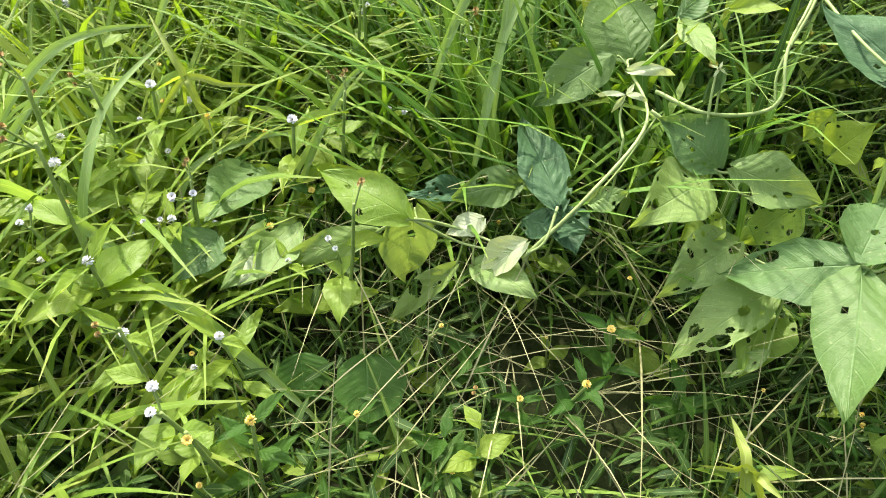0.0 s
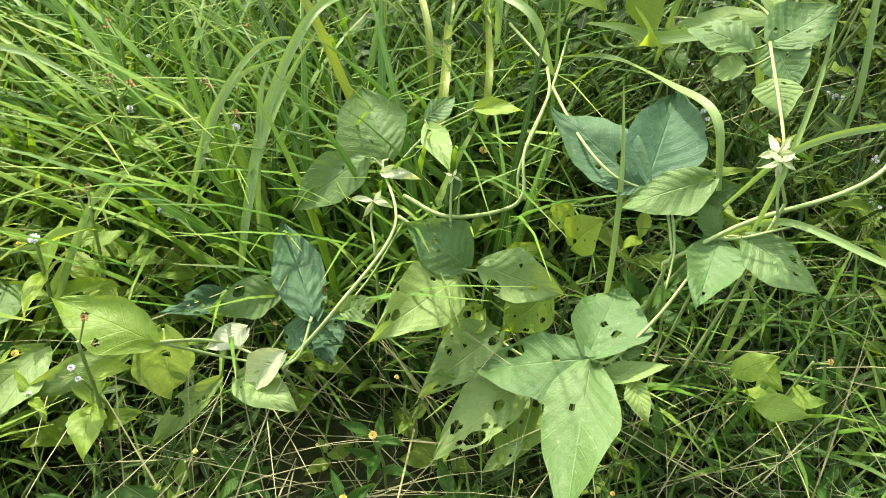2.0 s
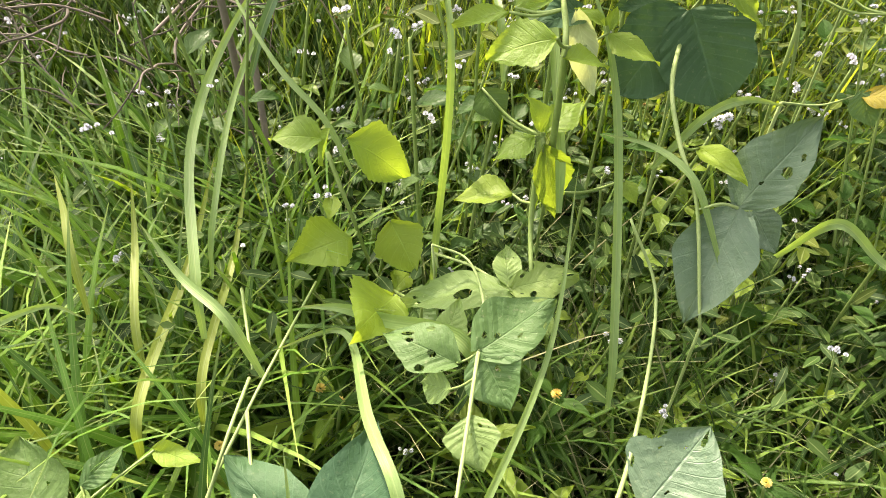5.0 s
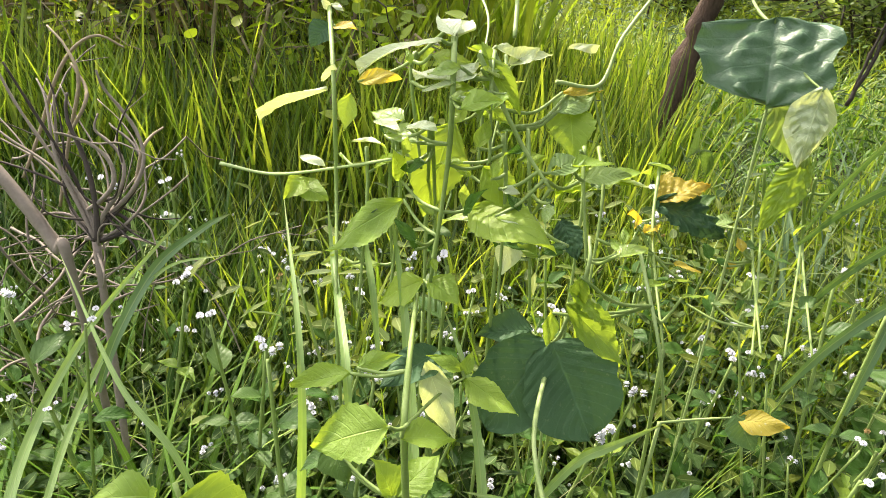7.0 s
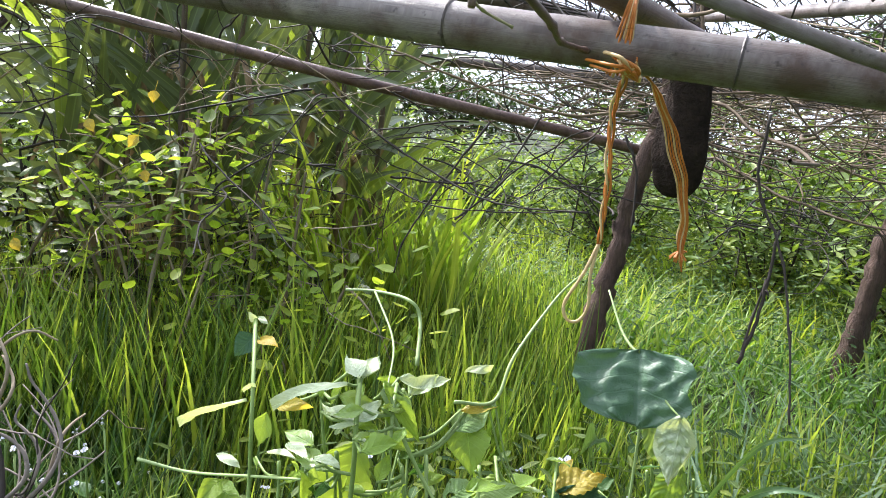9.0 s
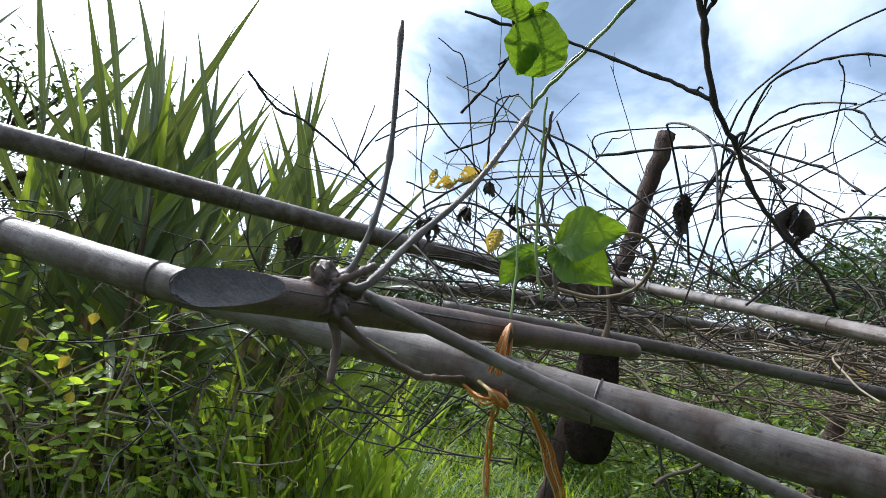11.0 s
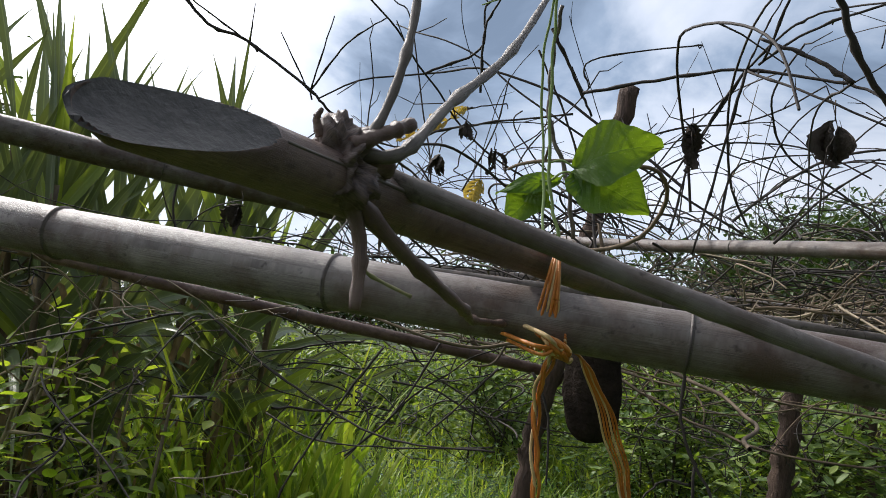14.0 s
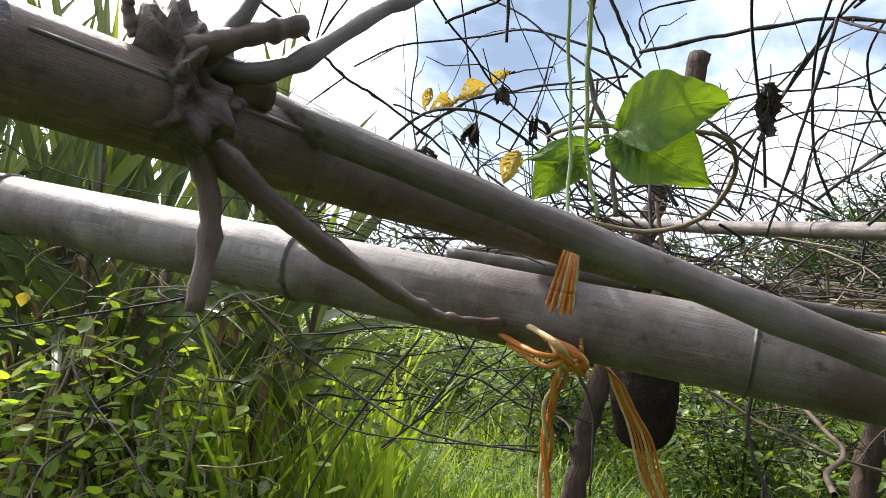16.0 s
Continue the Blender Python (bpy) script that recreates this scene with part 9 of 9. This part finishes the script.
grass_patch("thin upright stems among the weeds", p, hts(len(p), 0.3, 0.6), 0.0042, GRASS_YELLOW, lean=0.25, bend=0.4, steps=6)
p = scatter(2600, -0.3, 1.5, 1.0, 1.85)
grass_patch("sunlit upright grass behind the weeds", p, hts(len(p), 0.22, 0.52), 0.0085, GRASS_TALL, lean=0.25, bend=0.4, steps=6)
p = scatter(900, 0.3, 1.9, 0.7, 1.7)
grass_patch("thin grass behind the weeds", p, hts(len(p), 0.18, 0.42), 0.005, GRASS, lean=0.45, bend=0.8, steps=6)
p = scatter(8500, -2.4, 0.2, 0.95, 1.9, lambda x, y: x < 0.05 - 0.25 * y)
grass_patch("grass coloured dark green for the shade of taller stands", p, hts(len(p), 0.2, 0.5), 0.0095, GRASS_SHADED, lean=0.3, bend=0.5, steps=6)
p = scatter(10500, -2.6, 1.1, 1.4, 3.0, lambda x, y: (x < 0.25 + 0.3 * y) & (y > 1.75 - 0.35 * x * (x > -0.5)))
grass_patch("tall upright green grass", p, hts(len(p), 0.34, 0.68), 0.0115, GRASS_TALL, lean=0.2, bend=0.3, steps=6)
p = scatter(800, -1.3, 0.1, 1.6, 2.0)
grass_patch("yellow-green grass standing before the creeper", p, hts(len(p), 0.42, 0.78), 0.010, GRASS_TALL, lean=0.22, bend=0.4, steps=6)
p = scatter(320, 0.75, 1.6, 0.95, 1.7)
grass_patch("long grey-green grass arching over the weeds", p, hts(len(p), 0.35, 0.62), 0.012, BLADE_DEEP, lean=0.7, bend=1.2, steps=9)
p = scatter(420, -0.45, 0.5, 2.5, 3.5)
grass_patch("tall broad cane grass beside the sugarcane", p, hts(len(p), 0.7, 1.3), 0.026, FIELD, lean=0.22, bend=0.6, steps=9)
p = scatter(8500, 0.2, 4.5, 1.3, 4.5)
grass_patch("lush green grass around the post", p, hts(len(p), 0.16, 0.40), 0.0085, GRASS, lean=0.5, bend=0.9, steps=5)
p = scatter(12000, -4.0, 5.5, 2.8, 7.5)
grass_patch("bright grass in the open field", p, hts(len(p), 0.22, 0.5), 0.011, FIELD, lean=0.45, bend=0.9, steps=5)
p = scatter(9000, -16, 20, 7.5, 26)
grass_patch("distant field grass", p, hts(len(p), 0.3, 0.7), 0.03, GRASS_TALL, lean=0.5, bend=0.9, steps=4, vee=False)
p = scatter(9000, -6.0, 6.0, -3.0, 3.2, lambda x, y: (x < -1.4) | (x > 1.0))
grass_patch("grass of the meadow round the weeds", p, hts(len(p), 0.12, 0.34), 0.012, GRASS, lean=0.55, bend=0.9, steps=4, vee=False)
p = scatter(6500, -4.5, 4.5, -4.0, -0.6)
grass_patch("short grass behind the path", p, hts(len(p), 0.08, 0.25), 0.007, GRASS, lean=0.6, bend=0.9, steps=4, vee=False)


def herb_patch(label, places, lo, hi, length, wide, mat, name="low_herbs"):
    a = Acc()
    q = places.copy()
    q[:, 2] += np.random.uniform(lo, hi, len(q))
    leaves_field(a, q, length, wide, 0.6)
    return whole(name, a, mat, label, "herbs", kind="stuff")


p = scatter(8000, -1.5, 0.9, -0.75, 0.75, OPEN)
herb_patch("carpet of small pointed green leaves", p, 0.01, 0.08, 0.036, 0.0085, HERB_SHADED)
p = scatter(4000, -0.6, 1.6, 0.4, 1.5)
herb_patch("small green leaves between grass blades", p, 0.03, 0.27, 0.034, 0.015, HERB_SHADED)
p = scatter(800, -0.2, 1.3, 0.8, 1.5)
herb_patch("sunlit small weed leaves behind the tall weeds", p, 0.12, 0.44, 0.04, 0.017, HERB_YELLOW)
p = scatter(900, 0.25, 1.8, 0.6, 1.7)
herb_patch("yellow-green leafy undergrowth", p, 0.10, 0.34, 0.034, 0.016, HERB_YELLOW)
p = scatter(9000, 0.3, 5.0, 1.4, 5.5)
herb_patch("leafy green undergrowth around the post", p, 0.06, 0.40, 0.045, 0.018, HERB_SHADED)
p = scatter(3000, -0.8, 0.7, -0.6, 0.5)
a = Acc()
blades_field(a, p[:1300], hts(1300, 0.10, 0.24), 0.0017, lean=1.5, bend=0.5, steps=5)
whole("dry_straw", a, STRAW, "thin pale dry grass stalks crossing the weeds", "grass", kind="stuff")
p = scatter(500, -0.3, 1.7, 0.4, 1.6)
a = Acc()
blades_field(a, p, hts(500, 0.2, 0.45), 0.0018, lean=0.7, bend=0.5, steps=5)
whole("dry_straw", a, STRAW, "thin dry stalks standing in the grass", "grass", kind="stuff")
